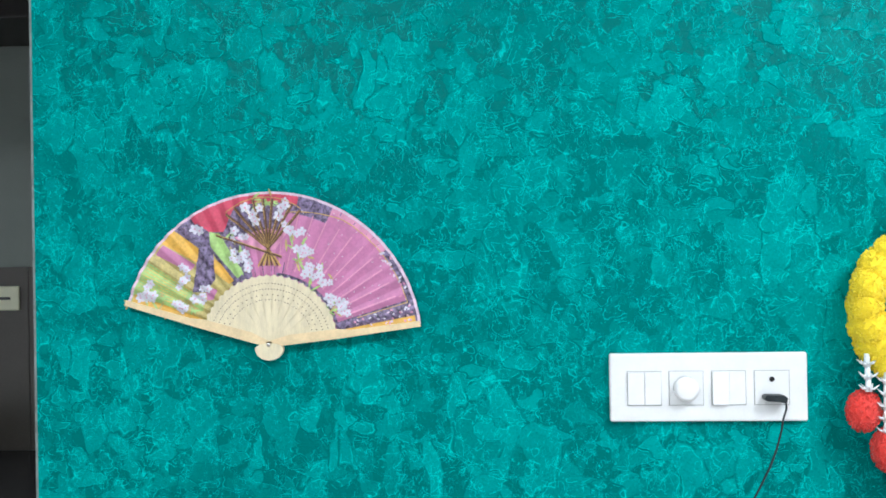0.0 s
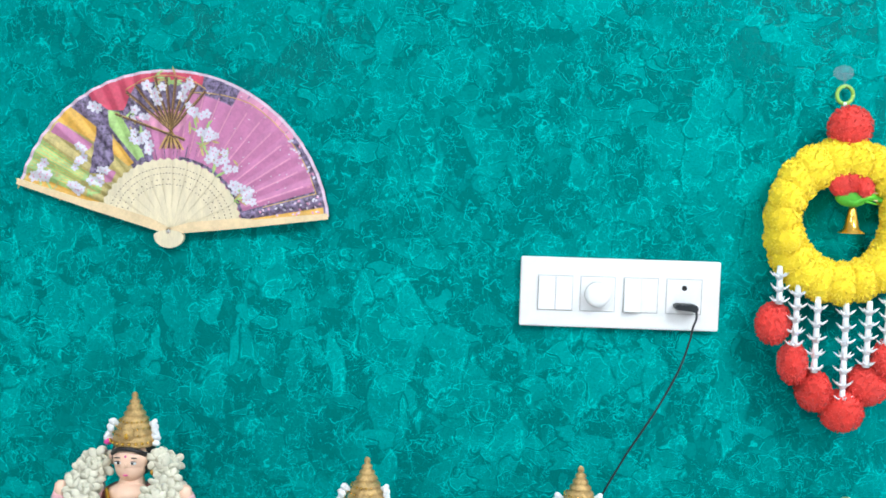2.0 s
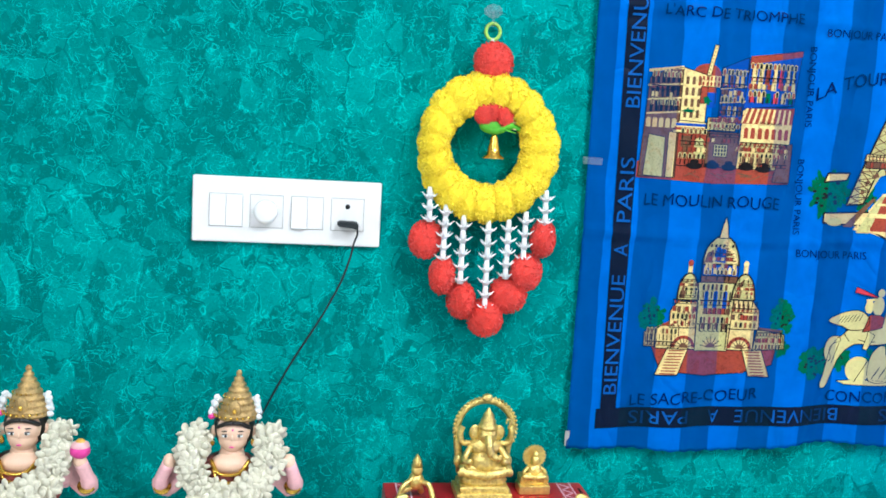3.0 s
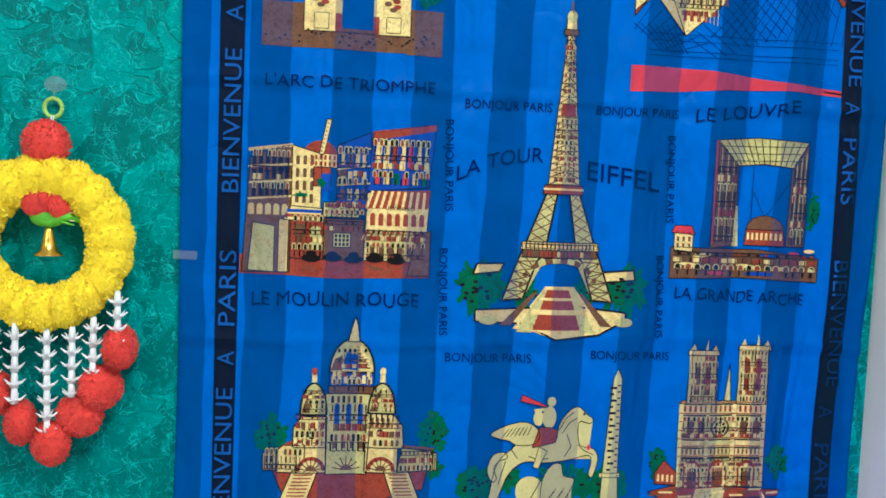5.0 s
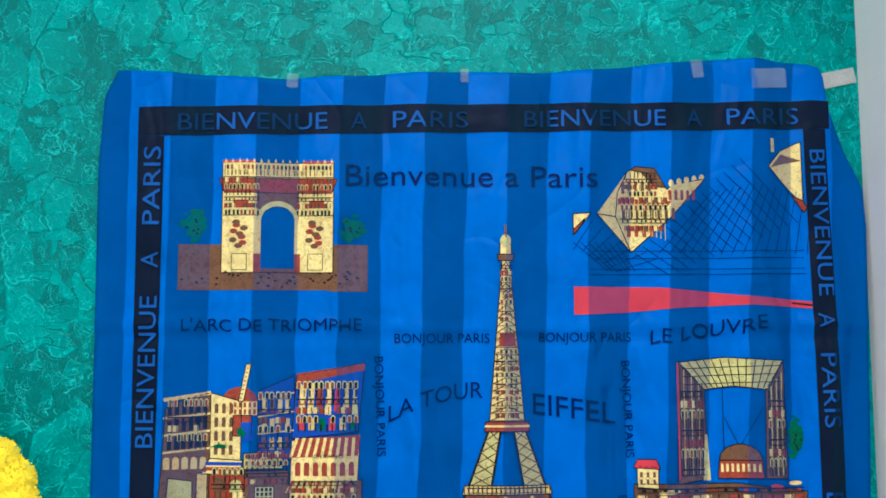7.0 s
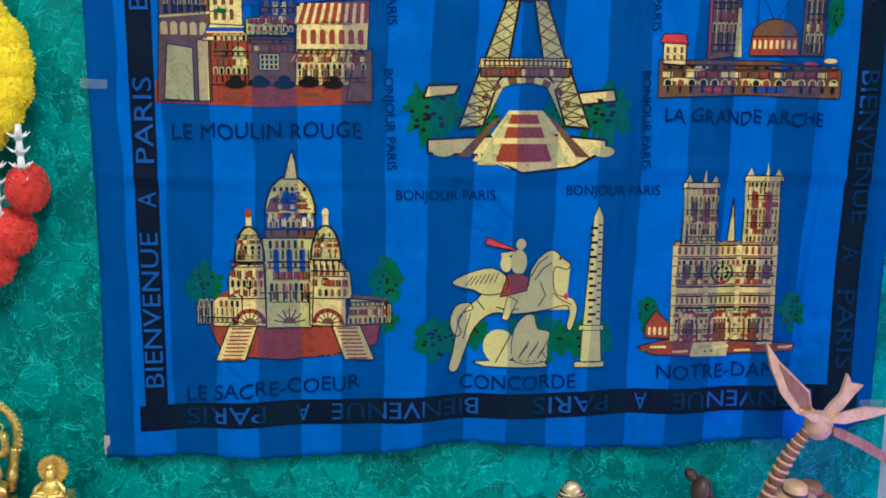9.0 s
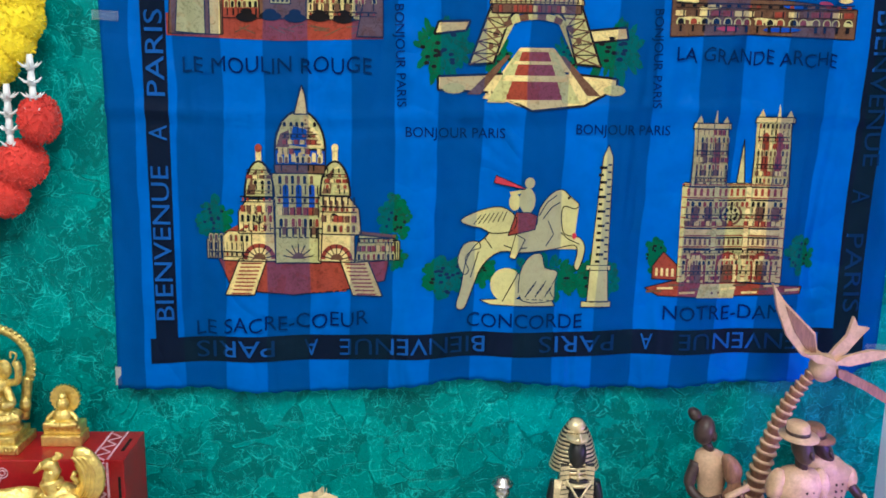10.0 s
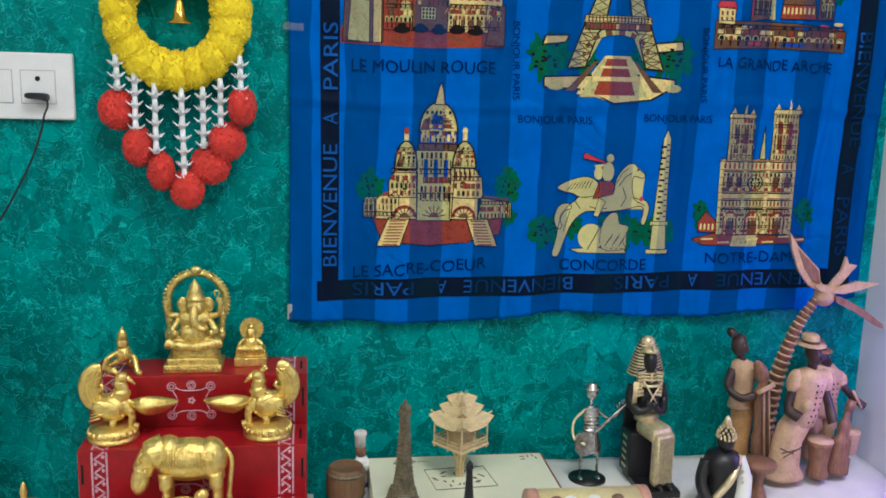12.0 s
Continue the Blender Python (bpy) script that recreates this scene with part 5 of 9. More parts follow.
p.shape(rounded([(0.26, 0.42), (0.19, 0.40), (0.16, 0.30), (0.19, 0.22), (0.22, 0.24), (0.20, 0.31), (0.23, 0.36), (0.28, 0.38)]), PALE, 5, 0.006)
p.shape(rounded([(0.17, 0.545), (0.26, 0.60), (0.38, 0.63), (0.46, 0.57), (0.44, 0.49), (0.34, 0.47), (0.28, 0.50), (0.23, 0.51)]), PALE, 7, 0.006)
for i in range(7):
    p.line((0.24 + 0.025 * i, 0.52 + 0.004 * i), (0.28 + 0.022 * i, 0.58 + 0.004 * i), 0.005, LINE, 9)
p.shape([(0.42, 0.46), (0.56, 0.50), (0.57, 0.58), (0.53, 0.60), (0.46, 0.60)], BRICK, 8, 0.006)
p.oval(0.515, 0.67, 0.042, 0.075, PALE, 8), p.oval(0.525, 0.775, 0.026, 0.032, PALE, 9), p.oval(0.45, 0.66, 0.03, 0.05, PALE, 8), p.poly([(0.43, 0.695), (0.50, 0.72), (0.50, 0.735), (0.42, 0.72)], PALE, 9)
p.shape([(0.34, 0.77), (0.50, 0.735), (0.50, 0.745), (0.35, 0.815)], RED, 9, 0.005)
p.shape([(0.43, 0.33), (0.46, 0.32), (0.51, 0.44), (0.46, 0.47)], PALE, 9, 0.005)
p.oval(0.77, 0.46, 0.012, 0.02, RED, 9, 8)
p.done("printed_horse_and_obelisk", scarf, "printed pale winged horse statue beside an obelisk")

# twin-towered cathedral
p = Print(1.366, 1.577, 1.054, 1.287)
p.leaves(0.07, 0.22, 0.07, 0.11, 16), p.leaves(0.92, 0.24, 0.09, 0.11, 22)
p.shape([(0.02, 0.05), (0.20, 0.10), (0.95, 0.07), (0.94, 0.03), (0.50, 0.01), (0.10, 0.01)], BRICK, 0)
for i in range(14):
    a = 0.03 + i * 0.063
    p.line((a, 0.03 + 0.02 * (i % 3)), (a + 0.09, 0.035 + 0.02 * (i % 3)), 0.012, CREAM if i % 2 else BROWN, 2)
p.poly([(0.32, 0.005), (0.55, 0.0), (0.56, 0.08), (0.34, 0.08)], OLIVE, 2)
p.shape([(0.06, 0.10), (0.20, 0.10), (0.20, 0.18), (0.12, 0.25), (0.06, 0.17)], BRICK, 1), p.windows(0.07, 0.19, 0.11, 0.17, 4, 1, CREAM, 3)
p.shape([(0.20, 0.09), (0.82, 0.09), (0.81, 0.62), (0.21, 0.62)], CREAM, 1)
p.rect(0.36, 0.62, 0.10, 0.62, OLIVE, 2)
for a0, a1, b1 in ((0.245, 0.455, 0.93), (0.605, 0.82, 0.965)):
    p.shape([(a0, 0.60), (a1, 0.60), (a1 - 0.012, b1), (a0 + 0.012, b1)], CREAM, 2)
    w = a1 - a0
    for i in (0.30, 0.66):
        p.arch(a0 + w * (i - 0.09), a0 + w * (i + 0.09), 0.66, b1 - 0.08, BRICK if a0 > 0.5 else BROWN, 4)
    for i in (0.06, 0.48, 0.90):
        p.line((a0 + w * i, 0.61), (a0 + w * i, b1), 0.010, OLIVE, 4), p.line((a0 + w * i + 0.012, 0.61), (a0 + w * i + 0.012, b1), 0.004, LINE, 5)
    p.shape([(a0 - 0.005, b1 - 0.03), (a1 + 0.005, b1 - 0.03), (a1, b1), (a0, b1)], CREAM, 5)
    p.poly([(a0 + 0.01, b1), (a0 + 0.05, b1), (a0 + 0.03, b1 + 0.04)], CREAM, 4), p.poly([(a1 - 0.05, b1), (a1 - 0.01, b1), (a1 - 0.03, b1 + 0.035)], CREAM, 4), p.poly([(a1 - 0.10, b1), (a1 - 0.08, b1), (a1 - 0.09, b1 + 0.07)], CREAM, 4)
p.shape([(0.515, 0.62), (0.565, 0.62), (0.545, 0.85)], OLIVE, 2)
for b in (0.60, 0.53, 0.38, 0.33, 0.27):
    p.line((0.20, b), (0.82, b), 0.009), p.line((0.20, b + 0.012), (0.82, b + 0.012), 0.006, BRICK, 4)
p.windows(0.22, 0.80, 0.545, 0.60, 16, 1, BRICK, 4, 0.45), p.windows(0.22, 0.80, 0.285, 0.33, 20, 1, BROWN, 4, 0.5)
p.windows(0.24, 0.40, 0.395, 0.52, 2, 1, BROWN, 4, 0.55), p.windows(0.62, 0.80, 0.395, 0.52, 2, 1, BROWN, 4, 0.55)
p.oval(0.495, 0.455, 0.070, 0.062, BROWN, 5, 20), p.oval(0.495, 0.455, 0.055, 0.048, OLIVE, 6, 20)
for i in range(8):
    t = math.pi * i / 4
    p.oval(0.495 + 0.036 * math.cos(t), 0.455 + 0.032 * math.sin(t), 0.011, 0.011, LINE, 7, 8)
for a, r in ((0.305, 0.060), (0.495, 0.072), (0.70, 0.060)):
    for k, (f, c) in enumerate(((1.0, BRICK), (0.8, CREAM), (0.55, BROWN))):
        p.arch(a - r * f, a + r * f, 0.09, 0.09 + 0.165 * (0.4 + 0.6 * f), c, 4 + k)
for a in (0.215, 0.40, 0.595, 0.80):
    p.rect(a - 0.014, a + 0.014, 0.09, 0.60, OLIVE if a < 0.5 else CREAM, 5)
    for i in range(9):
        p.line((a - 0.014, 0.12 + 0.053 * i), (a + 0.014, 0.12 + 0.053 * i), 0.006, BRICK, 7)
p.drawn(0.22, 0.80, 0.10, 0.27, 20, 6, 11), p.drawn(0.22, 0.80, 0.39, 0.53, 18, 4, 12), p.drawn(0.26, 0.45, 0.62, 0.90, 8, 8, 13), p.drawn(0.62, 0.80, 0.62, 0.94, 8, 9, 14)
p.done("printed_twin_tower_cathedral", scarf, "printed cream twin-towered cathedral with rose window")


def tape(x, z, w, h, turn, mat, label, y=None):
    t = thing("tape_strip", (x, WALL_Y, z), label, "tape", "tape strips")
    s = Shape()
    y = y if y is not None else scarf_y(x, z) - 0.0022
    s.box((x, y, z), (w, 0.0008, h), turn=(0, turn, 0))
    part("strip", s.bm, mat, t)


tape(0.726, 1.383, 0.030, 0.011, 2, "clear_tape", "small clear tape strip on the scarf's side hem")
tape(0.719, 0.950, 0.007, 0.024, 0, "grey_tape", "small dull tape strip at the scarf's lower corner", WALL_Y - 0.0155)
tape(0.952, 1.924, 0.014, 0.018, 0, "clear_tape", "small clear tape strip on the scarf's top hem")
tape(1.172, 1.934, 0.010, 0.018, 0, "clear_tape", "small clear tape strip on the scarf's top hem")
tape(1.478, 1.948, 0.015, 0.024, -8, "clear_tape", "small clear tape strip on the scarf's top hem")
tape(1.572, 1.936, 0.046, 0.026, -2, "clear_tape", "wide clear tape strip on the scarf's top corner")
tape(1.671, 0.985, 0.030, 0.022, 0, "clear_tape", "clear tape strip at the scarf's lower corner")
tape(1.673, 1.941, 0.046, 0.021, -12, "grey_tape", "crooked grey tape strip on the teal wall", WALL_Y - 0.0012)


# ---- on the wall: hand fan ----
FX, FZ, FR = -0.339, 1.353, 0.2185
PLEATS, A0, A1 = 25, 7.0, 163.6


def fan_y(x, z):
    """Depth of the pleated fan leaf, folded along rays from the pivot."""
    a = math.degrees(math.atan2(z - FZ, x - FX))
    r = math.hypot(x - FX, z - FZ)
    u = (a - A0) / (A1 - A0) * PLEATS
    tri = abs((u % 1.0) - 0.5) * 2
    return WALL_Y - 0.006 - 0.0045 * tri * r / FR - 0.004 * math.sin(math.pi * max(0, min(1, (a - A0) / (A1 - A0))))


fan = thing("hand_fan", (FX, WALL_Y, FZ), "open folding hand fan with floral leaf and pale bamboo sticks", "hand fan")
bm = bmesh.new()
rings = []
for j in range(9):
    r = mix(0.090, FR, j / 8)
    ring = []
    for i in range(PLEATS * 4 + 1):
        a = radians(mix(A0, A1, i / (PLEATS * 4)))
        x, z = FX + r * math.cos(a), FZ + r * math.sin(a)
        ring.append(bm.verts.new((x, fan_y(x, z), z)))
    rings.append(ring)
for j in range(8):
    for i in range(PLEATS * 4):
        bm.faces.new((rings[j][i], rings[j + 1][i], rings[j + 1][i + 1], rings[j][i + 1]))
bmesh.ops.recalc_face_normals(bm, faces=bm.faces)
leaf = part("leaf", bm, "f_rose", fan, "pleated fabric leaf")
t = leaf.modifiers.new("thickness", "SOLIDIFY")
t.thickness, t.offset = 0.0005, 0

FANCOL = ["f_pink", "f_rose", "f_purple", "f_red", "f_yellow", "f_green", "f_olive", "f_white", "f_gold", "f_brown", "f_edge"]
F_PINK, F_ROSE, F_PURPLE, F_RED, F_YELLOW, F_GREEN, F_OLIVE, F_WHITE, F_GOLD, F_BROWN, F_EDGE = range(11)


class Leaf(Print):
    """Printed shapes on the fan, given by angle in degrees and radius as a share of the leaf's."""

    def spot(self, a, r):
        return (FX + FR * r * math.cos(radians(a)), FZ + FR * r * math.sin(radians(a)))

    def sector(self, a0, a1, r0, r1, m, layer=0):
        n = max(2, int(abs(a1 - a0) / 1.6))
        for i in range(n):
            p0, p1 = mix(a0, a1, i / n), mix(a0, a1, (i + 1) / n)
            self.poly([self.spot(p0, r0), self.spot(p0, r1), self.spot(p1, r1), self.spot(p1, r0)], m, layer)

    def ray(self, pts, m, layer=0):
        self.poly([self.spot(a, r) for a, r in pts], m, layer)

    def stroke(self, p, q, w, m, layer=3):
        self.line(self.spot(*p), self.spot(*q), w, m, layer)

    def blossom(self, a, r, size, layer=6):
        x, z = self.spot(a, r)
        for i in range(5):
            t = i * 1.2566 + a
            self.oval(x + size * 0.62 * math.cos(t), z + size * 0.62 * math.sin(t), size * 0.52, size * 0.40, F_WHITE, layer + 0.1 * i, 8, t)
        self.oval(x, z, size * 0.22, size * 0.22, F_ROSE, layer + 1, 6)


def fan_zone(name, draw, label=""):
    p = Leaf(0, 1, 0, 1, fan_y, 0.0010)
    draw(p)
    p.done(name, fan, label, FANCOL, 0.0035)


def pink_zone(p):
    p.sector(7.6, 88, 0.45, 0.985, F_PURPLE, 0)
    p.sector(17, 64, 0.47, 0.945, F_PINK, 1)
    p.sector(64, 84, 0.47, 0.87, F_PINK, 1.1)
    p.sector(84, 104, 0.45, 0.70, F_PINK, 1)
    p.sector(38, 64, 0.915, 0.985, F_ROSE, 0.6)
    for i in range(40):
        a0, a1 = mix(16, 82, i / 40), mix(16, 82, (i + 1) / 40)
        p.stroke((a0, 0.945 - 0.075 * max(0, (a0 - 58) / 24)), (a1, 0.945 - 0.075 * max(0, (a1 - 58) / 24)), 0.0013, F_GOLD, 3)
    p.stroke((16, 0.60), (16, 0.945), 0.0012, F_GOLD, 3)
    for i in range(11):
        a = 20 + i * 6.26
        p.stroke((a, 0.50), (a, 0.885), 0.0022, F_ROSE, 2)
    p.sector(7.2, 10.5, 0.46, 0.97, F_YELLOW, 2)
    rnd = random.Random(4)
    for i in range(46):
        p.oval(*p.spot(rnd.uniform(14, 80), rnd.uniform(0.55, 0.97)), 0.0011, 0.0007, F_WHITE, 4, 6, rnd.uniform(0, 3))
    for i in range(30):
        p.oval(*p.spot(rnd.uniform(9, 15), rnd.uniform(0.55, 0.97)), 0.0022, 0.0014, (F_WHITE, F_ROSE, F_EDGE)[i % 3], 4, 7, rnd.uniform(0, 3))
    for i in range(16):
        p.oval(*p.spot(rnd.uniform(16, 40), rnd.uniform(0.91, 0.975)), 0.0026, 0.0016, (F_WHITE, F_ROSE, F_EDGE)[i % 3], 4, 7, rnd.uniform(0, 3))


def painted_fan_zone(p):
    p.sector(88, 122, 0.45, 0.985, F_PURPLE, 0)
    p.sector(77, 122, 0.93, 0.985, F_RED, 2)
    p.ray([(122, 0.98), (119, 0.985), (112, 0.985), (104, 0.93), (112, 0.80), (118, 0.84)], F_RED, 3)
    p.sector(70, 78, 0.90, 0.985, F_PURPLE, 3)
    p.ray([(98, 0.62), (108, 0.74), (90, 0.76), (80, 0.74), (86, 0.62)], F_ROSE, 2)
    for i in range(9):
        a = mix(76, 108, i / 8)
        rim = 0.955 - 0.055 * abs((i - 4) / 4) ** 2
        p.stroke((90, 0.63), (a, rim), 0.0042, F_BROWN, 6.0)
        p.stroke((90.3, 0.63), (a + 0.35, rim), 0.0006, F_GOLD, 6.6)
        p.stroke((90, 0.63), (mix(81, 98, i / 8), 0.515), 0.0024, F_BROWN if i % 2 else F_GOLD, 6.2)
    p.stroke((81, 0.575), (116, 0.80), 0.0030, F_BROWN, 7.2)
    p.stroke((81, 0.583), (116, 0.808), 0.0010, F_GOLD, 7.4)
    for i in range(14):
        u, v = i / 14 * 2 - 1, (i + 1) / 14 * 2 - 1
        p.stroke((mix(76, 108, i / 14), 0.965 - 0.055 * u * u), (mix(76, 108, (i + 1) / 14), 0.965 - 0.055 * v * v), 0.0012, F_GOLD, 7)
    p.oval(*p.spot(91, 0.93), 0.003, 0.006, F_GREEN, 5, 8)


def ribbon_zone(p):
    p.sector(122, 163, 0.45, 0.985, F_OLIVE, 0)
    p.sector(146, 160, 0.62, 0.985, F_GREEN, 1)
    p.ray([(122, 0.985), (130, 0.985), (126, 0.75), (119, 0.72)], F_PURPLE, 2)
    p.ray([(130, 0.985), (137, 0.985), (128, 0.62), (124, 0.48), (119, 0.48), (121, 0.62)], F_YELLOW, 3)
    p.ray([(137, 0.97), (142, 0.97), (138, 0.72), (133, 0.72)], F_PINK, 2)
    p.ray([(118, 0.84), (114, 0.80), (110, 0.50), (116, 0.48), (121, 0.75)], F_GREEN, 4)
    p.ray([(120, 0.80), (124, 0.82), (135, 0.62), (142, 0.58), (146, 0.62), (141, 0.55), (130, 0.56), (122, 0.70)], F_PURPLE, 5)
    p.ray([(138, 0.58), (146, 0.52), (142, 0.48), (134, 0.50)], F_PINK, 3)
    p.sector(159.5, 163.2, 0.47, 0.97, F_YELLOW, 2)
    for i in range(9):
        p.stroke((mix(146, 158, i / 9), 0.64), (mix(147, 159, i / 9), 0.97), 0.0008, F_YELLOW, 2)


def blossoms(p):
    rnd = random.Random(9)
    for a, r, n, sp in ((158, 0.90, 9, 0.06), (157, 0.66, 5, 0.05), (145, 0.55, 6, 0.05), (143, 0.72, 4, 0.045), (139, 0.78, 2, 0.03), (122, 0.90, 2, 0.02), (110, 0.62, 4, 0.035), (104, 0.56, 5, 0.045), (97, 0.84, 5, 0.06), (106, 0.74, 4, 0.05), (86, 0.90, 5, 0.05), (78, 0.76, 5, 0.05), (70, 0.68, 6, 0.05), (60, 0.56, 6, 0.045), (48, 0.56, 3, 0.035), (32, 0.50, 3, 0.035), (26, 0.54, 7, 0.05)):
        for i in range(n):
            t, q = rnd.uniform(0, 6.28), rnd.random() ** 0.5 * sp * 1.35
            p.blossom(a + math.degrees(q * math.cos(t) / r), r + q * math.sin(t), rnd.uniform(0.0046, 0.0074), 6 + 0.15 * i)
    for a, r in ((160, 0.93), (160, 0.78), (154, 0.60), (148, 0.52), (112, 0.70), (109, 0.58), (90, 0.93), (74, 0.70), (66, 0.60), (52, 0.54), (28, 0.49)):
        for i in range(9):
            p.oval(*p.spot(a + rnd.uniform(-6, 6), r + rnd.uniform(-0.07, 0.07)), rnd.uniform(0.005, 0.010), 0.0015, F_GREEN if i % 3 else F_OLIVE, 5 + 0.05 * i, 8, rnd.uniform(0, 3))


fan_zone("printed_pink_field", pink_zone, "orchid pink printed field")
fan_zone("printed_painted_fan", painted_fan_zone, "printed fan motif on purple with red rim")
fan_zone("printed_ribbons", ribbon_zone, "green, amber and purple printed ribbons")
fan_zone("printed_blossoms", blossoms, "white printed cherry blossoms")
p = Leaf(0, 1, 0, 1, fan_y, 0.0010)
p.sector(A0, A1, 0.982, 1.0, F_EDGE, 2)
p.done("leaf_edging", fan, "pale lilac leaf edging", FANCOL, 0.004)
for i in range(PLEATS):
    a = radians(mix(A0 + 3.2, A1 - 3.2, i / (PLEATS - 1)))
    c, s_ = math.cos(a), math.sin(a)
    out = [(0.0, -0.0030), (0.055, -0.0048), (0.090, -0.0066), (0.097, -0.0050), (0.100, 0.0), (0.097, 0.0050), (0.090, 0.0066), (0.055, 0.0048), (0.0, 0.0030)]
    sh = Shape()
    y = WALL_Y - 0.0125 - 0.00018 * i - 0.0016 * (i % 2)
    sh.slab([(FX + c * u - s_ * v, FZ + s_ * u + c * v) for u, v in out], y, y + 0.0008)
    for r in (0.064, 0.071, 0.079, 0.087):
        for v in ((-0.0022, 0.0022) if r != 0.071 else (0.0,)):
            x, z = FX + c * r - s_ * v, FZ + s_ * r + c * v
            sh.slab([(x + 0.0009 * math.cos(q), z + 0.0009 * math.sin(q)) for q in (k * 1.0472 for k in range(6))], y - 0.0001, y + 0.0001, 1)
    part("stick", sh.bm, ["bamboo", "f_brown"], fan)
for a, w in ((A0, 1), (A1, -1)):
    c, s_ = math.cos(radians(a)), math.sin(radians(a))
    sh = Shape()
    y = WALL_Y - 0.0190
    sh.slab([(FX + c * u - s_ * v * w, FZ + s_ * u + c * v * w) for u, v in ((-0.004, -0.004), (0.10, -0.0050), (FR * 1.0, -0.0035), (FR * 1.0, 0.0046), (0.12, 0.0052), (0.10, 0.009), (0.03, 0.010), (-0.004, 0.004))], y, y + 0.0014)
    part("guard_stick", sh.bm, "bamboo_guard", fan, "outer guard stick of orange-tinged bamboo")
sh = Shape()
sh.slab([(FX + 0.0005 + 0.0205 * math.cos(q), FZ - 0.006 + (0.0165 if math.sin(q) < 0 else 0.008) * math.sin(q)) for q in (2 * math.pi * k / 28 for k in range(28))], WALL_Y - 0.0206, WALL_Y - 0.0125)
head = part("head", sh.bm, "bamboo", fan, "rounded bamboo head")
sh = Shape()
sh.ball((FX, WALL_Y - 0.0212, FZ), (0.003, 0.0012, 0.003))
part("rivet", sh.bm, "steel", head, "small metal rivet")

# ---- on the wall: switch plate, plug and lead ----
PX0, PX1, PZ0, PZ1 = 0.1415, 0.4115, 1.2390, 1.3340
plate = thing("switch_plate", (0.2765, WALL_Y, 1.2865), "white plastic switch plate with rockers, dimmer and socket", "switch plate")
s = Shape()
s.box(((PX0 + PX1) / 2, WALL_Y - 0.005, (PZ0 + PZ1) / 2), (PX1 - PX0, 0.010, PZ1 - PZ0), bevel=0.0026)
part("cover", s.bm, "plastic", plate)
W, H = PX1 - PX0, PZ1 - PZ0


def module(u0, u1):
    return PX0 + W * u0, PX0 + W * u1, PZ0 + H * 0.245, PZ0 + H * 0.735


for u0, u1 in ((0.091, 0.261), (0.303, 0.474), (0.519, 0.688), (0.733, 0.906)):
    x0, x1, z0, z1 = module(u0, u1)
    s = Shape()
    for a0, a1, b0, b1 in ((x0 - 0.0007, x1 + 0.0007, z1, z1 + 0.0007), (x0 - 0.0007, x1 + 0.0007, z0 - 0.0007, z0), (x0 - 0.0007, x0, z0, z1), (x1, x1 + 0.0007, z0, z1)):
        s.block(a0, a1, WALL_Y - 0.0104, WALL_Y - 0.0098, b0, b1)
    part("module_gap", s.bm, "grey_tape", plate, "thin shadow gap round a module")
x0, x1, z0, z1 = module(0.091, 0.261)
for a, b in ((x0, (x0 + x1) / 2 - 0.0003), ((x0 + x1) / 2 + 0.0003, x1)):
    s = Shape()
    s.box(((a + b) / 2, WALL_Y - 0.0115, (z0 + z1) / 2), (b - a, 0.004, z1 - z0 - 0.0006), turn=(2.0, 0, 0), bevel=0.0008)
    part("rocker", s.bm, "plastic_key", plate)
x0, x1, z0, z1 = module(0.519, 0.688)
s = Shape()
s.box((x0 + (x1 - x0) * 0.25, WALL_Y - 0.0125, (z0 + z1) / 2), ((x1 - x0) / 2 - 0.0006, 0.005, z1 - z0 - 0.0006), turn=(-3.5, 0, 0), bevel=0.0008)
part("rocker", s.bm, "plastic_key", plate)
s = Shape()
s.box((x0 + (x1 - x0) * 0.75, WALL_Y - 0.0108, (z0 + z1) / 2), ((x1 - x0) / 2 - 0.0006, 0.002, z1 - z0 - 0.0006), bevel=0.0005)
part("blank_key", s.bm, "plastic", plate)
x0, x1, z0, z1 = module(0.303, 0.474)
s = Shape()
s.box(((x0 + x1) / 2, WALL_Y - 0.0107, (z0 + z1) / 2), (x1 - x0 - 0.0006, 0.0018, z1 - z0 - 0.0006), bevel=0.0005)
dimmer = part("dimmer_base", s.bm, "plastic", plate)
s = Shape()
s.lathe([(0.0172, 0.0), (0.0170, 0.009), (0.0162, 0.0125), (0.012, 0.0145), (0.0, 0.0150)], (0, 0, 0), n=40)
bmesh.ops.rotate(s.bm, verts=s.bm.verts, cent=(0, 0, 0), matrix=Matrix.Rotation(radians(90), 3, "X"))
bmesh.ops.translate(s.bm, verts=s.bm.verts, vec=((x0 + x1) / 2 - 0.001, WALL_Y - 0.0116, (z0 + z1) / 2))
part("dimmer_knob", s.bm, "plastic_key", dimmer)
x0, x1, z0, z1 = module(0.733, 0.906)
s = Shape()
s.box(((x0 + x1) / 2, WALL_Y - 0.0107, (z0 + z1) / 2), (x1 - x0 - 0.0006, 0.0018, z1 - z0 - 0.0006), bevel=0.0005)
socket = part("socket_face", s.bm, "plastic", plate)
s = Shape()
q = ((x0 + x1) / 2, z1 - 0.0115)
s.slab([(q[0] + 0.0037 * math.cos(t), q[1] + 0.0037 * math.sin(t)) for t in (k * 0.3927 for k in range(16))], WALL_Y - 0.01185, WALL_Y - 0.0114)
part("earth_hole", s.bm, "hole", socket)
plug = thing("plug", (q[0], WALL_Y - 0.012, 1.272), "small black two-pin plug with a thin black lead", "plug")
s = Shape()
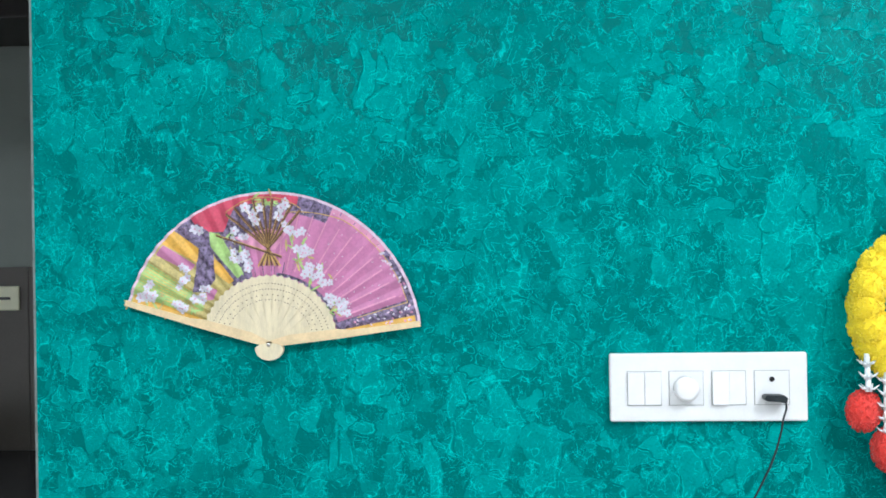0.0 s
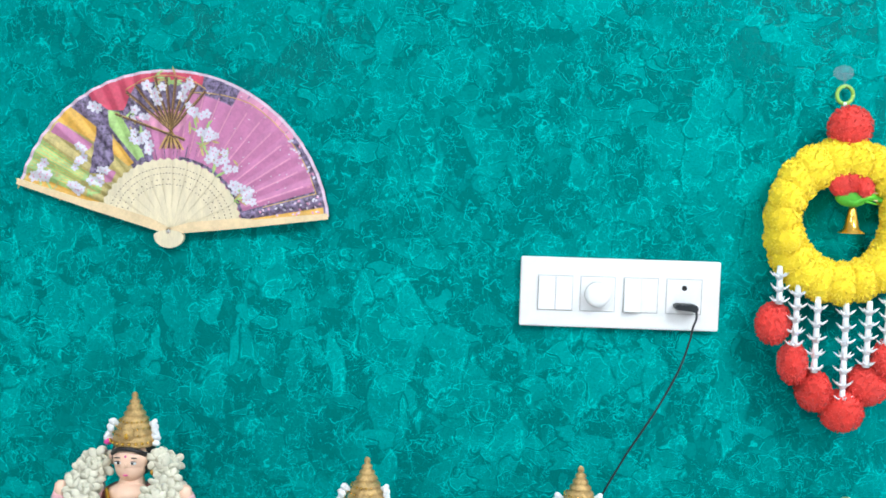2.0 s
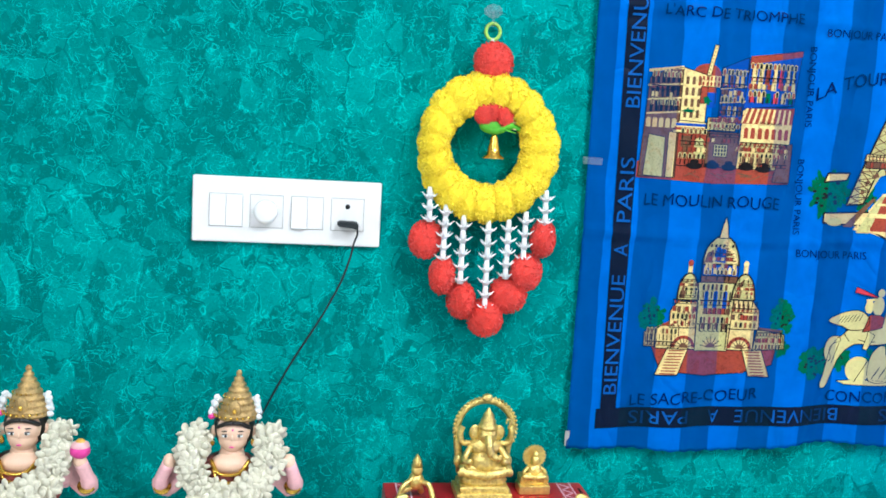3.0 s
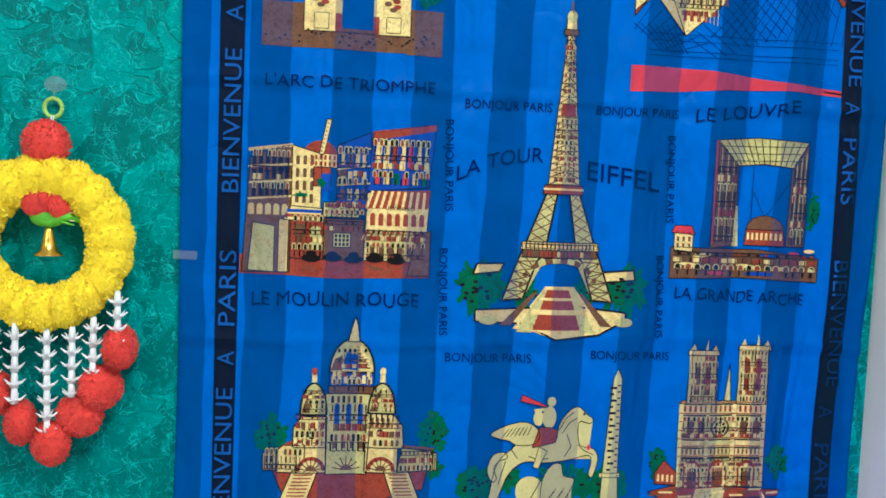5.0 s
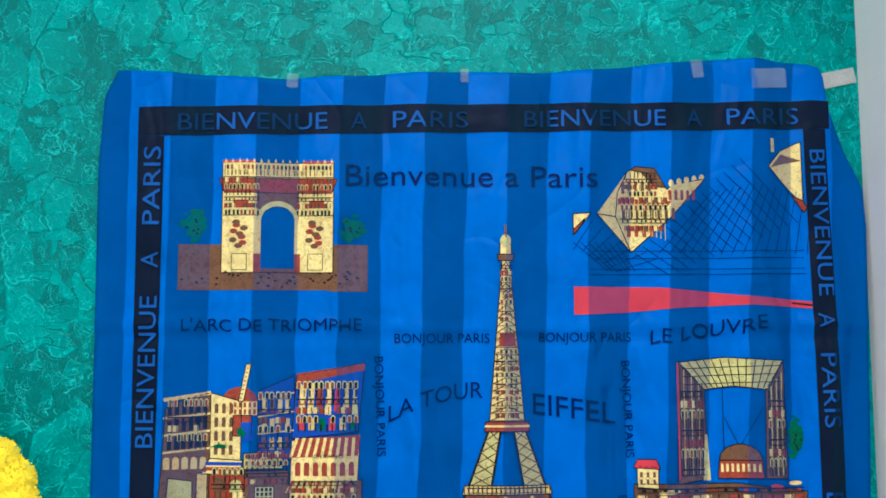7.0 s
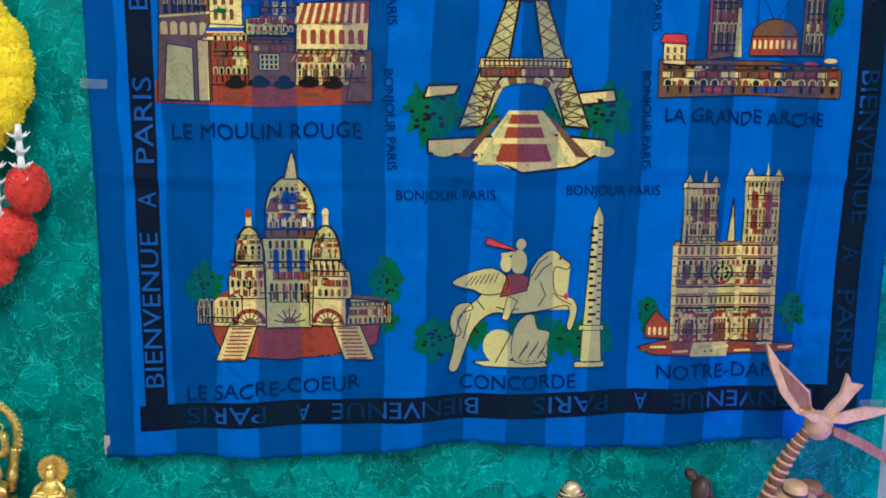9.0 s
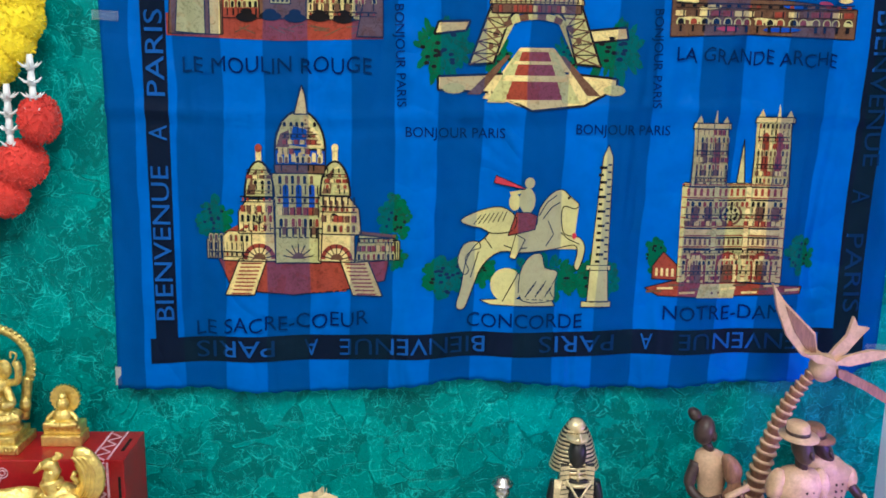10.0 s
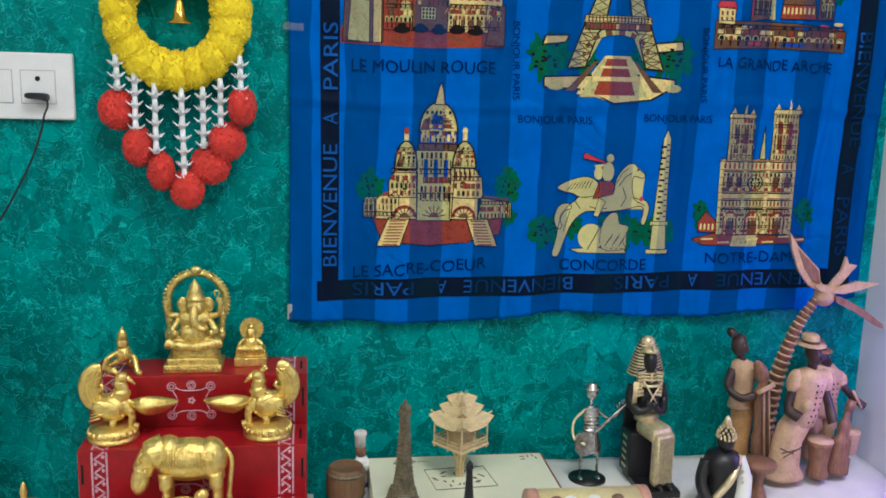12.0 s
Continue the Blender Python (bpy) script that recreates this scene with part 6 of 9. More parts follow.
s.slab([(q[0] - 0.0155, 1.2735), (q[0] - 0.0125, 1.2775), (q[0] + 0.010, 1.2772), (q[0] + 0.0155, 1.2755), (q[0] + 0.0165, 1.2700), (q[0] + 0.0135, 1.2655), (q[0] + 0.008, 1.2680), (q[0] - 0.0125, 1.2695)], WALL_Y - 0.030, WALL_Y - 0.0117)
bmesh.ops.bevel(s.bm, geom=list(s.bm.edges), offset=0.0012, segments=2, affect="EDGES")
part("body", s.bm, "black", plug)
s = Shape()
s.tube(bent([(q[0] + 0.0145, WALL_Y - 0.024, 1.268), (q[0] + 0.0150, WALL_Y - 0.024, 1.258), (0.3732, WALL_Y - 0.026, 1.2458), (0.3693, WALL_Y - 0.027, 1.227), (0.3585, WALL_Y - 0.029, 1.1936), (0.3426, WALL_Y - 0.03, 1.1596), (0.3229, WALL_Y - 0.03, 1.1232), (0.2897, WALL_Y - 0.028, 1.067), (0.2575, WALL_Y - 0.024, 1.0029), (0.225, WALL_Y - 0.014, 0.93), (0.20, WALL_Y - 0.016, 0.85), (0.19, WALL_Y - 0.016, 0.645)]), 0.0015, n=8)
part("lead", s.bm, "black", plug)


# ---- on the wall: hanging flower ring ----
def fluff(r, n, seed, squash=0.8, mat="yellow_fluff"):
    """Mesh data of a pom-pom: a core with many narrow yarn tufts."""
    rnd = random.Random(seed)
    bm = bmesh.new()
    bmesh.ops.create_icosphere(bm, subdivisions=2, radius=r * 0.955)
    for v in bm.verts:
        v.co *= rnd.uniform(0.985, 1.015)
    for i in range(n):
        k = (i + 0.5) / n
        ph, th = math.acos(1 - 2 * k), i * 2.39996
        d = Vector((math.cos(th) * math.sin(ph), math.sin(th) * math.sin(ph), math.cos(ph))) + Vector([rnd.uniform(-0.16, 0.16) for _ in range(3)])
        d.normalize()
        side = d.orthogonal().normalized()
        side = Matrix.Rotation(rnd.uniform(0, 6.28), 3, d) @ side
        tip = d * r * rnd.uniform(0.98, 1.06)
        w = r * rnd.uniform(0.030, 0.055)
        lift = d.cross(side) * w * 0.6
        a, b, e = bm.verts.new(d * r * 0.93 - side * w), bm.verts.new(d * r * 0.93 + side * w), bm.verts.new(tip + side * w * 0.7 + lift)
        g = bm.verts.new(tip - side * w * 0.7 - lift)
        bm.faces.new((a, b, e, g))
    for v in bm.verts:
        v.co.y *= squash
    me = bpy.data.meshes.new("fluff")
    bm.to_mesh(me)
    bm.free()
    me.materials.append(M[mat])
    return me


RX, RY, RZ = 0.560, 1.322, 1.3945
ring = thing("flower_hanging", (RX, WALL_Y, RZ), "hanging wall ornament of yellow pom-pom ring, white strings and red pom-poms", "wall ornament")
yellow = [fluff(0.0300, 900, k) for k in range(3)]
red = [fluff(0.0290, 800, 10 + k, 0.68, "red_fluff") for k in range(3)]


def pom(name, me, x, y, z, turn):
    ob = new(name, me)
    ob.parent = ring
    ob.location = Vector((x, y, z)) - Vector((RX, WALL_Y, RZ))
    ob.rotation_euler = (0, turn, turn * 0.3)
    return ob


for i in range(19):
    t = 2 * math.pi * i / 19 + 0.12
    pom("yellow_pompom", yellow[i % 3], RX + 0.0785 * math.cos(t), RY + 0.002 * (i % 2), RZ + 0.0815 * math.sin(t), i * 1.7)
for i, (x, z) in enumerate(((0.561, 1.517), (0.477, 1.257), (0.504, 1.205), (0.534, 1.169), (0.571, 1.143), (0.605, 1.179), (0.630, 1.214), (0.652, 1.265))):
    pom("red_pompom", red[i % 3], x, RY - 0.002 + 0.003 * (i % 2), z, i * 2.1)
for x0, z0, x1, z1 in ((0.478, 1.335, 0.480, 1.285), (0.503, 1.312, 0.502, 1.228), (0.530, 1.296, 0.530, 1.196), (0.567, 1.290, 0.569, 1.157), (0.597, 1.292, 0.597, 1.205), (0.622, 1.305, 0.622, 1.232), (0.650, 1.338, 0.652, 1.270)):
    s = Shape()
    n = max(3, round((z0 - z1) / 0.0185))
    for k in range(n):
        x, z = mix(x0, x1, k / n), mix(z0, z1, k / n)
        dz = (z0 - z1) / n
        s.tube([(x, RY - 0.010, z), (x, RY - 0.010, z - dz * 1.05)], [0.0034, 0.0050], n=8)
        for q in range(5):
            t = q * 1.2566 + k
            d = Vector((math.cos(t), math.sin(t), 0))
            o = Vector((x, RY - 0.010, z - dz * 0.85))
            s.tube([o, o + d * 0.0075 + Vector((0, 0, 0.0012)), o + d * 0.0132 + Vector((0, 0, 0.0062))], [0.0022, 0.0017, 0.0005], n=5)
    part("flower_string", s.bm, "white_petal", ring, "string of white foam tuberose buds")
s = Shape()
s.tube(bent([(0.562 + 0.0105 * math.cos(t), WALL_Y - 0.010, 1.562 + 0.0115 * math.sin(t)) for t in (2 * math.pi * k / 16 for k in range(17))], 2), 0.0026, n=8)
part("hanging_loop", s.bm, "lime", ring, "lime green plastic loop")
s = Shape()
s.tube([(0.5605, WALL_Y - 0.012, 1.552), (0.560, WALL_Y - 0.020, 1.530)], 0.0008, n=6)
s.tube([(0.563, WALL_Y - 0.012, 1.552), (0.563, WALL_Y - 0.020, 1.530)], 0.0008, n=6)
part("cord", s.bm, "white_petal", ring)
s = Shape()
s.ball((0.566, RY - 0.008, 1.427), (0.022, 0.008, 0.013), 0)
s.tube(bent([(0.552, RY - 0.008, 1.430), (0.566, RY - 0.010, 1.420), (0.585, RY - 0.010, 1.428), (0.604, RY - 0.008, 1.424)]), [0.006] * 20 + [0.004] * 5, 0, 8)
for k in range(5):
    s.tube([(0.575, RY - 0.012, 1.424 + 0.003 * k), (0.598, RY - 0.012, 1.418 + 0.005 * k)], [0.0026, 0.0008], 1 if k % 2 else 0, 6)
part("leaf_sprig", s.bm, ["green", "cream_paint"], ring, "green and yellow felt leaves")
for k, (dx, dz) in enumerate(((-0.014, 0.004), (0.003, 0.008), (0.016, 0.002))):
    ob = pom("red_flower", red[k], 0.567 + dx, RY - 0.010, 1.440 + dz, k)
    ob.scale = (0.62, 0.5, 0.62)
s = Shape()
s.lathe([(0.0, 0.036), (0.0035, 0.034), (0.0050, 0.030), (0.0075, 0.018), (0.0100, 0.006), (0.0165, 0.001), (0.0170, 0.0), (0.0, 0.003)], (0.5675, RY - 0.008, 1.380), n=24)
part("bell", s.bm, "gold_foil", ring, "small gold plastic bell")
hook = thing("adhesive_hook", (0.562, WALL_Y, 1.588), "clear plastic adhesive hook holding the flower ring", "hook")
s = Shape()
s.slab([(0.562 + 0.014 * math.cos(t), 1.592 + 0.010 * math.sin(t)) for t in (2 * math.pi * k / 20 for k in range(20))], WALL_Y - 0.0016, WALL_Y - 0.0002)
part("pad", s.bm, "clear_tape", hook)
s = Shape()
s.tube(bent([(0.562, WALL_Y - 0.002, 1.592), (0.562, WALL_Y - 0.006, 1.580), (0.562, WALL_Y - 0.010, 1.570), (0.562, WALL_Y - 0.016, 1.574)]), 0.0016, n=8)
part("hook_arm", s.bm, "clear_tape", hook)


# ---- tables ----
T1, T2 = 0.640, 0.685
PED_Z = T1


def cloth_table(name, x0, x1, y0, top, label, drop):
    t = thing(name, ((x0 + x1) / 2, (y0 + WALL_Y) / 2, FLOOR), label, "table")
    s = Shape()
    s.block(x0, x1, y0, WALL_Y - 0.008, top - 0.025, top - 0.003, bevel=0.003)
    part("tabletop", s.bm, "carve_mid", t)
    for x in (x0 + 0.03, x1 - 0.03):
        for y in (y0 + 0.03, WALL_Y - 0.045):
            s = Shape()
            s.box((x, y, (FLOOR + top - 0.025) / 2), (0.04, 0.04, top - 0.025 - FLOOR), bevel=0.002)
            part("leg", s.bm, "carve_mid", t)
    bm = bmesh.new()
    nx, ny = 60, 24
    rows = []
    for j in range(ny + 9):
        row = []
        for i in range(-4, nx + 5):
            u = max(0, min(1, i / nx))
            x, y, z = mix(x0 - 0.003, x1 + 0.003, u), mix(WALL_Y - 0.006, y0 - 0.003, min(1, j / ny)), top
            over = max(0, j - ny) / 8
            z -= drop * over
            y -= over * (0.006 + 0.010 * math.sin(x * 34))
            side = max(-i, i - nx, 0) / 4
            if side:
                z -= drop * side
                x += (0.004 + 0.012 * side + 0.006 * math.sin(y * 40) * side) * (-1 if i < 0 else 1) * (0 if i > nx and x1 > 1.6 else 1)
            z += (0.0008 * math.sin(x * 60 + y * 25) + 0.0010 * noise.noise(Vector((x * 14, y * 14, 1.0)))) * (1 - over)
            row.append(bm.verts.new((x, y, z)))
        rows.append(row)
    for a, b in zip(rows, rows[1:]):
        for i in range(len(a) - 1):
            bm.faces.new((a[i], b[i], b[i + 1], a[i + 1])).smooth = True
    bmesh.ops.recalc_face_normals(bm, faces=bm.faces)
    c = tagged(part("tablecloth", bm, "linen"), "white cotton tablecloth draped over the display table", "tablecloth", "tablecloths")
    m = c.modifiers.new("thickness", "SOLIDIFY")
    m.thickness, m.offset = 0.0012, 0


cloth_table("low_table", -0.67, 0.752, 0.86, T1, "low wooden display table under a white cloth", 0.20)
cloth_table("side_table", 0.790, 1.692, 0.90, T2, "wooden display table under a white cloth beside the wall", 0.22)


# ---- red stepped stand ----
stand = thing("stepped_stand", (0.590, 1.22, T1), "red lacquered three-step wooden stand with pale painted borders", "display stand")
SX0, SX1 = 0.434, 0.746
STEPS = ((1.258, 1.344, 0.876), (1.178, 1.258, 0.798), (1.095, 1.178, 0.720))
for y0, y1, top in STEPS:
    s = Shape()
    s.block(SX0, SX1, y0 + 0.0004, y1 - 0.0004, T1 + 0.0006, top, bevel=0.0015)
    part("step", s.bm, "red_box", stand)
    for x in (SX0 + 0.018, SX1 - 0.040):
        h = min(0.078, top - T1)
        s = Shape()
        for k in range(2):
            s.block(x + k * 0.0195, x + k * 0.0195 + 0.0026, y0 - 0.0006, y0 + 0.001, top - h + 0.004, top - 0.003)
        for k in range(7):
            z = top - 0.008 - k * 0.010
            s.box((x + 0.0108, y0, z), (0.017, 0.0012, 0.0024), turn=(0, 38 if k % 2 else -38, 0))
            s.ball((x + (0.006 if k % 2 else 0.016), y0, z - 0.002), (0.0024, 0.0007, 0.0030), seg=8)
        part("painted_front_border", s.bm, "box_line", stand, "pale pink painted zigzag border")
        s = Shape()
        for k in range(2):
            s.block(x + k * 0.0195, x + k * 0.0195 + 0.0026, y0 + 0.002, y1 - 0.002, top - 0.001, top + 0.0005)
        for k in range(7):
            s.box((x + 0.0108, y0 + 0.006 + k * 0.011, top), (0.017, 0.0024, 0.0010), turn=(0, 0, 38 if k % 2 else -38))
        part("painted_top_border", s.bm, "box_line", stand, "pale pink painted zigzag border")
    s = Shape()
    cx = 0.578
    zc = top - 0.038
    for dx, dz in ((-0.028, 0.022), (0, 0.024), (0.028, 0.022), (-0.028, -0.022), (0, -0.024), (0.028, -0.022)):
        for r in (0.0062, 0.0032):
            s.tube([(cx + dx + r * math.cos(t), y0 - 0.0002, zc + dz + r * math.sin(t)) for t in (2 * math.pi * k / 14 for k in range(15))], 0.0008, n=5)
    for pts in (((-0.022, 0.020), (-0.012, 0.016), (0.012, 0.016), (0.022, 0.020)), ((-0.022, -0.020), (-0.012, -0.016), (0.012, -0.016), (0.022, -0.020)), ((-0.026, 0.015), (-0.020, 0.0), (-0.026, -0.015)), ((0.026, 0.015), (0.020, 0.0), (0.026, -0.015))):
        s.tube(bent([(cx + a, y0 - 0.0002, zc + b) for a, b in pts]), 0.0010, n=5)
    for k in range(5):
        t = k * 1.2566
        s.ball((cx + 0.0035 * math.cos(t), y0, zc + 0.0035 * math.sin(t)), (0.0022, 0.0006, 0.0022), seg=8)
    part("painted_motif", s.bm, "box_line", stand, "pale pink painted scroll motif")
for y0, y1, top in STEPS:
    for at, size in (((SX1 - 0.006, y0, top - 0.035), (0.003, 0.0016, 0.028)), ((SX0 + 0.006, y0, top - 0.035), (0.003, 0.0016, 0.028)), ((SX1 - 0.009, (y0 + y1) / 2, top), (0.0035, 0.035, 0.0016))):
        s = Shape()
        s.box(at, size)
        part("slot", s.bm, "hole", stand, "dark joint slot")


# ---- statues and small things ----
def statue(name, shape, mats, at, label, category="statue", group=""):
    """One plain mesh with its origin at its foot."""
    base = thing_mesh(name, shape, mats, at)
    return tagged(base, label, category, group)


def thing_mesh(name, shape, mats, at):
    bmesh.ops.translate(shape.bm, verts=shape.bm.verts, vec=-Vector(at))
    ob = part(name, shape.bm, mats)
    ob.location = at
    return ob


def deity(x, y, top, hand, label, tilt):
    """A seated painted clay figure with a tall crown; hand: what the raised hands hold."""
    s = Shape()
    o = lambda a, b, c: (x + a + tilt * c, y + b, top + c)
    CROWN, SKIN, HAIR, PINK, MAG, SARI, WHITE, GOLD, AMBER = range(9)
    prof = [(0.0, 0.002), (0.0030, 0.0), (0.0040, -0.004), (0.0028, -0.007)]
    for i, (h, r) in enumerate(((-0.008, 0.0055), (-0.0155, 0.0085), (-0.023, 0.0120), (-0.031, 0.0155), (-0.039, 0.0190), (-0.047, 0.0222), (-0.055, 0.0250))):
        prof += [(r - 0.0014, h), (r + 0.0006, h - 0.0018), (r + 0.0012, h - 0.0036), (r - 0.0006, h - 0.0058)]
    s.lathe(prof + [(0.0262, -0.0625), (0.0250, -0.066), (0.0, -0.066)], o(0, 0, 0), CROWN, 28)
    s.ball(o(0, -0.0225, -0.048), (0.008, 0.004, 0.013), CROWN)
    s.ball(o(0, -0.0255, -0.050), (0.003, 0.003, 0.004), GOLD, 8)
    for h, r in ((-0.0345, 0.0168), (-0.0425, 0.0203), (-0.0505, 0.0233)):
        for k in range(18):
            t = 2 * math.pi * k / 18
            s.ball(o(r * math.cos(t), r * math.sin(t), h), 0.0013, GOLD, 6)
    for k in range(22):
        t = 2 * math.pi * k / 22
        s.ball(o(0.0268 * math.cos(t), 0.0268 * math.sin(t), -0.060), 0.0020, GOLD, 8)
    s.ball(o(0, 0.0045, -0.080), (0.0268, 0.0235, 0.033), HAIR)
    for k in (-1, 1):
        s.tube(bent([o(0, -0.0268, -0.0655), o(k * 0.010, -0.0245, -0.0675), o(k * 0.0200, -0.0130, -0.0760)], 5), 0.0030, HAIR, 8)
    s.ball(o(0, -0.004, -0.081), (0.0220, 0.0228, 0.0245), SKIN, 22)
    s.ball(o(0, -0.0050, -0.093), (0.0188, 0.0200, 0.0205), SKIN, 22)
    s.ball(o(0, -0.0262, -0.087), (0.0016, 0.0022, 0.0046), SKIN, 8)
    s.ball(o(0, -0.0240, -0.1005), (0.0036, 0.0016, 0.0010), MAG, 8)
    s.ball(o(0, -0.0265, -0.0755), (0.0014, 0.0010, 0.0018), MAG, 6)
    for k in (-1, 1):
        s.ball(o(k * 0.0088, -0.0252, -0.0842), (0.0050, 0.0014, 0.0022), WHITE, 10, (0, -k * 5, -k * 18))
        s.ball(o(k * 0.0086, -0.0264, -0.0842), (0.0018, 0.0009, 0.0019), HAIR, 8)
        s.ball(o(k * 0.0090, -0.0256, -0.0823), (0.0052, 0.0012, 0.0006), HAIR, 8, (0, -k * 5, -k * 18))
        s.ball(o(k * 0.0095, -0.0252, -0.0775), (0.0052, 0.0012, 0.0008), HAIR, 8, (0, -k * 6, -k * 18))
    for k in (-1, 1):
        s.ball(o(k * 0.0255, 0.0, -0.086), (0.004, 0.004, 0.009), SKIN, 8)
        s.ball(o(k * 0.026, -0.004, -0.100), (0.0035, 0.003, 0.006), GOLD, 8)
        # flower tufts beside the crown
        rnd = random.Random(k + 5)
        for i in range(16):
            h = -0.036 - 0.0016 * i
            s.ball(o(k * (0.0235 + 0.00035 * i) + rnd.uniform(-0.004, 0.004), -0.003 + rnd.uniform(-0.004, 0.003), h), (rnd.uniform(0.0028, 0.0046), 0.0024, rnd.uniform(0.0030, 0.0050)), WHITE, 7, (0, rnd.uniform(-50, 50), 0))
        s.ball(o(k * 0.0290, -0.005, -0.063), (0.0058, 0.005, 0.0042), MAG if k < 0 else WHITE, 8, (0, k * 20, 0))
        s.ball(o(k * 0.052, 0.0, -0.140), (0.022, 0.022, 0.028), PINK)
        s.tube(bent([o(k * 0.058, 0, -0.140), o(k * 0.086, -0.004, -0.165), o(k * 0.090, -0.020, -0.150), o(k * 0.080, -0.028, -0.122)], 5), [0.015] * 6 + [0.011] * 5 + [0.009] * 5, PINK)
        s.tube([o(k * 0.088, -0.016, -0.160), o(k * 0.087, -0.020, -0.156)], 0.0120, GOLD)
        s.ball(o(k * 0.079, -0.030, -0.118), (0.009, 0.008, 0.011), SKIN, 10)
        if hand == "lotus":
            s.ball(o(k * 0.079, -0.032, -0.104), (0.0135, 0.012, 0.011), MAG, 12)
            s.ball(o(k * 0.079, -0.032, -0.098), (0.0120, 0.011, 0.0080), PINK, 12)
            s.ball(o(k * 0.079, -0.032, -0.093), (0.0070, 0.007, 0.0050), AMBER, 10)
    s.tube([o(0, 0, -0.105), o(0, 0, -0.130)], [0.013, 0.020], SKIN)
    s.ball(o(0, 0.004, -0.165), (0.052, 0.034, 0.050), SARI, 18)
    s.ball(o(0, -0.010, -0.128), (0.026, 0.020, 0.014), SKIN)
    for k in range(2):
        s.tube(bent([o(-0.024, -0.020, -0.120), o(-0.012, -0.034, -0.134 - 0.010 * k), o(0.012, -0.034, -0.134 - 0.010 * k), o(0.024, -0.020, -0.120)], 5), 0.0024, GOLD, 6)
    for v in s.bm.verts:
        axis = x + tilt * (v.co.z - top)
        if abs(v.co.x - axis) < 0.04:
            v.co.x = axis + (v.co.x - axis) * 1.06
    s.lathe([(0.050, 0.24), (0.056, 0.18), (0.074, 0.12), (0.080, 0.06), (0.074, 0.022), (0.070, 0.020), (0.082, 0.0)], (x - tilt * 0.3, y + 0.005, T1 + 0.002), PINK, 28, 1.0, 0.75)
    ob = statue("deity_statue", s, ["crown", "skin", "hair", "pink", "magenta", "maroon", "white_petal", "gold_foil", "f_yellow"], (x, y, T1), label, "statue", "painted deity statues")
    # flower garland
    g = Shape()
    rnd = random.Random(int(x * 1000))
    line = bent([o(-0.046, 0.004, -0.086), o(-0.052, -0.024, -0.108), o(-0.044, -0.040, -0.136), o(-0.018, -0.046, -0.160), o(0.018, -0.046, -0.160), o(0.044, -0.040, -0.136), o(0.052, -0.024, -0.108), o(0.046, 0.004, -0.086)], 9)
    for q in line:
        for k in range(3):
            c = q + Vector((rnd.uniform(-0.013, 0.013), rnd.uniform(-0.013, 0.009), rnd.uniform(-0.012, 0.012)))
            r = rnd.uniform(0.0075, 0.0125)
            ph = rnd.uniform(0, 6.28)
            for m in range(5):
                t = ph + m * 1.2566
                g.ball(c + Vector((math.cos(t) * r * 0.72, -r * 0.35, math.sin(t) * r * 0.72)), (r * 0.66, r * 0.18, r * 0.48), 0, 8, (rnd.uniform(-40, 40), -math.degrees(t), rnd.uniform(-35, 35)))
            g.ball(c, r * 0.45, 0, 6)
    tagged(thing_mesh("flower_garland", g, "flower", tuple(o(0, -0.04, -0.19))), "garland of cream white flowers round a statue's neck", "garland", "flower garlands")


deity(-0.051, 1.245, 1.078, "lotus", "painted clay goddess with gold crown holding pink lotuses", 0.06)
deity(0.221, 1.250, 1.075, "open", "painted clay goddess with gold crown and raised open hand", 0.06)
deity(-0.352, 1.250, 1.150, "open", "taller painted clay deity with high gold crown", 0.03)

# brass deity under an arch
s = Shape()
gx, gy, gz = 0.580, 1.298, 0.876
s.box((gx - 0.001, gy, gz + 0.006), (0.084, 0.056, 0.012), 0, bevel=0.002)
s.box((gx - 0.001, gy, gz + 0.016), (0.074, 0.048, 0.010), 0, bevel=0.002)
s.lathe([(0.034, 0.0), (0.037, 0.005), (0.032, 0.012), (0.034, 0.016), (0.030, 0.020)], (gx, gy, gz + 0.020), 0, 28, 1, 0.6)
s.ball((gx, gy - 0.004, gz + 0.054), (0.024, 0.018, 0.020), 0, 18)
s.ball((gx, gy, gz + 0.076), (0.026, 0.015, 0.016), 0, 16)
s.ball((gx + 0.002, gy - 0.006, gz + 0.096), (0.0145, 0.0135, 0.015), 0, 16)
s.tube(bent([(gx + 0.002, gy - 0.018, gz + 0.098), (gx + 0.002, gy - 0.026, gz + 0.084), (gx + 0.006, gy - 0.027, gz + 0.072), (gx + 0.016, gy - 0.025, gz + 0.066), (gx + 0.021, gy - 0.024, gz + 0.070)]), [0.0062] * 16 + [0.0050] * 10 + [0.0038] * 7, 0, 10)
s.lathe([(0.0145, 0.0), (0.0150, 0.004), (0.0110, 0.009), (0.0115, 0.012), (0.0080, 0.018), (0.0085, 0.020), (0.0045, 0.026), (0.0, 0.033)], (gx + 0.002, gy - 0.004, gz + 0.105), 0, 20)
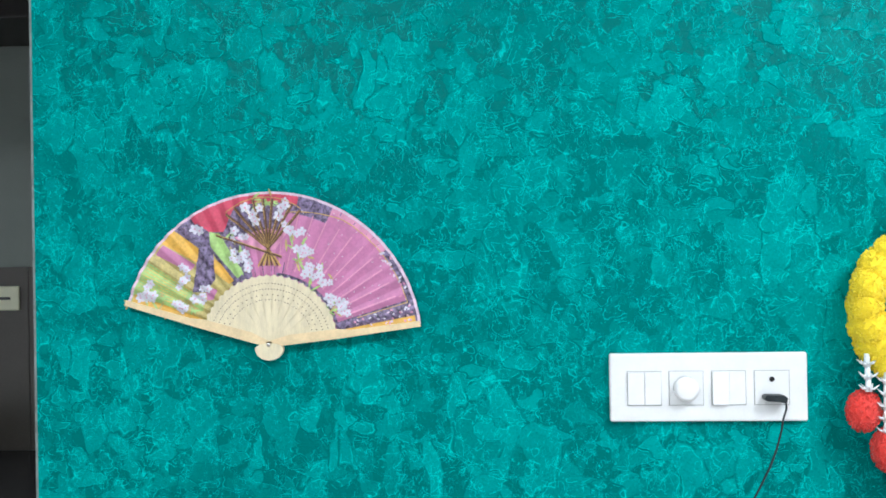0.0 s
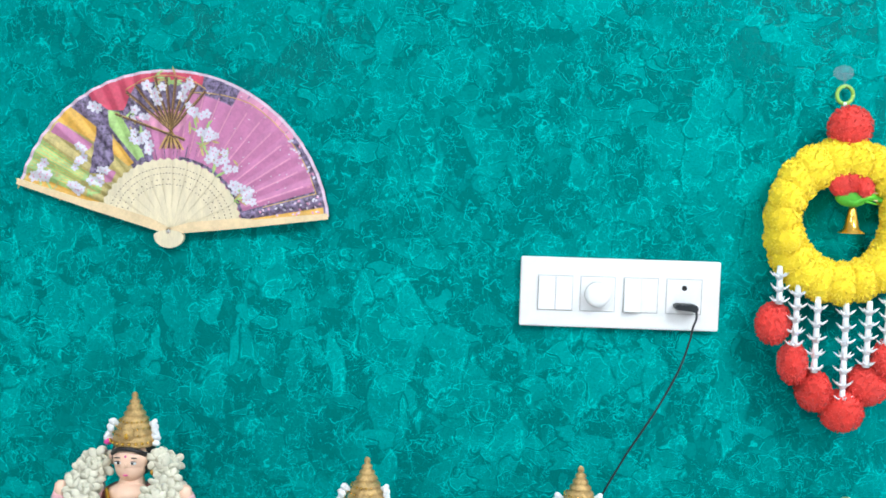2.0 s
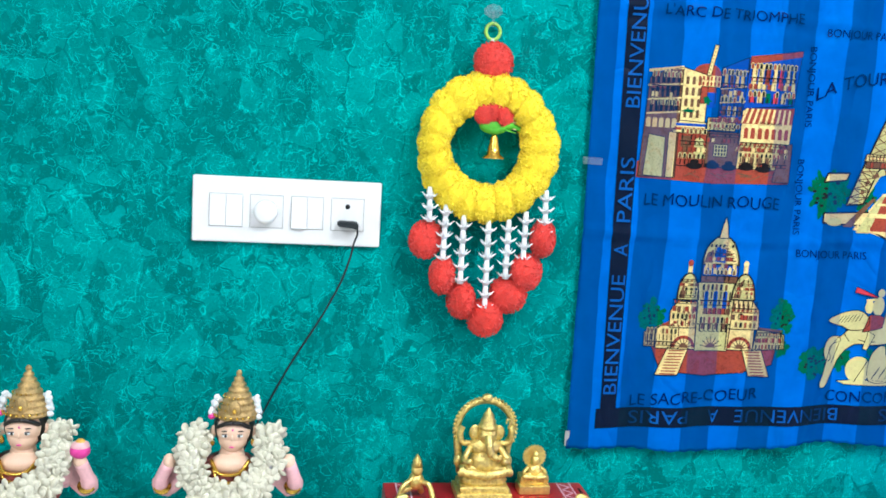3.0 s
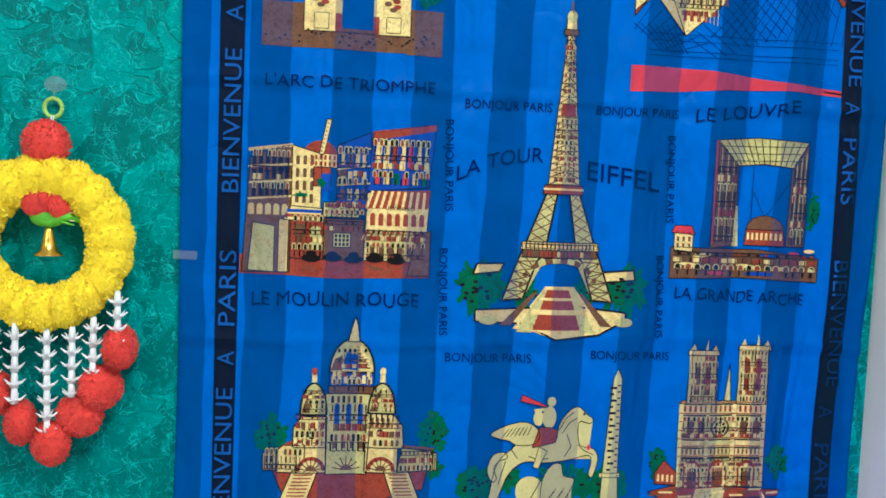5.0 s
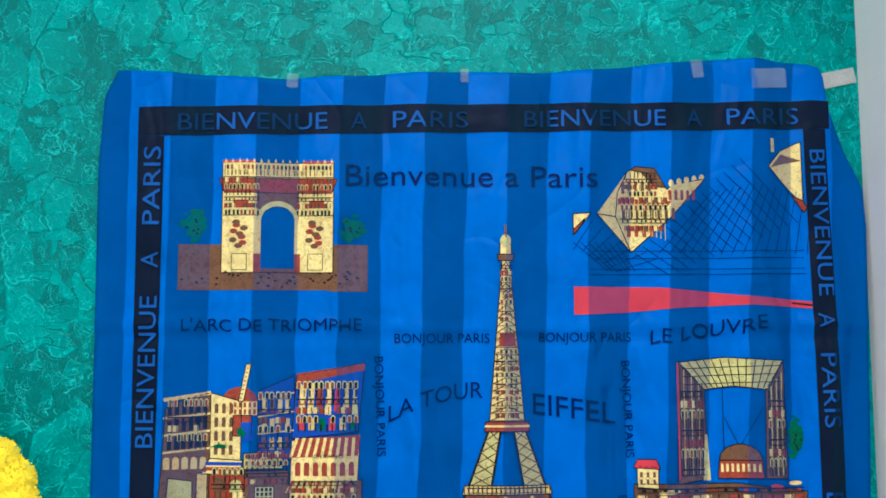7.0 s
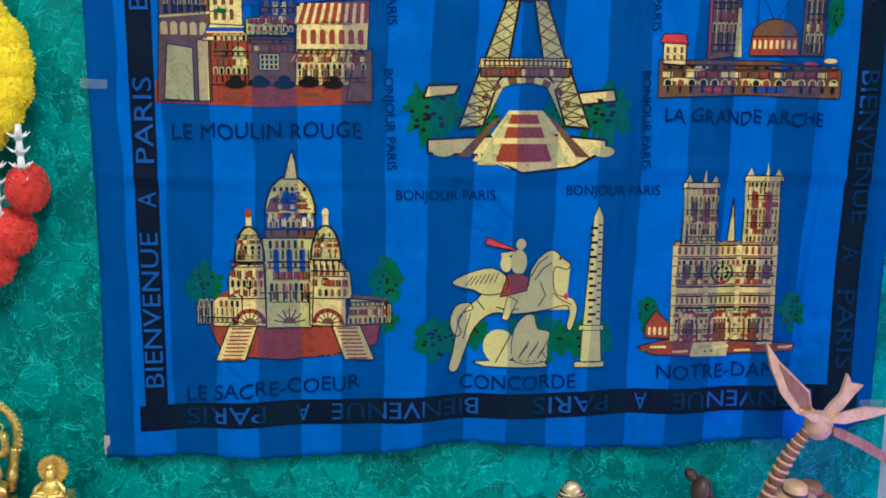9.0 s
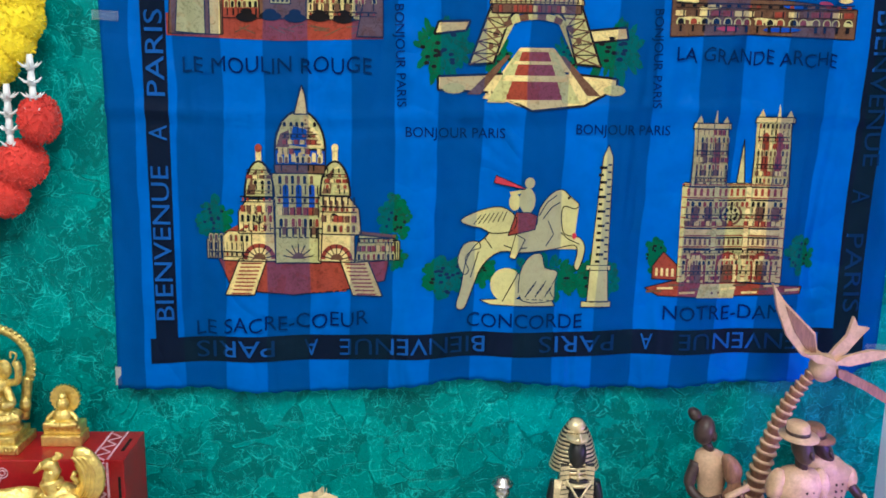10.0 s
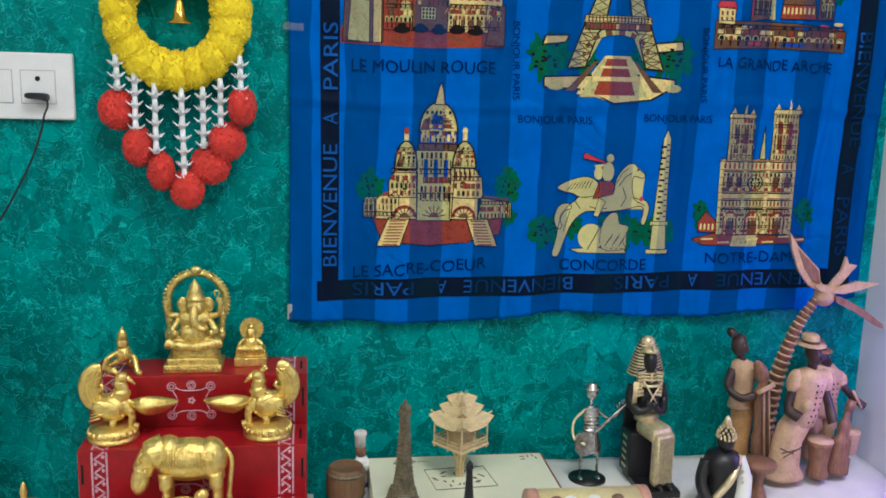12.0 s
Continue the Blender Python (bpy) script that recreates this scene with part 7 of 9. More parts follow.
for k in (-1, 1):
    s.ball((gx + 0.002 + k * 0.018, gy, gz + 0.097), (0.009, 0.004, 0.012), 0, 12)
    s.tube(bent([(gx + k * 0.020, gy, gz + 0.080), (gx + k * 0.036, gy - 0.004, gz + 0.084), (gx + k * 0.039, gy - 0.006, gz + 0.100), (gx + k * 0.036, gy - 0.006, gz + 0.108)]), 0.0046, 0, 8)
    s.tube(bent([(gx + k * 0.022, gy - 0.004, gz + 0.076), (gx + k * 0.032, gy - 0.014, gz + 0.060), (gx + k * 0.024, gy - 0.024, gz + 0.060)]), 0.0048, 0, 8)
    s.tube(bent([(gx + k * 0.010, gy - 0.006, gz + 0.044), (gx + k * 0.034, gy - 0.014, gz + 0.042), (gx - k * 0.004, gy - 0.024, gz + 0.038)]), [0.010] * 9 + [0.007] * 8, 0, 10)
    s.tube(bent([(gx + k * 0.033, gy + 0.014, gz + 0.030), (gx + k * 0.037, gy + 0.015, gz + 0.060), (gx + k * 0.040, gy + 0.016, gz + 0.082)]), 0.0060, 0, 10)
    s.ball((gx + k * 0.038, gy + 0.008, gz + 0.050), (0.007, 0.007, 0.010), 0, 10)
arch = [(gx + 0.002 + 0.0425 * math.cos(t), gy + 0.016, gz + 0.098 + 0.044 * math.sin(t)) for t in (math.pi * (-0.12 + 1.24 * k / 30) for k in range(31))]
s.tube(arch, 0.0056, 0, 10, 0.7)
for i, q in enumerate(arch):
    if i % 1 == 0:
        d = Vector((q[0] - gx - 0.002, 0, q[2] - gz - 0.098)).normalized() * 0.0055
        s.ball((q[0] + d.x, q[1] - 0.003, q[2] + d.z), 0.0024, 0, 6)
s.ball((gx + 0.002, gy + 0.012, gz + 0.147), (0.009, 0.006, 0.0065), 0, 10)
s.tube(bent([(gx + 0.033, gy - 0.004, gz + 0.106), (gx + 0.037, gy - 0.004, gz + 0.116), (gx + 0.031, gy - 0.004, gz + 0.119), (gx + 0.030, gy - 0.004, gz + 0.112)]), 0.0014, 0, 6)
for i in range(16):
    s.ball((gx - 0.038 + i * 0.005, gy - 0.0285, gz + 0.006), (0.0022, 0.0012, 0.0030), 0, 6)
statue("brass_deity", s, ["brass_old"], (gx, gy, gz), "antique brass elephant-headed deity seated under a beaded arch")

# small haloed brass figure
s = Shape()
hx, hy = 0.661, 1.310
s.box((hx, hy, gz + 0.007), (0.048, 0.030, 0.014), 0, bevel=0.0015)
s.box((hx, hy + 0.002, gz + 0.020), (0.044, 0.024, 0.012), 0, bevel=0.0015)
for i in range(9):
    s.ball((hx - 0.020 + 0.005 * i, hy - 0.010, gz + 0.022), (0.0024, 0.002, 0.004), 0, 6)
s.ball((hx, hy - 0.002, gz + 0.034), (0.013, 0.010, 0.012), 0)
s.ball((hx + 0.001, hy - 0.004, gz + 0.051), (0.0075, 0.0075, 0.0085), 0)
s.ball((hx + 0.001, hy - 0.004, gz + 0.060), (0.0050, 0.005, 0.0050), 0)
for k in (-1, 1):
    s.tube(bent([(hx + k * 0.009, hy - 0.003, gz + 0.040), (hx + k * 0.016, hy - 0.006, gz + 0.034), (hx + k * 0.017, hy - 0.008, gz + 0.026)]), 0.0030, 0, 8)
    s.tube(bent([(hx + k * 0.004, hy - 0.006, gz + 0.030), (hx + k * 0.017, hy - 0.012, gz + 0.028), (hx, hy - 0.014, gz + 0.027)]), 0.0042, 0, 8)
s.slab([(hx + 0.001 + (0.0185 if k % 2 else 0.0165) * math.cos(t), gz + 0.054 + (0.0185 if k % 2 else 0.0165) * math.sin(t)) for k, t in ((k, 2 * math.pi * k / 44) for k in range(44))], hy + 0.004, hy + 0.008)
statue("brass_figurine", s, ["brass"], (hx, hy, gz), "small brass seated figurine with a round toothed halo")

# small crowned brass figure with a bent leg over the step's edge
s = Shape()
cx, cy = 0.478, 1.288
s.ball((cx, cy, gz + 0.026), (0.012, 0.011, 0.014), 0)
s.ball((cx, cy - 0.004, gz + 0.044), (0.0085, 0.0085, 0.0095), 0)
s.lathe([(0.0085, 0), (0.0065, 0.006), (0.0070, 0.008), (0.0035, 0.014), (0.0, 0.020)], (cx, cy - 0.003, gz + 0.049), 0, 14)
s.tube(bent([(cx + 0.006, cy - 0.004, gz + 0.026), (cx + 0.018, cy - 0.014, gz + 0.024), (cx + 0.024, cy - 0.024, gz + 0.006), (cx + 0.030, cy - 0.026, gz + 0.004)]), 0.0042, 0, 8)
s.tube(bent([(cx - 0.006, cy - 0.004, gz + 0.030), (cx - 0.020, cy - 0.012, gz + 0.022), (cx - 0.026, cy - 0.014, gz + 0.006)]), 0.0038, 0, 8)
s.tube(bent([(cx - 0.006, cy, gz + 0.016), (cx - 0.022, cy - 0.004, gz + 0.008), (cx - 0.014, cy - 0.020, gz + 0.004)]), 0.0048, 0, 8)
s.tube(bent([(cx + 0.006, cy + 0.004, gz + 0.014), (cx + 0.010, cy + 0.010, gz + 0.005)]), 0.0048, 0, 8)
statue("brass_figurine", s, ["brass"], (cx, cy, gz), "small brass crawling child figurine with a pointed crown")


def peacock(x, k):
    """A brass bird lamp: base, bird with raised tail and an oil bowl held out to side k."""
    y, z = 1.222, 0.798
    lamp = thing("peacock_lamp", (x, y, z), "polished brass peacock oil lamp with a leaf-shaped bowl", "oil lamp", "peacock lamps")
    s = Shape()
    s.lathe([(0.0385, 0.0), (0.0395, 0.003), (0.0375, 0.006), (0.0360, 0.008), (0.0375, 0.013), (0.0345, 0.018), (0.0280, 0.021), (0.0, 0.023)], (x, y, z + 0.0005), n=36)
    for i in range(22):
        t = 2 * math.pi * i / 22
        s.ball((x + 0.036 * math.cos(t), y + 0.036 * math.sin(t), z + 0.013), (0.0040, 0.0040, 0.0050), 0, 6)
    part("base", s.bm, "brass", lamp)
    s = Shape()
    s.ball((x + 0.002 * k, y, z + 0.050), (0.023, 0.020, 0.024), 0, 18, (0, 20 * k, 0))
    s.tube(bent([(x + 0.010 * k, y, z + 0.062), (x + 0.016 * k, y, z + 0.078), (x + 0.012 * k, y, z + 0.090), (x + 0.014 * k, y, z + 0.098)]), [0.014] * 8 + [0.010] * 9 + [0.008] * 8, 0, 12)
    s.ball((x + 0.016 * k, y, z + 0.097), (0.0105, 0.009, 0.0085), 0)
    s.tube([(x + 0.024 * k, y, z + 0.097), (x + 0.036 * k, y, z + 0.086)], [0.005, 0.0012], 0, 8)
    s.tube(bent([(x + 0.010 * k, y, z + 0.104), (x + 0.002 * k, y, z + 0.110), (x + 0.008 * k, y, z + 0.112)]), [0.004] * 9 + [0.002] * 8, 0, 8)
    for w in (-1, 1):
        s.ball((x - 0.006 * k, y + w * 0.017, z + 0.052), (0.022, 0.006, 0.014), 0, 12, (0, 22 * k, 0))
        for i in range(4):
            s.tube([(x - (0.002 + 0.004 * i) * k, y + w * 0.021, z + 0.058 - 0.006 * i), (x - (0.026 + 0.002 * i) * k, y + w * 0.020, z + 0.050 - 0.005 * i)], [0.0022, 0.0012], 0, 6)
        s.tube([(x + 0.002 * k, y + w * 0.009, z + 0.034), (x + 0.002 * k, y + w * 0.010, z + 0.020)], [0.007, 0.005], 0, 8)
    for i in range(26):
        a, b = (i % 6) / 5, i // 6
        s.ball((x + (0.018 - 0.004 * b) * k, y - 0.012 + 0.024 * a, z + 0.040 + 0.008 * b), (0.003, 0.0035, 0.003), 0, 6)
    s.tube(bent([(x + 0.016 * k, y - 0.004, z + 0.060), (x + 0.030 * k, y - 0.006, z + 0.040), (x + 0.030 * k, y - 0.006, z + 0.024), (x + 0.040 * k, y - 0.006, z + 0.020)]), [0.008] * 8 + [0.006] * 9 + [0.005] * 8, 0, 10)
    part("bird", s.bm, "brass", lamp)
    s = Shape()
    spine = bent([(x - 0.014 * k, y + 0.002, z + 0.052), (x - 0.030 * k, y + 0.002, z + 0.062), (x - 0.034 * k, y + 0.002, z + 0.086), (x - 0.024 * k, y + 0.002, z + 0.106), (x - 0.014 * k, y + 0.002, z + 0.108)], 8)
    n = len(spine)
    s.tube(spine, [0.006 + 0.011 * math.sin(math.pi * min(1, 0.15 + 0.8 * i / n)) for i in range(n)], 0, 14, 0.45)
    for j in (-1, 0, 1):
        s.tube([p + Vector((j * 0.006, -0.007, 0)) for p in spine[4:-4]], 0.0018, 0, 6)
    s.tube([(x - 0.020 * k, y - 0.002, z + 0.074), (x - 0.012 * k, y - 0.002, z + 0.082), (x - 0.016 * k, y - 0.002, z + 0.088)], 0.0035, 0, 8)
    part("tail", s.bm, "brass", lamp)
    s = Shape()
    bx, bz = x + 0.056 * k, z + 0.058
    rings = []
    for j in range(7):
        r = mix(1.0, 0.25, j / 6)
        ring_ = []
        for i in range(28):
            t = 2 * math.pi * i / 28
            ux, uy = math.cos(t), math.sin(t)
            point = 1.0 + (0.55 * max(0, ux * k) ** 4)
            ring_.append((bx + ux * 0.029 * r * point, y + uy * 0.023 * r, bz - 0.021 * (1 - r * r)))
        rings.append(ring_)
    vs = [[s.bm.verts.new(q) for q in r] for r in rings]
    for a, b in zip(vs, vs[1:]):
        for i in range(28):
            s.bm.faces.new((a[i], a[(i + 1) % 28], b[(i + 1) % 28], b[i])).smooth = True
    s.bm.faces.new(vs[-1]).smooth = True
    bmesh.ops.recalc_face_normals(s.bm, faces=s.bm.faces)
    bowl = part("bowl", s.bm, "brass", lamp, "leaf-shaped oil bowl")
    m = bowl.modifiers.new("thickness", "SOLIDIFY")
    m.thickness, m.offset = 0.0018, 0
    s = Shape()
    s.tube([(x + 0.020 * k, y, z + 0.060), (x + 0.034 * k, y, z + 0.054)], 0.005, 0, 8)
    part("bracket", s.bm, "brass", lamp)
    lamp.scale = (0.90, 0.90, 0.92)


peacock(0.690, -1)
peacock(0.474, 1)

# brass cow with calf
s = Shape()
wx, wy, wz = 0.585, 1.136, 0.720
s.ball((wx, wy, wz + 0.080), (0.054, 0.026, 0.030), 0, 20)
s.ball((wx + 0.034, wy, wz + 0.080), (0.026, 0.025, 0.030), 0, 16)
s.ball((wx - 0.030, wy, wz + 0.086), (0.026, 0.024, 0.028), 0, 16)
s.tube(bent([(wx - 0.036, wy - 0.002, wz + 0.096), (wx - 0.058, wy - 0.010, wz + 0.088), (wx - 0.068, wy - 0.014, wz + 0.070)]), [0.022] * 8 + [0.016] * 9, 0, 14)
s.ball((wx - 0.071, wy - 0.016, wz + 0.060), (0.014, 0.012, 0.022), 0, 14, (0, 14, 0))
for k in (-1, 1):
    s.tube(bent([(wx - 0.066, wy - 0.014 + k * 0.008, wz + 0.084), (wx - 0.070, wy - 0.014 + k * 0.016, wz + 0.094), (wx - 0.064, wy - 0.014 + k * 0.014, wz + 0.102)]), [0.0035] * 9 + [0.0015] * 8, 0, 8)
    s.ball((wx - 0.060, wy - 0.012 + k * 0.016, wz + 0.078), (0.004, 0.010, 0.005), 0, 8)
    for lx in (-0.034, 0.042):
        s.tube(bent([(wx + lx, wy + k * 0.014, wz + 0.066), (wx + lx + 0.002, wy + k * 0.015, wz + 0.034), (wx + lx, wy + k * 0.015, wz + 0.001)]), [0.011] * 6 + [0.007] * 11, 0, 10)
s.tube(bent([(wx + 0.056, wy, wz + 0.094), (wx + 0.066, wy - 0.004, wz + 0.080), (wx + 0.064, wy - 0.006, wz + 0.050), (wx + 0.062, wy - 0.006, wz + 0.030)]), 0.0038, 0, 8)
s.ball((wx + 0.062, wy - 0.006, wz + 0.026), (0.005, 0.005, 0.010), 0, 8)
s.ball((wx - 0.006, wy - 0.030, wz + 0.026), (0.026, 0.011, 0.014), 0, 14)
s.ball((wx + 0.022, wy - 0.030, wz + 0.040), (0.012, 0.008, 0.009), 0, 12, (0, -25, 0))
for lx in (-0.022, 0.008):
    for k in (-1, 1):
        s.tube([(wx + lx, wy - 0.030 + k * 0.006, wz + 0.022), (wx + lx, wy - 0.030 + k * 0.006, wz + 0.001)], [0.006, 0.004], 0, 8)
for i in range(20):
    s.tube([(wx - 0.036 + 0.004 * i, wy - 0.020, wz + 0.104 - 0.0005 * i), (wx - 0.036 + 0.004 * i, wy - 0.0265, wz + 0.078)], 0.0011, 0, 5)
for v in s.bm.verts:
    v.co.x = wx + 0.004 + (v.co.x - wx) * 0.86
statue("brass_cow", s, ["brass"], (wx, wy, wz), "polished brass cow with a suckling calf")

s = Shape()
s.lathe([(0.030, 0.0), (0.031, 0.004), (0.012, 0.012), (0.006, 0.020), (0.008, 0.030), (0.005, 0.038), (0.005, 0.055), (0.020, 0.064), (0.024, 0.070), (0.010, 0.074), (0.004, 0.080), (0.0055, 0.090), (0.003, 0.100), (0.0, 0.106)], (0.355, 1.20, T1 + 0.001), 0, 24)
tagged(thing_mesh("brass_lamp", s, ["brass"], (0.355, 1.20, T1)), "small turned brass lamp with a pointed finial", "oil lamp")

# barrel pot and cook figurine
s = Shape()
bx, by = 0.804, 1.232
s.lathe([(0.0250, 0.0), (0.0285, 0.012), (0.0295, 0.026), (0.0285, 0.040), (0.0262, 0.052), (0.0245, 0.0535), (0.0228, 0.0510), (0.0, 0.0510)], (bx, by, T2 + 0.001), 0, 26)
for h in (0.008, 0.042):
    s.lathe([(0.0282, h), (0.0298, h + 0.002), (0.0284, h + 0.005)], (bx, by, T2 + 0.001), 1, 26)
tagged(thing_mesh("barrel", s, ["barrel", "bronze"], (bx, by, T2)), "small stained wooden barrel with metal hoops", "barrel")
s = Shape()
bx, by = 0.836, 1.282
s.lathe([(0.016, 0.0), (0.018, 0.010), (0.015, 0.030), (0.016, 0.044), (0.010, 0.054)], (bx, by, T2 + 0.001), 0, 18)
s.lathe([(0.019, 0.0), (0.019, 0.008), (0.0, 0.009)], (bx, by, T2 + 0.001), 2, 18)
s.ball((bx - 0.002, by - 0.002, T2 + 0.066), (0.0115, 0.011, 0.0125), 1)
s.tube([(bx - 0.014, by - 0.006, T2 + 0.048), (bx - 0.010, by - 0.018, T2 + 0.036)], 0.005, 0, 8)
s.tube([(bx + 0.014, by - 0.006, T2 + 0.048), (bx + 0.006, by - 0.018, T2 + 0.034)], 0.005, 0, 8)
s.lathe([(0.0105, 0.0), (0.0108, 0.018), (0.0128, 0.022), (0.0130, 0.027), (0.0115, 0.029), (0.0, 0.028)], (bx - 0.003, by - 0.001, T2 + 0.074), 0, 16)
for v in s.bm.verts:
    v.co = Vector((bx - 0.006 + (v.co.x - bx) * 0.76, by + (v.co.y - by) * 0.76, T2 + (v.co.z - T2) * 0.86))
statue("cook_figurine", s, ["linen", "carve_mid", "blue_paint"], (bx, by, T2), "small dark-faced cook figurine in a tall white hat", "figurine")


def iron_tower(x, y, high, mat, label):
    """A lattice tower souvenir: four splayed legs, two platforms and a tapering spire."""
    k = high / 0.196
    z = T2 + 0.0005 if y < 1.12 or x < 0.9 else 0.7255
    tower = thing("tower_souvenir", (x, y, z), label, "tower souvenir", "tower souvenirs")
    for sx in (-1, 1):
        for sy in (-1, 1):
            s = Shape()
            s.tube(bent([(x + sx * 0.032 * k, y + sy * 0.032 * k, z), (x + sx * 0.022 * k, y + sy * 0.022 * k, z + 0.026 * k), (x + sx * 0.014 * k, y + sy * 0.014 * k, z + 0.060 * k)], 5), [0.0088 * k] * 4 + [0.0066 * k] * 4 + [0.005 * k] * 3, n=4, smooth=False)
            part("leg", s.bm, mat, tower)
    s = Shape()
    s.box((x, y, z + 0.034 * k), (0.046 * k, 0.046 * k, 0.006 * k), bevel=0.001 * k)
    s.box((x, y, z + 0.062 * k), (0.034 * k, 0.034 * k, 0.005 * k), bevel=0.001 * k)
    for a in (0, 90):
        d = Vector((math.cos(radians(a)), math.sin(radians(a)), 0))
        for sd in (-1, 1):
            e = Vector((-d.y, d.x, 0)) * sd * 0.022 * k
            s.tube([Vector((x, y, z)) + e + d * 0.020 * k * math.cos(t) + Vector((0, 0, (0.010 + 0.020 * math.sin(t)) * k)) for t in (math.pi * i / 10 for i in range(11))], 0.0014 * k, n=5)
    part("platform", s.bm, mat, tower)
    s = Shape()
    s.lathe([(0.0165 * k, 0.064 * k), (0.0120 * k, 0.090 * k), (0.0092 * k, 0.120 * k), (0.0078 * k, 0.150 * k), (0.0066 * k, 0.172 * k), (0.0094 * k, 0.174 * k), (0.0094 * k, 0.178 * k), (0.0074 * k, 0.180 * k), (0.0078 * k, 0.186 * k), (0.0040 * k, 0.190 * k), (0.0018 * k, 0.192 * k), (0.0012 * k, 0.196 * k)], (x, y, z), n=4, smooth=False)
    for i in range(18):
        h = 0.068 + i * 0.0057
        w = mix(0.0170, 0.0074, i / 18)
        s.box((x, y, z + h * k), (w * 1.28 * k, w * 1.28 * k, 0.0012 * k), turn=(0, 0, 45))
    part("spire", s.bm, mat, tower)


iron_tower(0.880, 1.125, 0.196, "bronze", "antique bronze lattice tower souvenir")
iron_tower(0.968, 1.100, 0.116, "black", "small black lattice tower souvenir")

# flat gift box and plywood house on it
gift = thing("gift_box", (0.98, 1.21, T2), "flat cream card gift box with dark red edge", "gift box")
s = Shape()
s.box((0.979, 1.212, T2 + 0.0195), (0.278, 0.165, 0.037), bevel=0.0012)
part("lid", s.bm, "card", gift)
s = Shape()
s.block(1.1186, 1.1205, 1.131, 1.293, T2 + 0.002, T2 + 0.0372)
s.block(0.8395, 1.1186, 1.2950, 1.2965, T2 + 0.002, T2 + 0.0372)
part("edge", s.bm, "card_edge", gift, "dark red edge strip")
CT = T2 + 0.0382
s = Shape()
for i in range(4):
    a = radians(45 + 90 * i + 6)
    b = radians(135 + 90 * i + 6)
    s.tube([(0.975 + 0.066 * math.cos(a), 1.212 + 0.050 * math.sin(a), CT), (0.975 + 0.066 * math.cos(b), 1.212 + 0.050 * math.sin(b), CT)], 0.0009, n=5, flat=0.3)
for i in range(22):
    t = i * 2.4
    r = 0.020 + 0.022 * ((i * 7) % 10) / 10
    s.box((0.975 + r * math.cos(t), 1.212 + r * 0.7 * math.sin(t), CT), (0.007, 0.0022, 0.0006), turn=(0, 0, 40 * i))
pts, faces, right, left = letters("ONE PILLAR")
vs = [s.bm.verts.new((0.934 - (a - left) / (right - left) * 0.046, 1.276 - b * 0.0075, CT + 0.0003)) for a, b in pts]
for f in faces:
    s.bm.faces.new([vs[i] for i in f])
for i in range(1, 3):
    s.box((0.905 - 0.008 * i, 1.282 - 0.006 * i, CT), (0.046 - 0.012 * i, 0.0024, 0.0006))
for dx, dy in ((0, 0), (0.010, 0), (0, -0.010), (0.018, 0.004), (0.022, -0.006)):
    s.box((1.085 + dx, 1.282 + dy, CT), (0.007, 0.002, 0.0006), turn=(0, 0, 90 * (dx > 0.005)))
part("printed_pattern", s.bm, "ink", gift, "brown printed lines and writing")

px, py = 0.975, 1.222
house = thing("plywood_pagoda", (px, py, CT), "laser-cut plywood pagoda model on one pillar", "pagoda model")
TURN = 38


def spin(dx, dy):
    c, k = math.cos(radians(TURN)), math.sin(radians(TURN))
    return px + dx * c - dy * k, py + dx * k + dy * c


s = Shape()
for a in (TURN, TURN + 90):
    s.box((px, py, CT + 0.024), (0.026, 0.004, 0.048), turn=(0, 0, a))
s.lathe([(0.010, 0.0), (0.010, 0.046), (0.016, 0.050)], (px, py, CT), n=8, smooth=False)
part("pillar", s.bm, "pale_wood", house)
for a in range(4):
    s = Shape()
    d = (math.cos(radians(TURN + 90 * a)), math.sin(radians(TURN + 90 * a)))
    s.tube([(px + d[0] * 0.010, py + d[1] * 0.010, CT + 0.022), (px + d[0] * 0.028, py + d[1] * 0.028, CT + 0.050)], 0.0022, n=4, smooth=False)
    part("brace", s.bm, "pale_wood", house)
s = Shape()
s.box((px, py, CT + 0.052), (0.092, 0.092, 0.004), turn=(0, 0, TURN), bevel=0.0006)
part("floor_slab", s.bm, "pale_wood", house)
for dx in (-1, 0, 1):
    for dy in (-1, 0, 1):
        if dx or dy:
            x, y = spin(dx * 0.042, dy * 0.042)
            s = Shape()
            s.box((x, y, CT + 0.069), (0.0034, 0.0034, 0.046), turn=(0, 0, TURN))
            part("post", s.bm, "pale_wood", house)
for a in range(4):
    s = Shape()
    for h in (0.058, 0.064):
        x, y = spin(0.043 * math.cos(radians(90 * a)), 0.043 * math.sin(radians(90 * a)))
        s.box((x, y, CT + h), (0.0020, 0.086, 0.0016), turn=(0, 0, TURN + 90 * a))
    for i in range(11):
        q = -0.040 + 0.008 * i
        c, k = math.cos(radians(90 * a)), math.sin(radians(90 * a))
        x, y = spin(0.043 * c - q * k, 0.043 * k + q * c)
        s.box((x, y, CT + 0.061), (0.0016, 0.0018, 0.007), turn=(0, 0, TURN + 90 * a))
    part("railing", s.bm, "pale_wood", house)
s = Shape()
s.box((px, py, CT + 0.071), (0.044, 0.044, 0.036), turn=(0, 0, TURN), bevel=0.0005)
part("chamber", s.bm, "pale_wood", house)
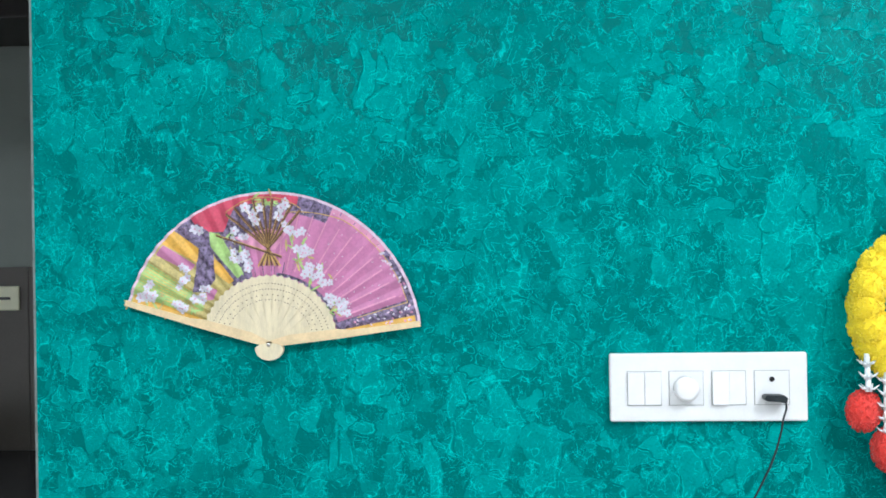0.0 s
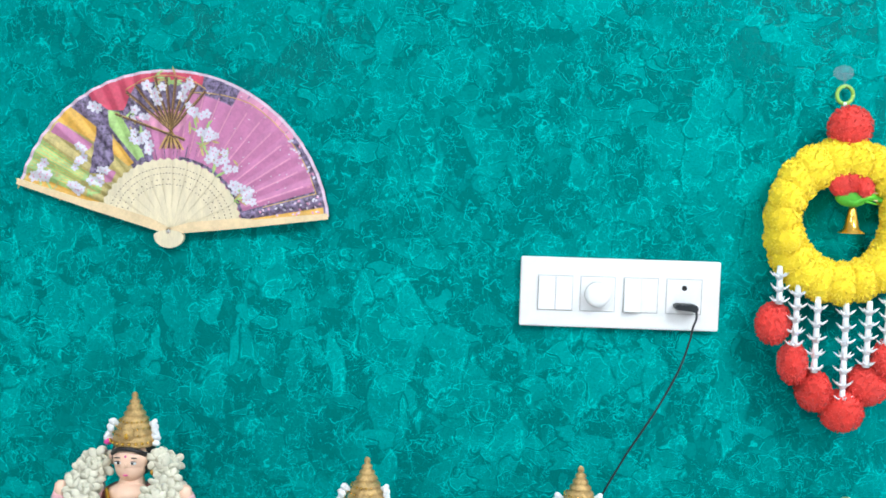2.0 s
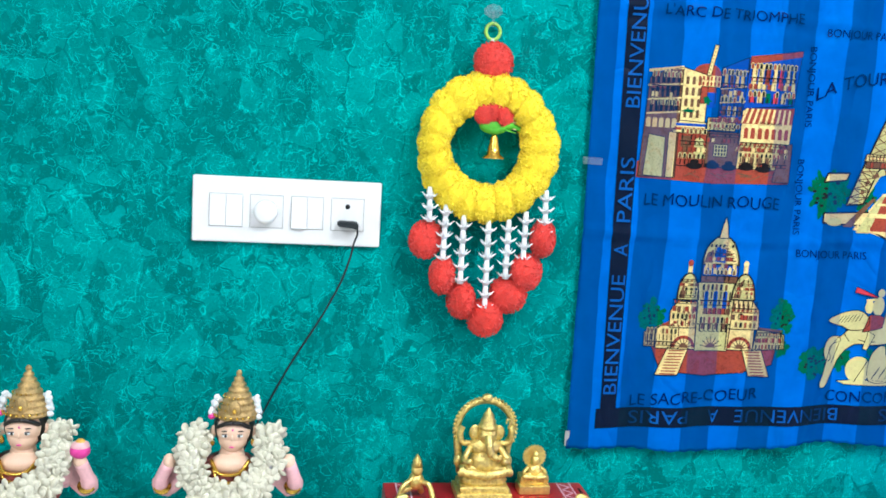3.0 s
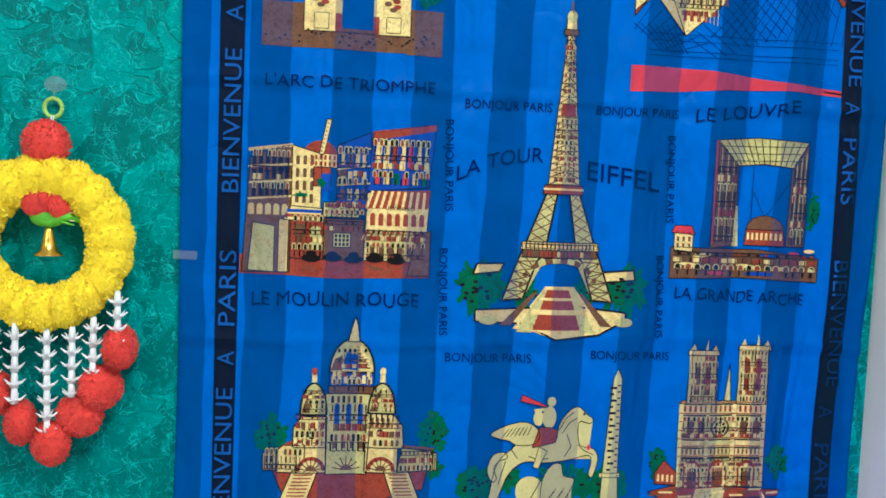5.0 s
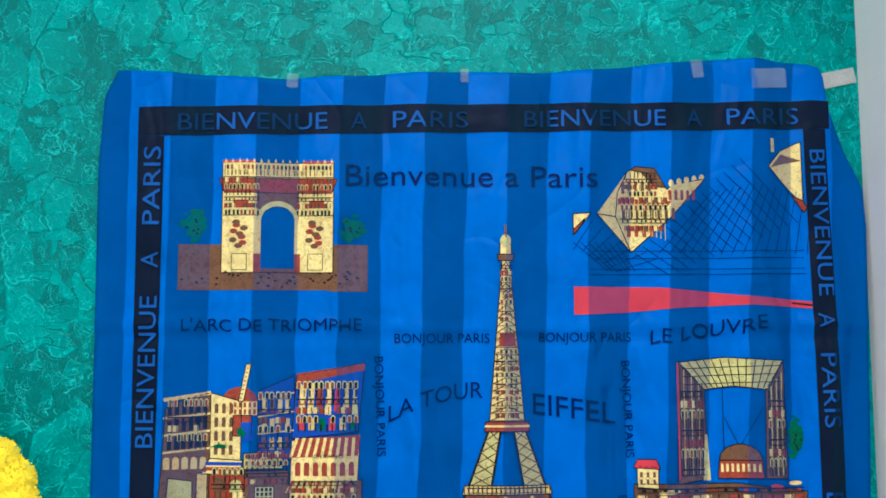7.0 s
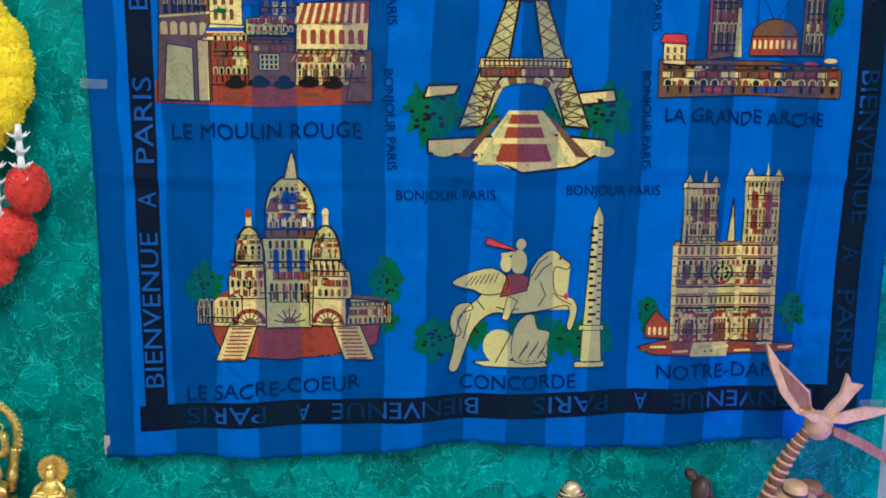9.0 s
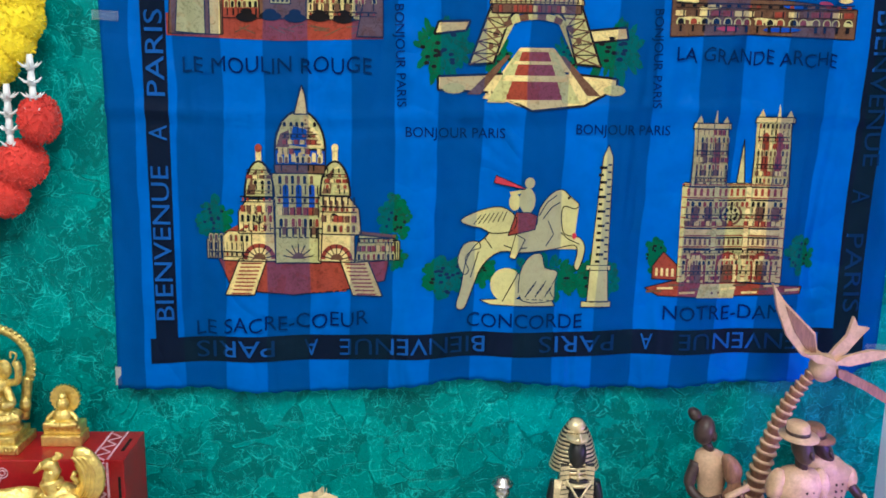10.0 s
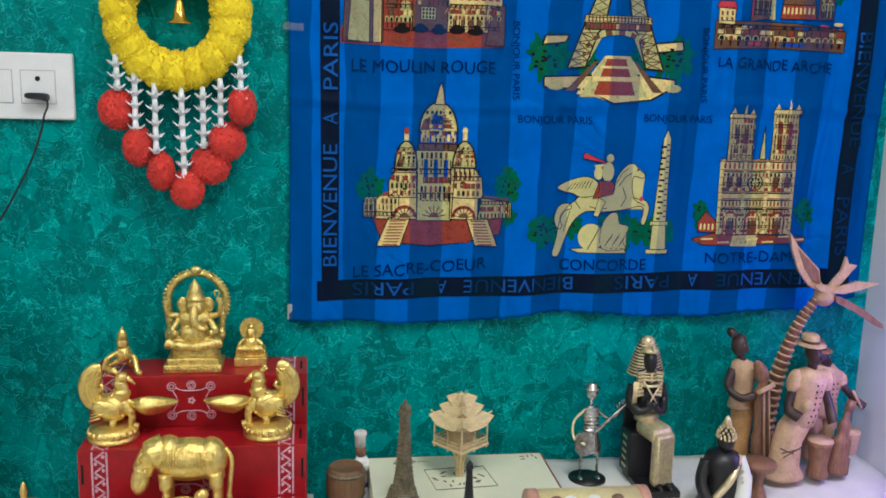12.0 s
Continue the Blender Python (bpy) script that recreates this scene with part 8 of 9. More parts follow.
for r0, r1, z0, z1 in ((0.053, 0.036, 0.083, 0.101), (0.036, 0.023, 0.099, 0.115), (0.025, 0.009, 0.113, 0.129)):
    s = Shape()
    loop = []
    for r, h in ((r0, z0), (r1, z1)):
        row = []
        for a in range(4):
            for f in (-0.5, -0.25, 0, 0.25):
                c, k = math.cos(radians(90 * a)), math.sin(radians(90 * a))
                q = 2 * r * f
                lift = 0.014 * (abs(f) * 2) ** 3 * (1 if h == z0 else 0.2)
                x, y = spin(r * c - q * k, r * k + q * c)
                row.append(s.bm.verts.new((x, y, CT + h + lift)))
        loop.append(row)
    n = len(loop[0])
    for i in range(n):
        s.bm.faces.new((loop[0][i], loop[0][(i + 1) % n], loop[1][(i + 1) % n], loop[1][i]))
    s.bm.faces.new(loop[1])
    s.bm.faces.new(loop[0][::-1])
    part("roof_tier", s.bm, "pale_wood", house, "plywood roof tier with upturned corners")
for a in range(4):
    c, k = math.cos(radians(90 * a + 45)), math.sin(radians(90 * a + 45))
    x0, y0 = spin(0.070 * c, 0.070 * k)
    x1, y1 = spin(0.012 * c, 0.012 * k)
    s = Shape()
    s.tube(bent([(x0, y0, CT + 0.104), ((x0 * 2 + x1) / 3, (y0 * 2 + y1) / 3, CT + 0.100), (x1, y1, CT + 0.129)]), 0.0016, n=4, smooth=False)
    part("hip_ridge", s.bm, "pale_wood", house)
for i in range(9):
    for a in range(4):
        c, k = math.cos(radians(90 * a)), math.sin(radians(90 * a))
        q = -0.036 + 0.009 * i
        x0, y0 = spin(0.050 * c - q * k, 0.050 * k + q * c)
        x1, y1 = spin(0.030 * c - q * 0.55 * k, 0.030 * k + q * 0.55 * c)
        s = Shape()
        s.tube([(x0, y0, CT + 0.0885), (x1, y1, CT + 0.1005)], 0.0011, n=4, smooth=False)
        part("rafter", s.bm, "pale_wood", house)
s = Shape()
for i in range(7):
    x, y = spin(-0.015 + 0.005 * i, 0)
    s.tube([(x, y, CT + 0.124), (x + 0.002 * (i - 3) * 0.4, y, CT + 0.130 + 0.004 * (i % 2) + 0.001 * abs(i - 3))], [0.0018, 0.0005], n=5)
part("ridge_crest", s.bm, "pale_wood", house)
house.scale = (0.66, 0.66, 0.99)

# painted tube lying on the table
roll = thing("painted_tube", (1.138, 1.10, T2), "cream painted cylinder box with salmon end caps", "cylinder box")
s = Shape()
s.tube([(1.064, 1.10, T2 + 0.034), (1.212, 1.10, T2 + 0.034)], 0.0325, n=28)
part("cylinder", s.bm, "cream_paint", roll)
for x in (1.058, 1.218):
    s = Shape()
    s.tube([(x - 0.007, 1.10, T2 + 0.034), (x + 0.007, 1.10, T2 + 0.034)], 0.0336, n=28)
    part("cap", s.bm, "salmon", roll)
for x, m in ((1.088, "carve_mid"), (1.108, "linen"), (1.142, "linen"), (1.176, "barrel")):
    s = Shape()
    s.ball((x, 1.10 - 0.018, T2 + 0.0615), (0.009, 0.006, 0.004), 0, 10, (30, 0, 0))
    part("painted_spot", s.bm, m, roll)

# metal guitar player
s = Shape()
x, y, z = 1.192, 1.272, T2
s.lathe([(0.030, 0), (0.030, 0.003), (0.0, 0.004)], (x, y, z + 0.0005), 1, 24)
for a in (-0.013, 0.016):
    s.tube([(x + a, y, z + 0.003), (x + a * 0.9, y - 0.002, z + 0.055)], 0.0022, 0, 8)
    s.ball((x + a, y - 0.006, z + 0.005), (0.004, 0.009, 0.003), 0, 8)
s.lathe([(0.020, 0.0), (0.019, 0.010), (0.013, 0.036), (0.011, 0.044)], (x + 0.001, y, z + 0.046), 0, 20, 1, 0.7)
s.ball((x + 0.001, y, z + 0.106), (0.013, 0.009, 0.020), 0)
for i in range(6):
    s.lathe([(0.013, 0), (0.0145, 0.0015), (0.013, 0.003)], (x + 0.001, y, z + 0.090 + i * 0.006), 0, 16, 1, 0.72)
s.tube([(x, y, z + 0.122), (x, y, z + 0.138)], 0.0022, 0, 8)
s.ball((x, y - 0.001, z + 0.146), (0.0095, 0.009, 0.0105), 0)
s.lathe([(0.0130, 0.0), (0.0134, 0.002), (0.0092, 0.003), (0.0086, 0.009), (0.0, 0.011)], (x, y, z + 0.153), 0, 20)
s.slab([(x - 0.014 + r * math.cos(t) * 0.019, z + 0.070 + r * math.sin(t) * 0.017) for t, r in ((t, 1.0 - 0.18 * math.cos(2 * t)) for t in (2 * math.pi * k / 26 for k in range(26)))], y - 0.024, y - 0.015, 0)
s.tube([(x - 0.006, y - 0.020, z + 0.080), (x + 0.050, y - 0.022, z + 0.134)], 0.0030, 0, 6, 0.5)
for i in range(4):
    s.tube([(x + 0.036 + 0.004 * i, y - 0.022, z + 0.126 + 0.003 * i), (x + 0.034 + 0.004 * i, y - 0.022, z + 0.134 + 0.003 * i)], 0.0009, 0, 5)
s.tube(bent([(x + 0.010, y, z + 0.118), (x + 0.026, y - 0.006, z + 0.106), (x + 0.036, y - 0.020, z + 0.116)]), 0.0024, 0, 6)
s.tube(bent([(x - 0.010, y, z + 0.118), (x - 0.028, y - 0.004, z + 0.100), (x - 0.030, y - 0.016, z + 0.078), (x - 0.014, y - 0.026, z + 0.070)]), 0.0022, 2, 6)
statue("guitarist_figure", s, ["steel", "resin", "gilt"], (x, y, z), "welded metal guitar player figure in a hat", "figurine")

# seated pharaoh
s = Shape()
x, y, z = 1.283, 1.262, T2
GILT, BLK = 0, 1
s.box((x + 0.012, y - 0.022, z + 0.006), (0.080, 0.096, 0.012), BLK, bevel=0.002)
s.box((x - 0.006, y + 0.010, z + 0.048), (0.056, 0.046, 0.074), BLK, bevel=0.003)
s.box((x - 0.006, y + 0.030, z + 0.070), (0.052, 0.010, 0.110), BLK, bevel=0.003)
s.box((x + 0.012, y - 0.020, z + 0.094), (0.052, 0.058, 0.026), GILT, turn=(0, 0, 14), bevel=0.010)
s.box((x + 0.020, y - 0.046, z + 0.056), (0.046, 0.020, 0.086), GILT, turn=(0, 0, 14), bevel=0.006)
for i in range(8):
    s.tube([(x + 0.002 + 0.0055 * i, y - 0.060 + 0.0016 * i, z + 0.094), (x + 0.003 + 0.0055 * i, y - 0.060 + 0.0016 * i, z + 0.018)], 0.0012, GILT, 5)
s.lathe([(0.026, 0.0), (0.024, 0.010), (0.018, 0.018)], (x + 0.004, y, z + 0.104), GILT, 20, 1, 0.75)
s.ball((x + 0.003, y, z + 0.140), (0.026, 0.018, 0.034), BLK, 16)
s.ball((x + 0.002, y - 0.002, z + 0.164), (0.031, 0.019, 0.013), BLK, 14)
for i in range(4):
    s.lathe([(0.026 - 0.004 * i, 0.0), (0.027 - 0.004 * i, 0.002), (0.024 - 0.004 * i, 0.004)], (x + 0.001, y - 0.002, z + 0.164 + 0.004 * i), GILT if i % 2 == 0 else BLK, 20, 1, 0.85)
s.ball((x - 0.001, y - 0.008, z + 0.202), (0.0145, 0.0150, 0.0190), BLK, 16)
for i in range(13):
    h = 0.178 + 0.0046 * i
    w = (0.0385 - 0.0017 * i) * math.sqrt(1 - (max(0, i - 7) / 6.2) ** 2)
    s.lathe([(w, 0.0), (w + 0.0010, 0.0014), (w + 0.0006, 0.0030)], (x - 0.001, y + 0.008, z + h), GILT, 22, 1, 0.62)
    s.lathe([(w - 0.0004, 0.0030), (w - 0.0004, 0.0046)], (x - 0.001, y + 0.008, z + h), BLK, 22, 1, 0.62)
s.ball((x - 0.001, y + 0.006, z + 0.229), (0.0150, 0.0110, 0.0110), GILT, 14)
s.lathe([(0.0170, 0.0), (0.0180, 0.003), (0.0160, 0.006)], (x - 0.001, y - 0.004, z + 0.218), GILT, 20, 1, 1)
s.ball((x - 0.001, y - 0.020, z + 0.226), (0.003, 0.004, 0.006), GILT, 8)
s.tube([(x - 0.001, y - 0.020, z + 0.186), (x - 0.001, y - 0.021, z + 0.172)], [0.0026, 0.0018], GILT, 8)
for k in (-1, 1):
    for i in range(7):
        s.box((x - 0.001 + k * 0.0195, y - 0.012, z + 0.150 + 0.0060 * i), (0.014, 0.008, 0.0044), GILT, turn=(0, k * 6, 0))
        s.box((x - 0.001 + k * 0.0195, y - 0.011, z + 0.153 + 0.0060 * i), (0.013, 0.0078, 0.0016), BLK, turn=(0, k * 6, 0))
    s.tube(bent([(x + k * 0.031, y, z + 0.162), (x + k * 0.036, y - 0.004, z + 0.138), (x + k * 0.022, y - 0.022, z + 0.126), (x - k * 0.012, y - 0.028, z + 0.142)]), [0.0090] * 16 + [0.0065] * 9, BLK, 10)
    s.tube([(x - k * 0.012, y - 0.031, z + 0.136), (x + k * 0.020, y - 0.026, z + 0.176)], 0.0017, GILT, 6)
for i in range(4):
    s.tube([(x - 0.026 - 0.003 * i, y - 0.016, z + 0.172), (x - 0.030 - 0.002 * i, y - 0.016, z + 0.128)], 0.0016, GILT, 6)
for i in range(5):
    s.box((x - 0.0345, y + 0.010, z + 0.024 + 0.012 * i), (0.0012, 0.018 - 0.002 * (i % 2), 0.004), GILT)
for k in (-1, 1):
    s.ball((x + 0.022 + k * 0.011, y - 0.060, z + 0.015), (0.008, 0.014, 0.005), BLK, 10)
for v in s.bm.verts:
    v.co.x = x - 0.005 + (v.co.x - x) * 0.76
statue("pharaoh_statue", s, ["gilt", "resin"], (x, y, z), "black and gilt seated pharaoh statue with striped headcloth")

# black and gold kneeling bust
s = Shape()
x, y, z = 1.364, 1.158, T2
s.lathe([(0.040, 0.0), (0.043, 0.006), (0.036, 0.030), (0.030, 0.055), (0.036, 0.074), (0.030, 0.088), (0.010, 0.096)], (x, y, z + 0.0005), 0, 26, 1, 0.8)
s.ball((x + 0.001, y - 0.004, z + 0.110), (0.0155, 0.0155, 0.0185), 0)
s.tube(bent([(x - 0.032, y, z + 0.078), (x - 0.044, y - 0.010, z + 0.046), (x - 0.030, y - 0.030, z + 0.016), (x + 0.004, y - 0.034, z + 0.010)]), [0.011] * 16 + [0.008] * 9, 0, 10)
s.tube(bent([(x + 0.030, y, z + 0.080), (x + 0.036, y - 0.014, z + 0.052), (x + 0.022, y - 0.034, z + 0.022), (x + 0.002, y - 0.036, z + 0.010)]), [0.014] * 16 + [0.011] * 9, 2, 10)
s.tube(bent([(x + 0.028, y - 0.008, z + 0.086), (x + 0.004, y - 0.028, z + 0.060), (x - 0.026, y - 0.026, z + 0.026), (x - 0.030, y - 0.022, z + 0.006)]), 0.0060, 1, 10)
for i in range(5):
    h = i / 5
    n = 14 - 2 * i
    for k in range(n):
        t = 2 * math.pi * k / n + i * 0.3
        r = 0.0160 * math.cos(h * 1.35)
        s.ball((x + 0.001 + r * math.cos(t), y - 0.004 + r * math.sin(t), z + 0.116 + 0.0042 * i), 0.0027, 1, 6)
s.lathe([(0.0075, 0.0), (0.0068, 0.006), (0.0040, 0.012), (0.0, 0.016)], (x + 0.001, y - 0.004, z + 0.134), 1, 14)
for i in range(26):
    t = i * 0.7
    s.ball((x + 0.030 - 0.0006 * i, y - 0.022 - 0.0004 * i + 0.004 * math.sin(t), z + 0.070 - 0.0022 * i), (0.0030, 0.0016, 0.0022), 1 if i % 2 else 2, 6)
for v in s.bm.verts:
    v.co.x = x + (v.co.x - x) * 0.80
statue("meditating_statue", s, ["resin", "gilt", "linen"], (x, y, z), "black meditating statue with beaded gold hair and patterned robe")

# wooden carvings
WB = T2 + 0.013
s = Shape()
s.slab([(1.565 + 0.118 * math.cos(t) * (1 + 0.05 * math.sin(3 * t)), 1.250 + 0.078 * math.sin(t)) for t in (2 * math.pi * k / 36 for k in range(36))], 0, 0.011)
bmesh.ops.rotate(s.bm, verts=s.bm.verts, cent=(0, 0, 0), matrix=Matrix.Rotation(radians(90), 3, "X"))
for v in s.bm.verts:
    v.co = Vector((v.co.x, v.co.z, T2 + 0.0012 + abs(v.co.y)))
bmesh.ops.recalc_face_normals(s.bm, faces=s.bm.faces)
tagged(thing_mesh("carving_base", s, ["carve"], (1.565, 1.25, T2)), "oval carved wooden base under the musicians", "base")

s = Shape()
x, y = 1.447, 1.284
z = T2 + 0.001
s.lathe([(0.022, 0.0), (0.023, 0.006), (0.019, 0.050), (0.021, 0.095), (0.025, 0.120), (0.020, 0.135)], (x + 0.004, y, z), 0, 22, 1, 0.75)
s.lathe([(0.027, 0.0), (0.024, 0.012), (0.018, 0.024), (0.022, 0.045), (0.027, 0.062), (0.020, 0.076), (0.008, 0.082)], (x, y, z + 0.112), 1, 22, 1, 0.72)
s.tube([(x, y, z + 0.188), (x + 0.001, y, z + 0.206)], [0.0085, 0.0075], 2, 10)
s.ball((x - 0.002, y - 0.002, z + 0.218), (0.0145, 0.0160, 0.0185), 2, 16, (0, 14, 0))
s.ball((x + 0.010, y - 0.006, z + 0.212), (0.0055, 0.007, 0.007), 2, 8)
s.ball((x - 0.015, y + 0.004, z + 0.236), (0.0110, 0.010, 0.0080), 2, 12, (0, 30, 0))
s.tube(bent([(x - 0.024, y, z + 0.176), (x - 0.034, y - 0.008, z + 0.148), (x - 0.018, y - 0.026, z + 0.136), (x + 0.006, y - 0.032, z + 0.142)]), [0.0085] * 8 + [0.0065] * 17, 2, 10)
s.tube(bent([(x + 0.024, y, z + 0.174), (x + 0.034, y - 0.014, z + 0.150), (x + 0.022, y - 0.030, z + 0.148)]), 0.0070, 2, 10)
s.tube(bent([(x + 0.020, y - 0.028, z + 0.188), (x + 0.022, y - 0.030, z + 0.150), (x + 0.030, y - 0.028, z + 0.080), (x + 0.040, y - 0.026, z + 0.006)]), [0.010] * 8 + [0.016] * 9 + [0.020] * 8, 3, 12, 0.7)
s.ball((x + 0.018, y - 0.030, z + 0.180), (0.014, 0.010, 0.020), 3, 14)
s.tube([(x + 0.004, y - 0.044, z + 0.150), (x + 0.036, y - 0.044, z + 0.164)], 0.0042, 1, 8)
for i in range(4):
    s.tube([(x + 0.012 + 0.005 * i, y - 0.043, z + 0.156), (x + 0.028 + 0.006 * i, y - 0.046, z + 0.012)], 0.0011, 1 if i % 2 else 2, 5)
for v in s.bm.verts:
    v.co.x = x - 0.008 + (v.co.x - x) * 0.84 + float(np.interp(v.co.z - z, (0.0, 0.12, 0.18, 0.205), (0.010, 0.012, 0.012, 0.0)))
statue("harpist_carving", s, ["carve_warm", "carve", "carve_dark", "carve_mid"], (x, y, z), "carved wooden harp player with dark head and hair bun", "carving")

s = Shape()
x, y = 1.432, 1.172
s.lathe([(0.016, 0.0), (0.014, 0.010), (0.008, 0.030), (0.010, 0.048), (0.022, 0.054), (0.026, 0.062), (0.024, 0.066), (0.0, 0.066)], (x, y, T2 + 0.001), 0, 22)
tagged(thing_mesh("carved_stool", s, ["carve_mid"], (x, y, T2)), "small carved reddish wooden stool", "stool")

# carved palm with bird-shaped fronds
s = Shape()
path_ = bent([(1.506, 1.306, WB), (1.507, 1.304, WB + 0.060), (1.514, 1.300, WB + 0.125), (1.526, 1.296, WB + 0.185), (1.543, 1.292, WB + 0.238), (1.566, 1.288, WB + 0.278)], 5)
n = len(path_)
for i in range(n - 1):
    r = mix(0.0165, 0.0060, i / n)
    d = path_[i + 1] - path_[i]
    s.tube([path_[i], path_[i] + d * 0.80, path_[i] + d * 0.98], [r * 0.76, r * 1.16, r * 1.10], 0, 14)
    s.tube([path_[i] + d * 0.80, path_[i] + d * 1.0], [r * 1.17, r * 1.13], 1, 14)
s.ball((1.577, 1.284, 0.984), (0.017, 0.016, 0.018), 1, 14)
s.slab([(1.572, 0.990), (1.548, 1.000), (1.528, 1.024), (1.514, 1.056), (1.506, 1.088), (1.522, 1.066), (1.545, 1.044), (1.562, 1.028), (1.566, 1.008), (1.580, 0.998)], 1.281, 1.287, 1)
s.slab([(1.566, 1.000), (1.560, 1.026), (1.544, 1.042), (1.522, 1.062), (1.536, 1.030), (1.552, 1.008)], 1.2795, 1.281, 2)
s.slab([(1.580, 0.996), (1.590, 1.010), (1.602, 1.024), (1.608, 1.048), (1.614, 1.036), (1.628, 1.034), (1.616, 1.020), (1.604, 1.004), (1.590, 0.992)], 1.282, 1.288, 1)
s.slab([(1.584, 0.990), (1.600, 1.000), (1.630, 1.008), (1.668, 1.005), (1.640, 0.996), (1.606, 0.988)], 1.276, 1.282, 1)
s.slab([(1.588, 0.986), (1.600, 0.984), (1.640, 0.964), (1.676, 0.938), (1.678, 0.931), (1.664, 0.936), (1.620, 0.962), (1.590, 0.976)], 1.268, 1.274, 2)
s.slab([(1.550, 1.004), (1.562, 0.994), (1.588, 0.990), (1.582, 0.998), (1.566, 1.004)], 1.270, 1.281, 1)
statue("palm_carving", s, ["carve_mid", "carve", "carve_mid"], (1.52, 1.30, WB), "carved wooden palm with ringed trunk and bird-shaped fronds", "carving")


def musician(x, y, high, hat, label, wide):
    s = Shape()
    k = high / 0.235
    z = WB
    if wide:
        s.lathe([(0.042, 0.0), (0.041, 0.006), (0.030, 0.020), (0.028, 0.060), (0.031, 0.085), (0.024, 0.105)], (x - 0.006, y, z), 0, 26, 1, 0.7)
    else:
        for a in (-0.013, 0.013):
            s.tube(bent([(x + a, y, z + 0.105 * k), (x + a * 1.2, y - 0.004, z + 0.060 * k), (x + a * 1.3, y, z)]), [0.016] * 8 + [0.013] * 9, 0, 12)
    s.lathe([(0.031, 0.0), (0.030, 0.012), (0.026, 0.030), (0.031, 0.060), (0.034, 0.074), (0.026, 0.088), (0.009, 0.094)], (x, y, z + 0.088 * k), 0, 24, 1, 0.68)
    for i in range(7):
        s.ball((x + 0.002, y - 0.0225, z + (0.098 + 0.010 * i) * k), 0.0018, 1, 6)
        s.ball((x + 0.012, y - 0.0205, z + (0.098 + 0.010 * i) * k), 0.0014, 1, 6)
    s.tube([(x + 0.002, y, z + 0.178 * k), (x + 0.004, y, z + 0.196 * k)], [0.009, 0.008], 1, 10)
    s.ball((x + 0.005, y - 0.004, z + 0.206 * k), (0.0145, 0.0160, 0.0205), 1, 16)
    s.ball((x + 0.010, y - 0.018, z + 0.202 * k), (0.004, 0.005, 0.006), 1, 8)
    s.lathe([(0.0260, 0.0), (0.0265, 0.002), (0.0160, 0.004), (0.0158, 0.006), (0.0150, 0.0155), (0.0120, 0.018), (0.0, 0.018)], (x + 0.003, y - 0.002, z + 0.219 * k), 2, 26)
    s.lathe([(0.0162, 0.0), (0.0163, 0.004)], (x + 0.003, y - 0.002, z + 0.2235 * k), 1, 26)
    return s, z, k


s, z, k = musician(1.531, 1.232, 0.236, 0, "", True)
for a, c in ((-1, 0.0), (1, 0.02)):
    s.ball((1.531 + a * 0.031, 1.232, z + 0.160), (0.013, 0.014, 0.020), 0, 12, (0, a * -14, 0))
s.tube(bent([(1.500, 1.232, z + 0.150), (1.492, 1.224, z + 0.118), (1.508, 1.206, z + 0.108)]), 0.0078, 1, 10)
s.tube(bent([(1.562, 1.232, z + 0.150), (1.572, 1.222, z + 0.120), (1.580, 1.206, z + 0.098)]), 0.0078, 1, 10)
s.ball((1.512, 1.203, z + 0.128), (0.011, 0.010, 0.011), 0, 12)
for i in range(3):
    s.tube([(1.492 + 0.004 * i, 1.2015, z + 0.060 - 0.008 * i), (1.520 + 0.010 * i, 1.2010, z + 0.050 + 0.008 * i)], 0.0010, 1, 5)
for v in s.bm.verts:
    v.co.x = 1.531 + (v.co.x - 1.531) * 0.84 + float(np.interp(v.co.z - z, (0.0, 0.06, 0.12, 0.18, 0.23), (-0.022, -0.018, 0.003, 0.006, -0.005)))
statue("singer_carving", s, ["carve", "carve_dark", "carve"], (1.531, 1.232, WB), "carved wooden singer in flared skirt and brimmed hat", "carving")
s, z, k = musician(1.604, 1.296, 0.205, 0, "", False)
s.ball((1.604 + 0.030, 1.296, z + 0.138), (0.014, 0.014, 0.018), 0, 12, (0, -16, 0))
s.tube(bent([(1.632, 1.292, z + 0.136), (1.650, 1.280, z + 0.116), (1.672, 1.268, z + 0.100)]), 0.0066, 1, 10)
s.tube([(1.644, 1.268, z + 0.128), (1.662, 1.262, z + 0.100)], 0.0026, 0, 8)
for v in s.bm.verts:
    v.co.x = (v.co.x - 1.604) * 0.84 + float(np.interp(v.co.z - z, (0.0, 0.10, 0.15, 0.17, 0.20), (1.598, 1.603, 1.603, 1.590, 1.576)))
statue("musician_carving", s, ["carve", "carve_dark", "carve_mid"], (1.604, 1.296, WB), "carved wooden musician in reddish hat with outstretched arm", "carving")
s = Shape()
s.lathe([(0.016, 0.0), (0.017, 0.004), (0.014, 0.020), (0.018, 0.052), (0.021, 0.060)], (1.562, 1.226, WB), 0, 22)
s.lathe([(0.0205, 0.0605), (0.020, 0.063), (0.0, 0.0635)], (1.562, 1.226, WB), 1, 22)
tagged(thing_mesh("carved_drum", s, ["carve_mid", "carve"], (1.562, 1.226, WB)), "carved wooden hand drum with pale skin", "drum")
s = Shape()
s.tube(bent([(1.602, 1.236, WB), (1.605, 1.238, WB + 0.040), (1.612, 1.242, WB + 0.080), (1.619, 1.246, WB + 0.108)]), [0.019] * 6 + [0.016] * 6 + [0.010] * 6 + [0.006] * 7, 0, 14, 0.8)
s.tube([(1.617, 1.244, WB + 0.104), (1.623, 1.246, WB + 0.120)], [0.008, 0.007], 0, 10)
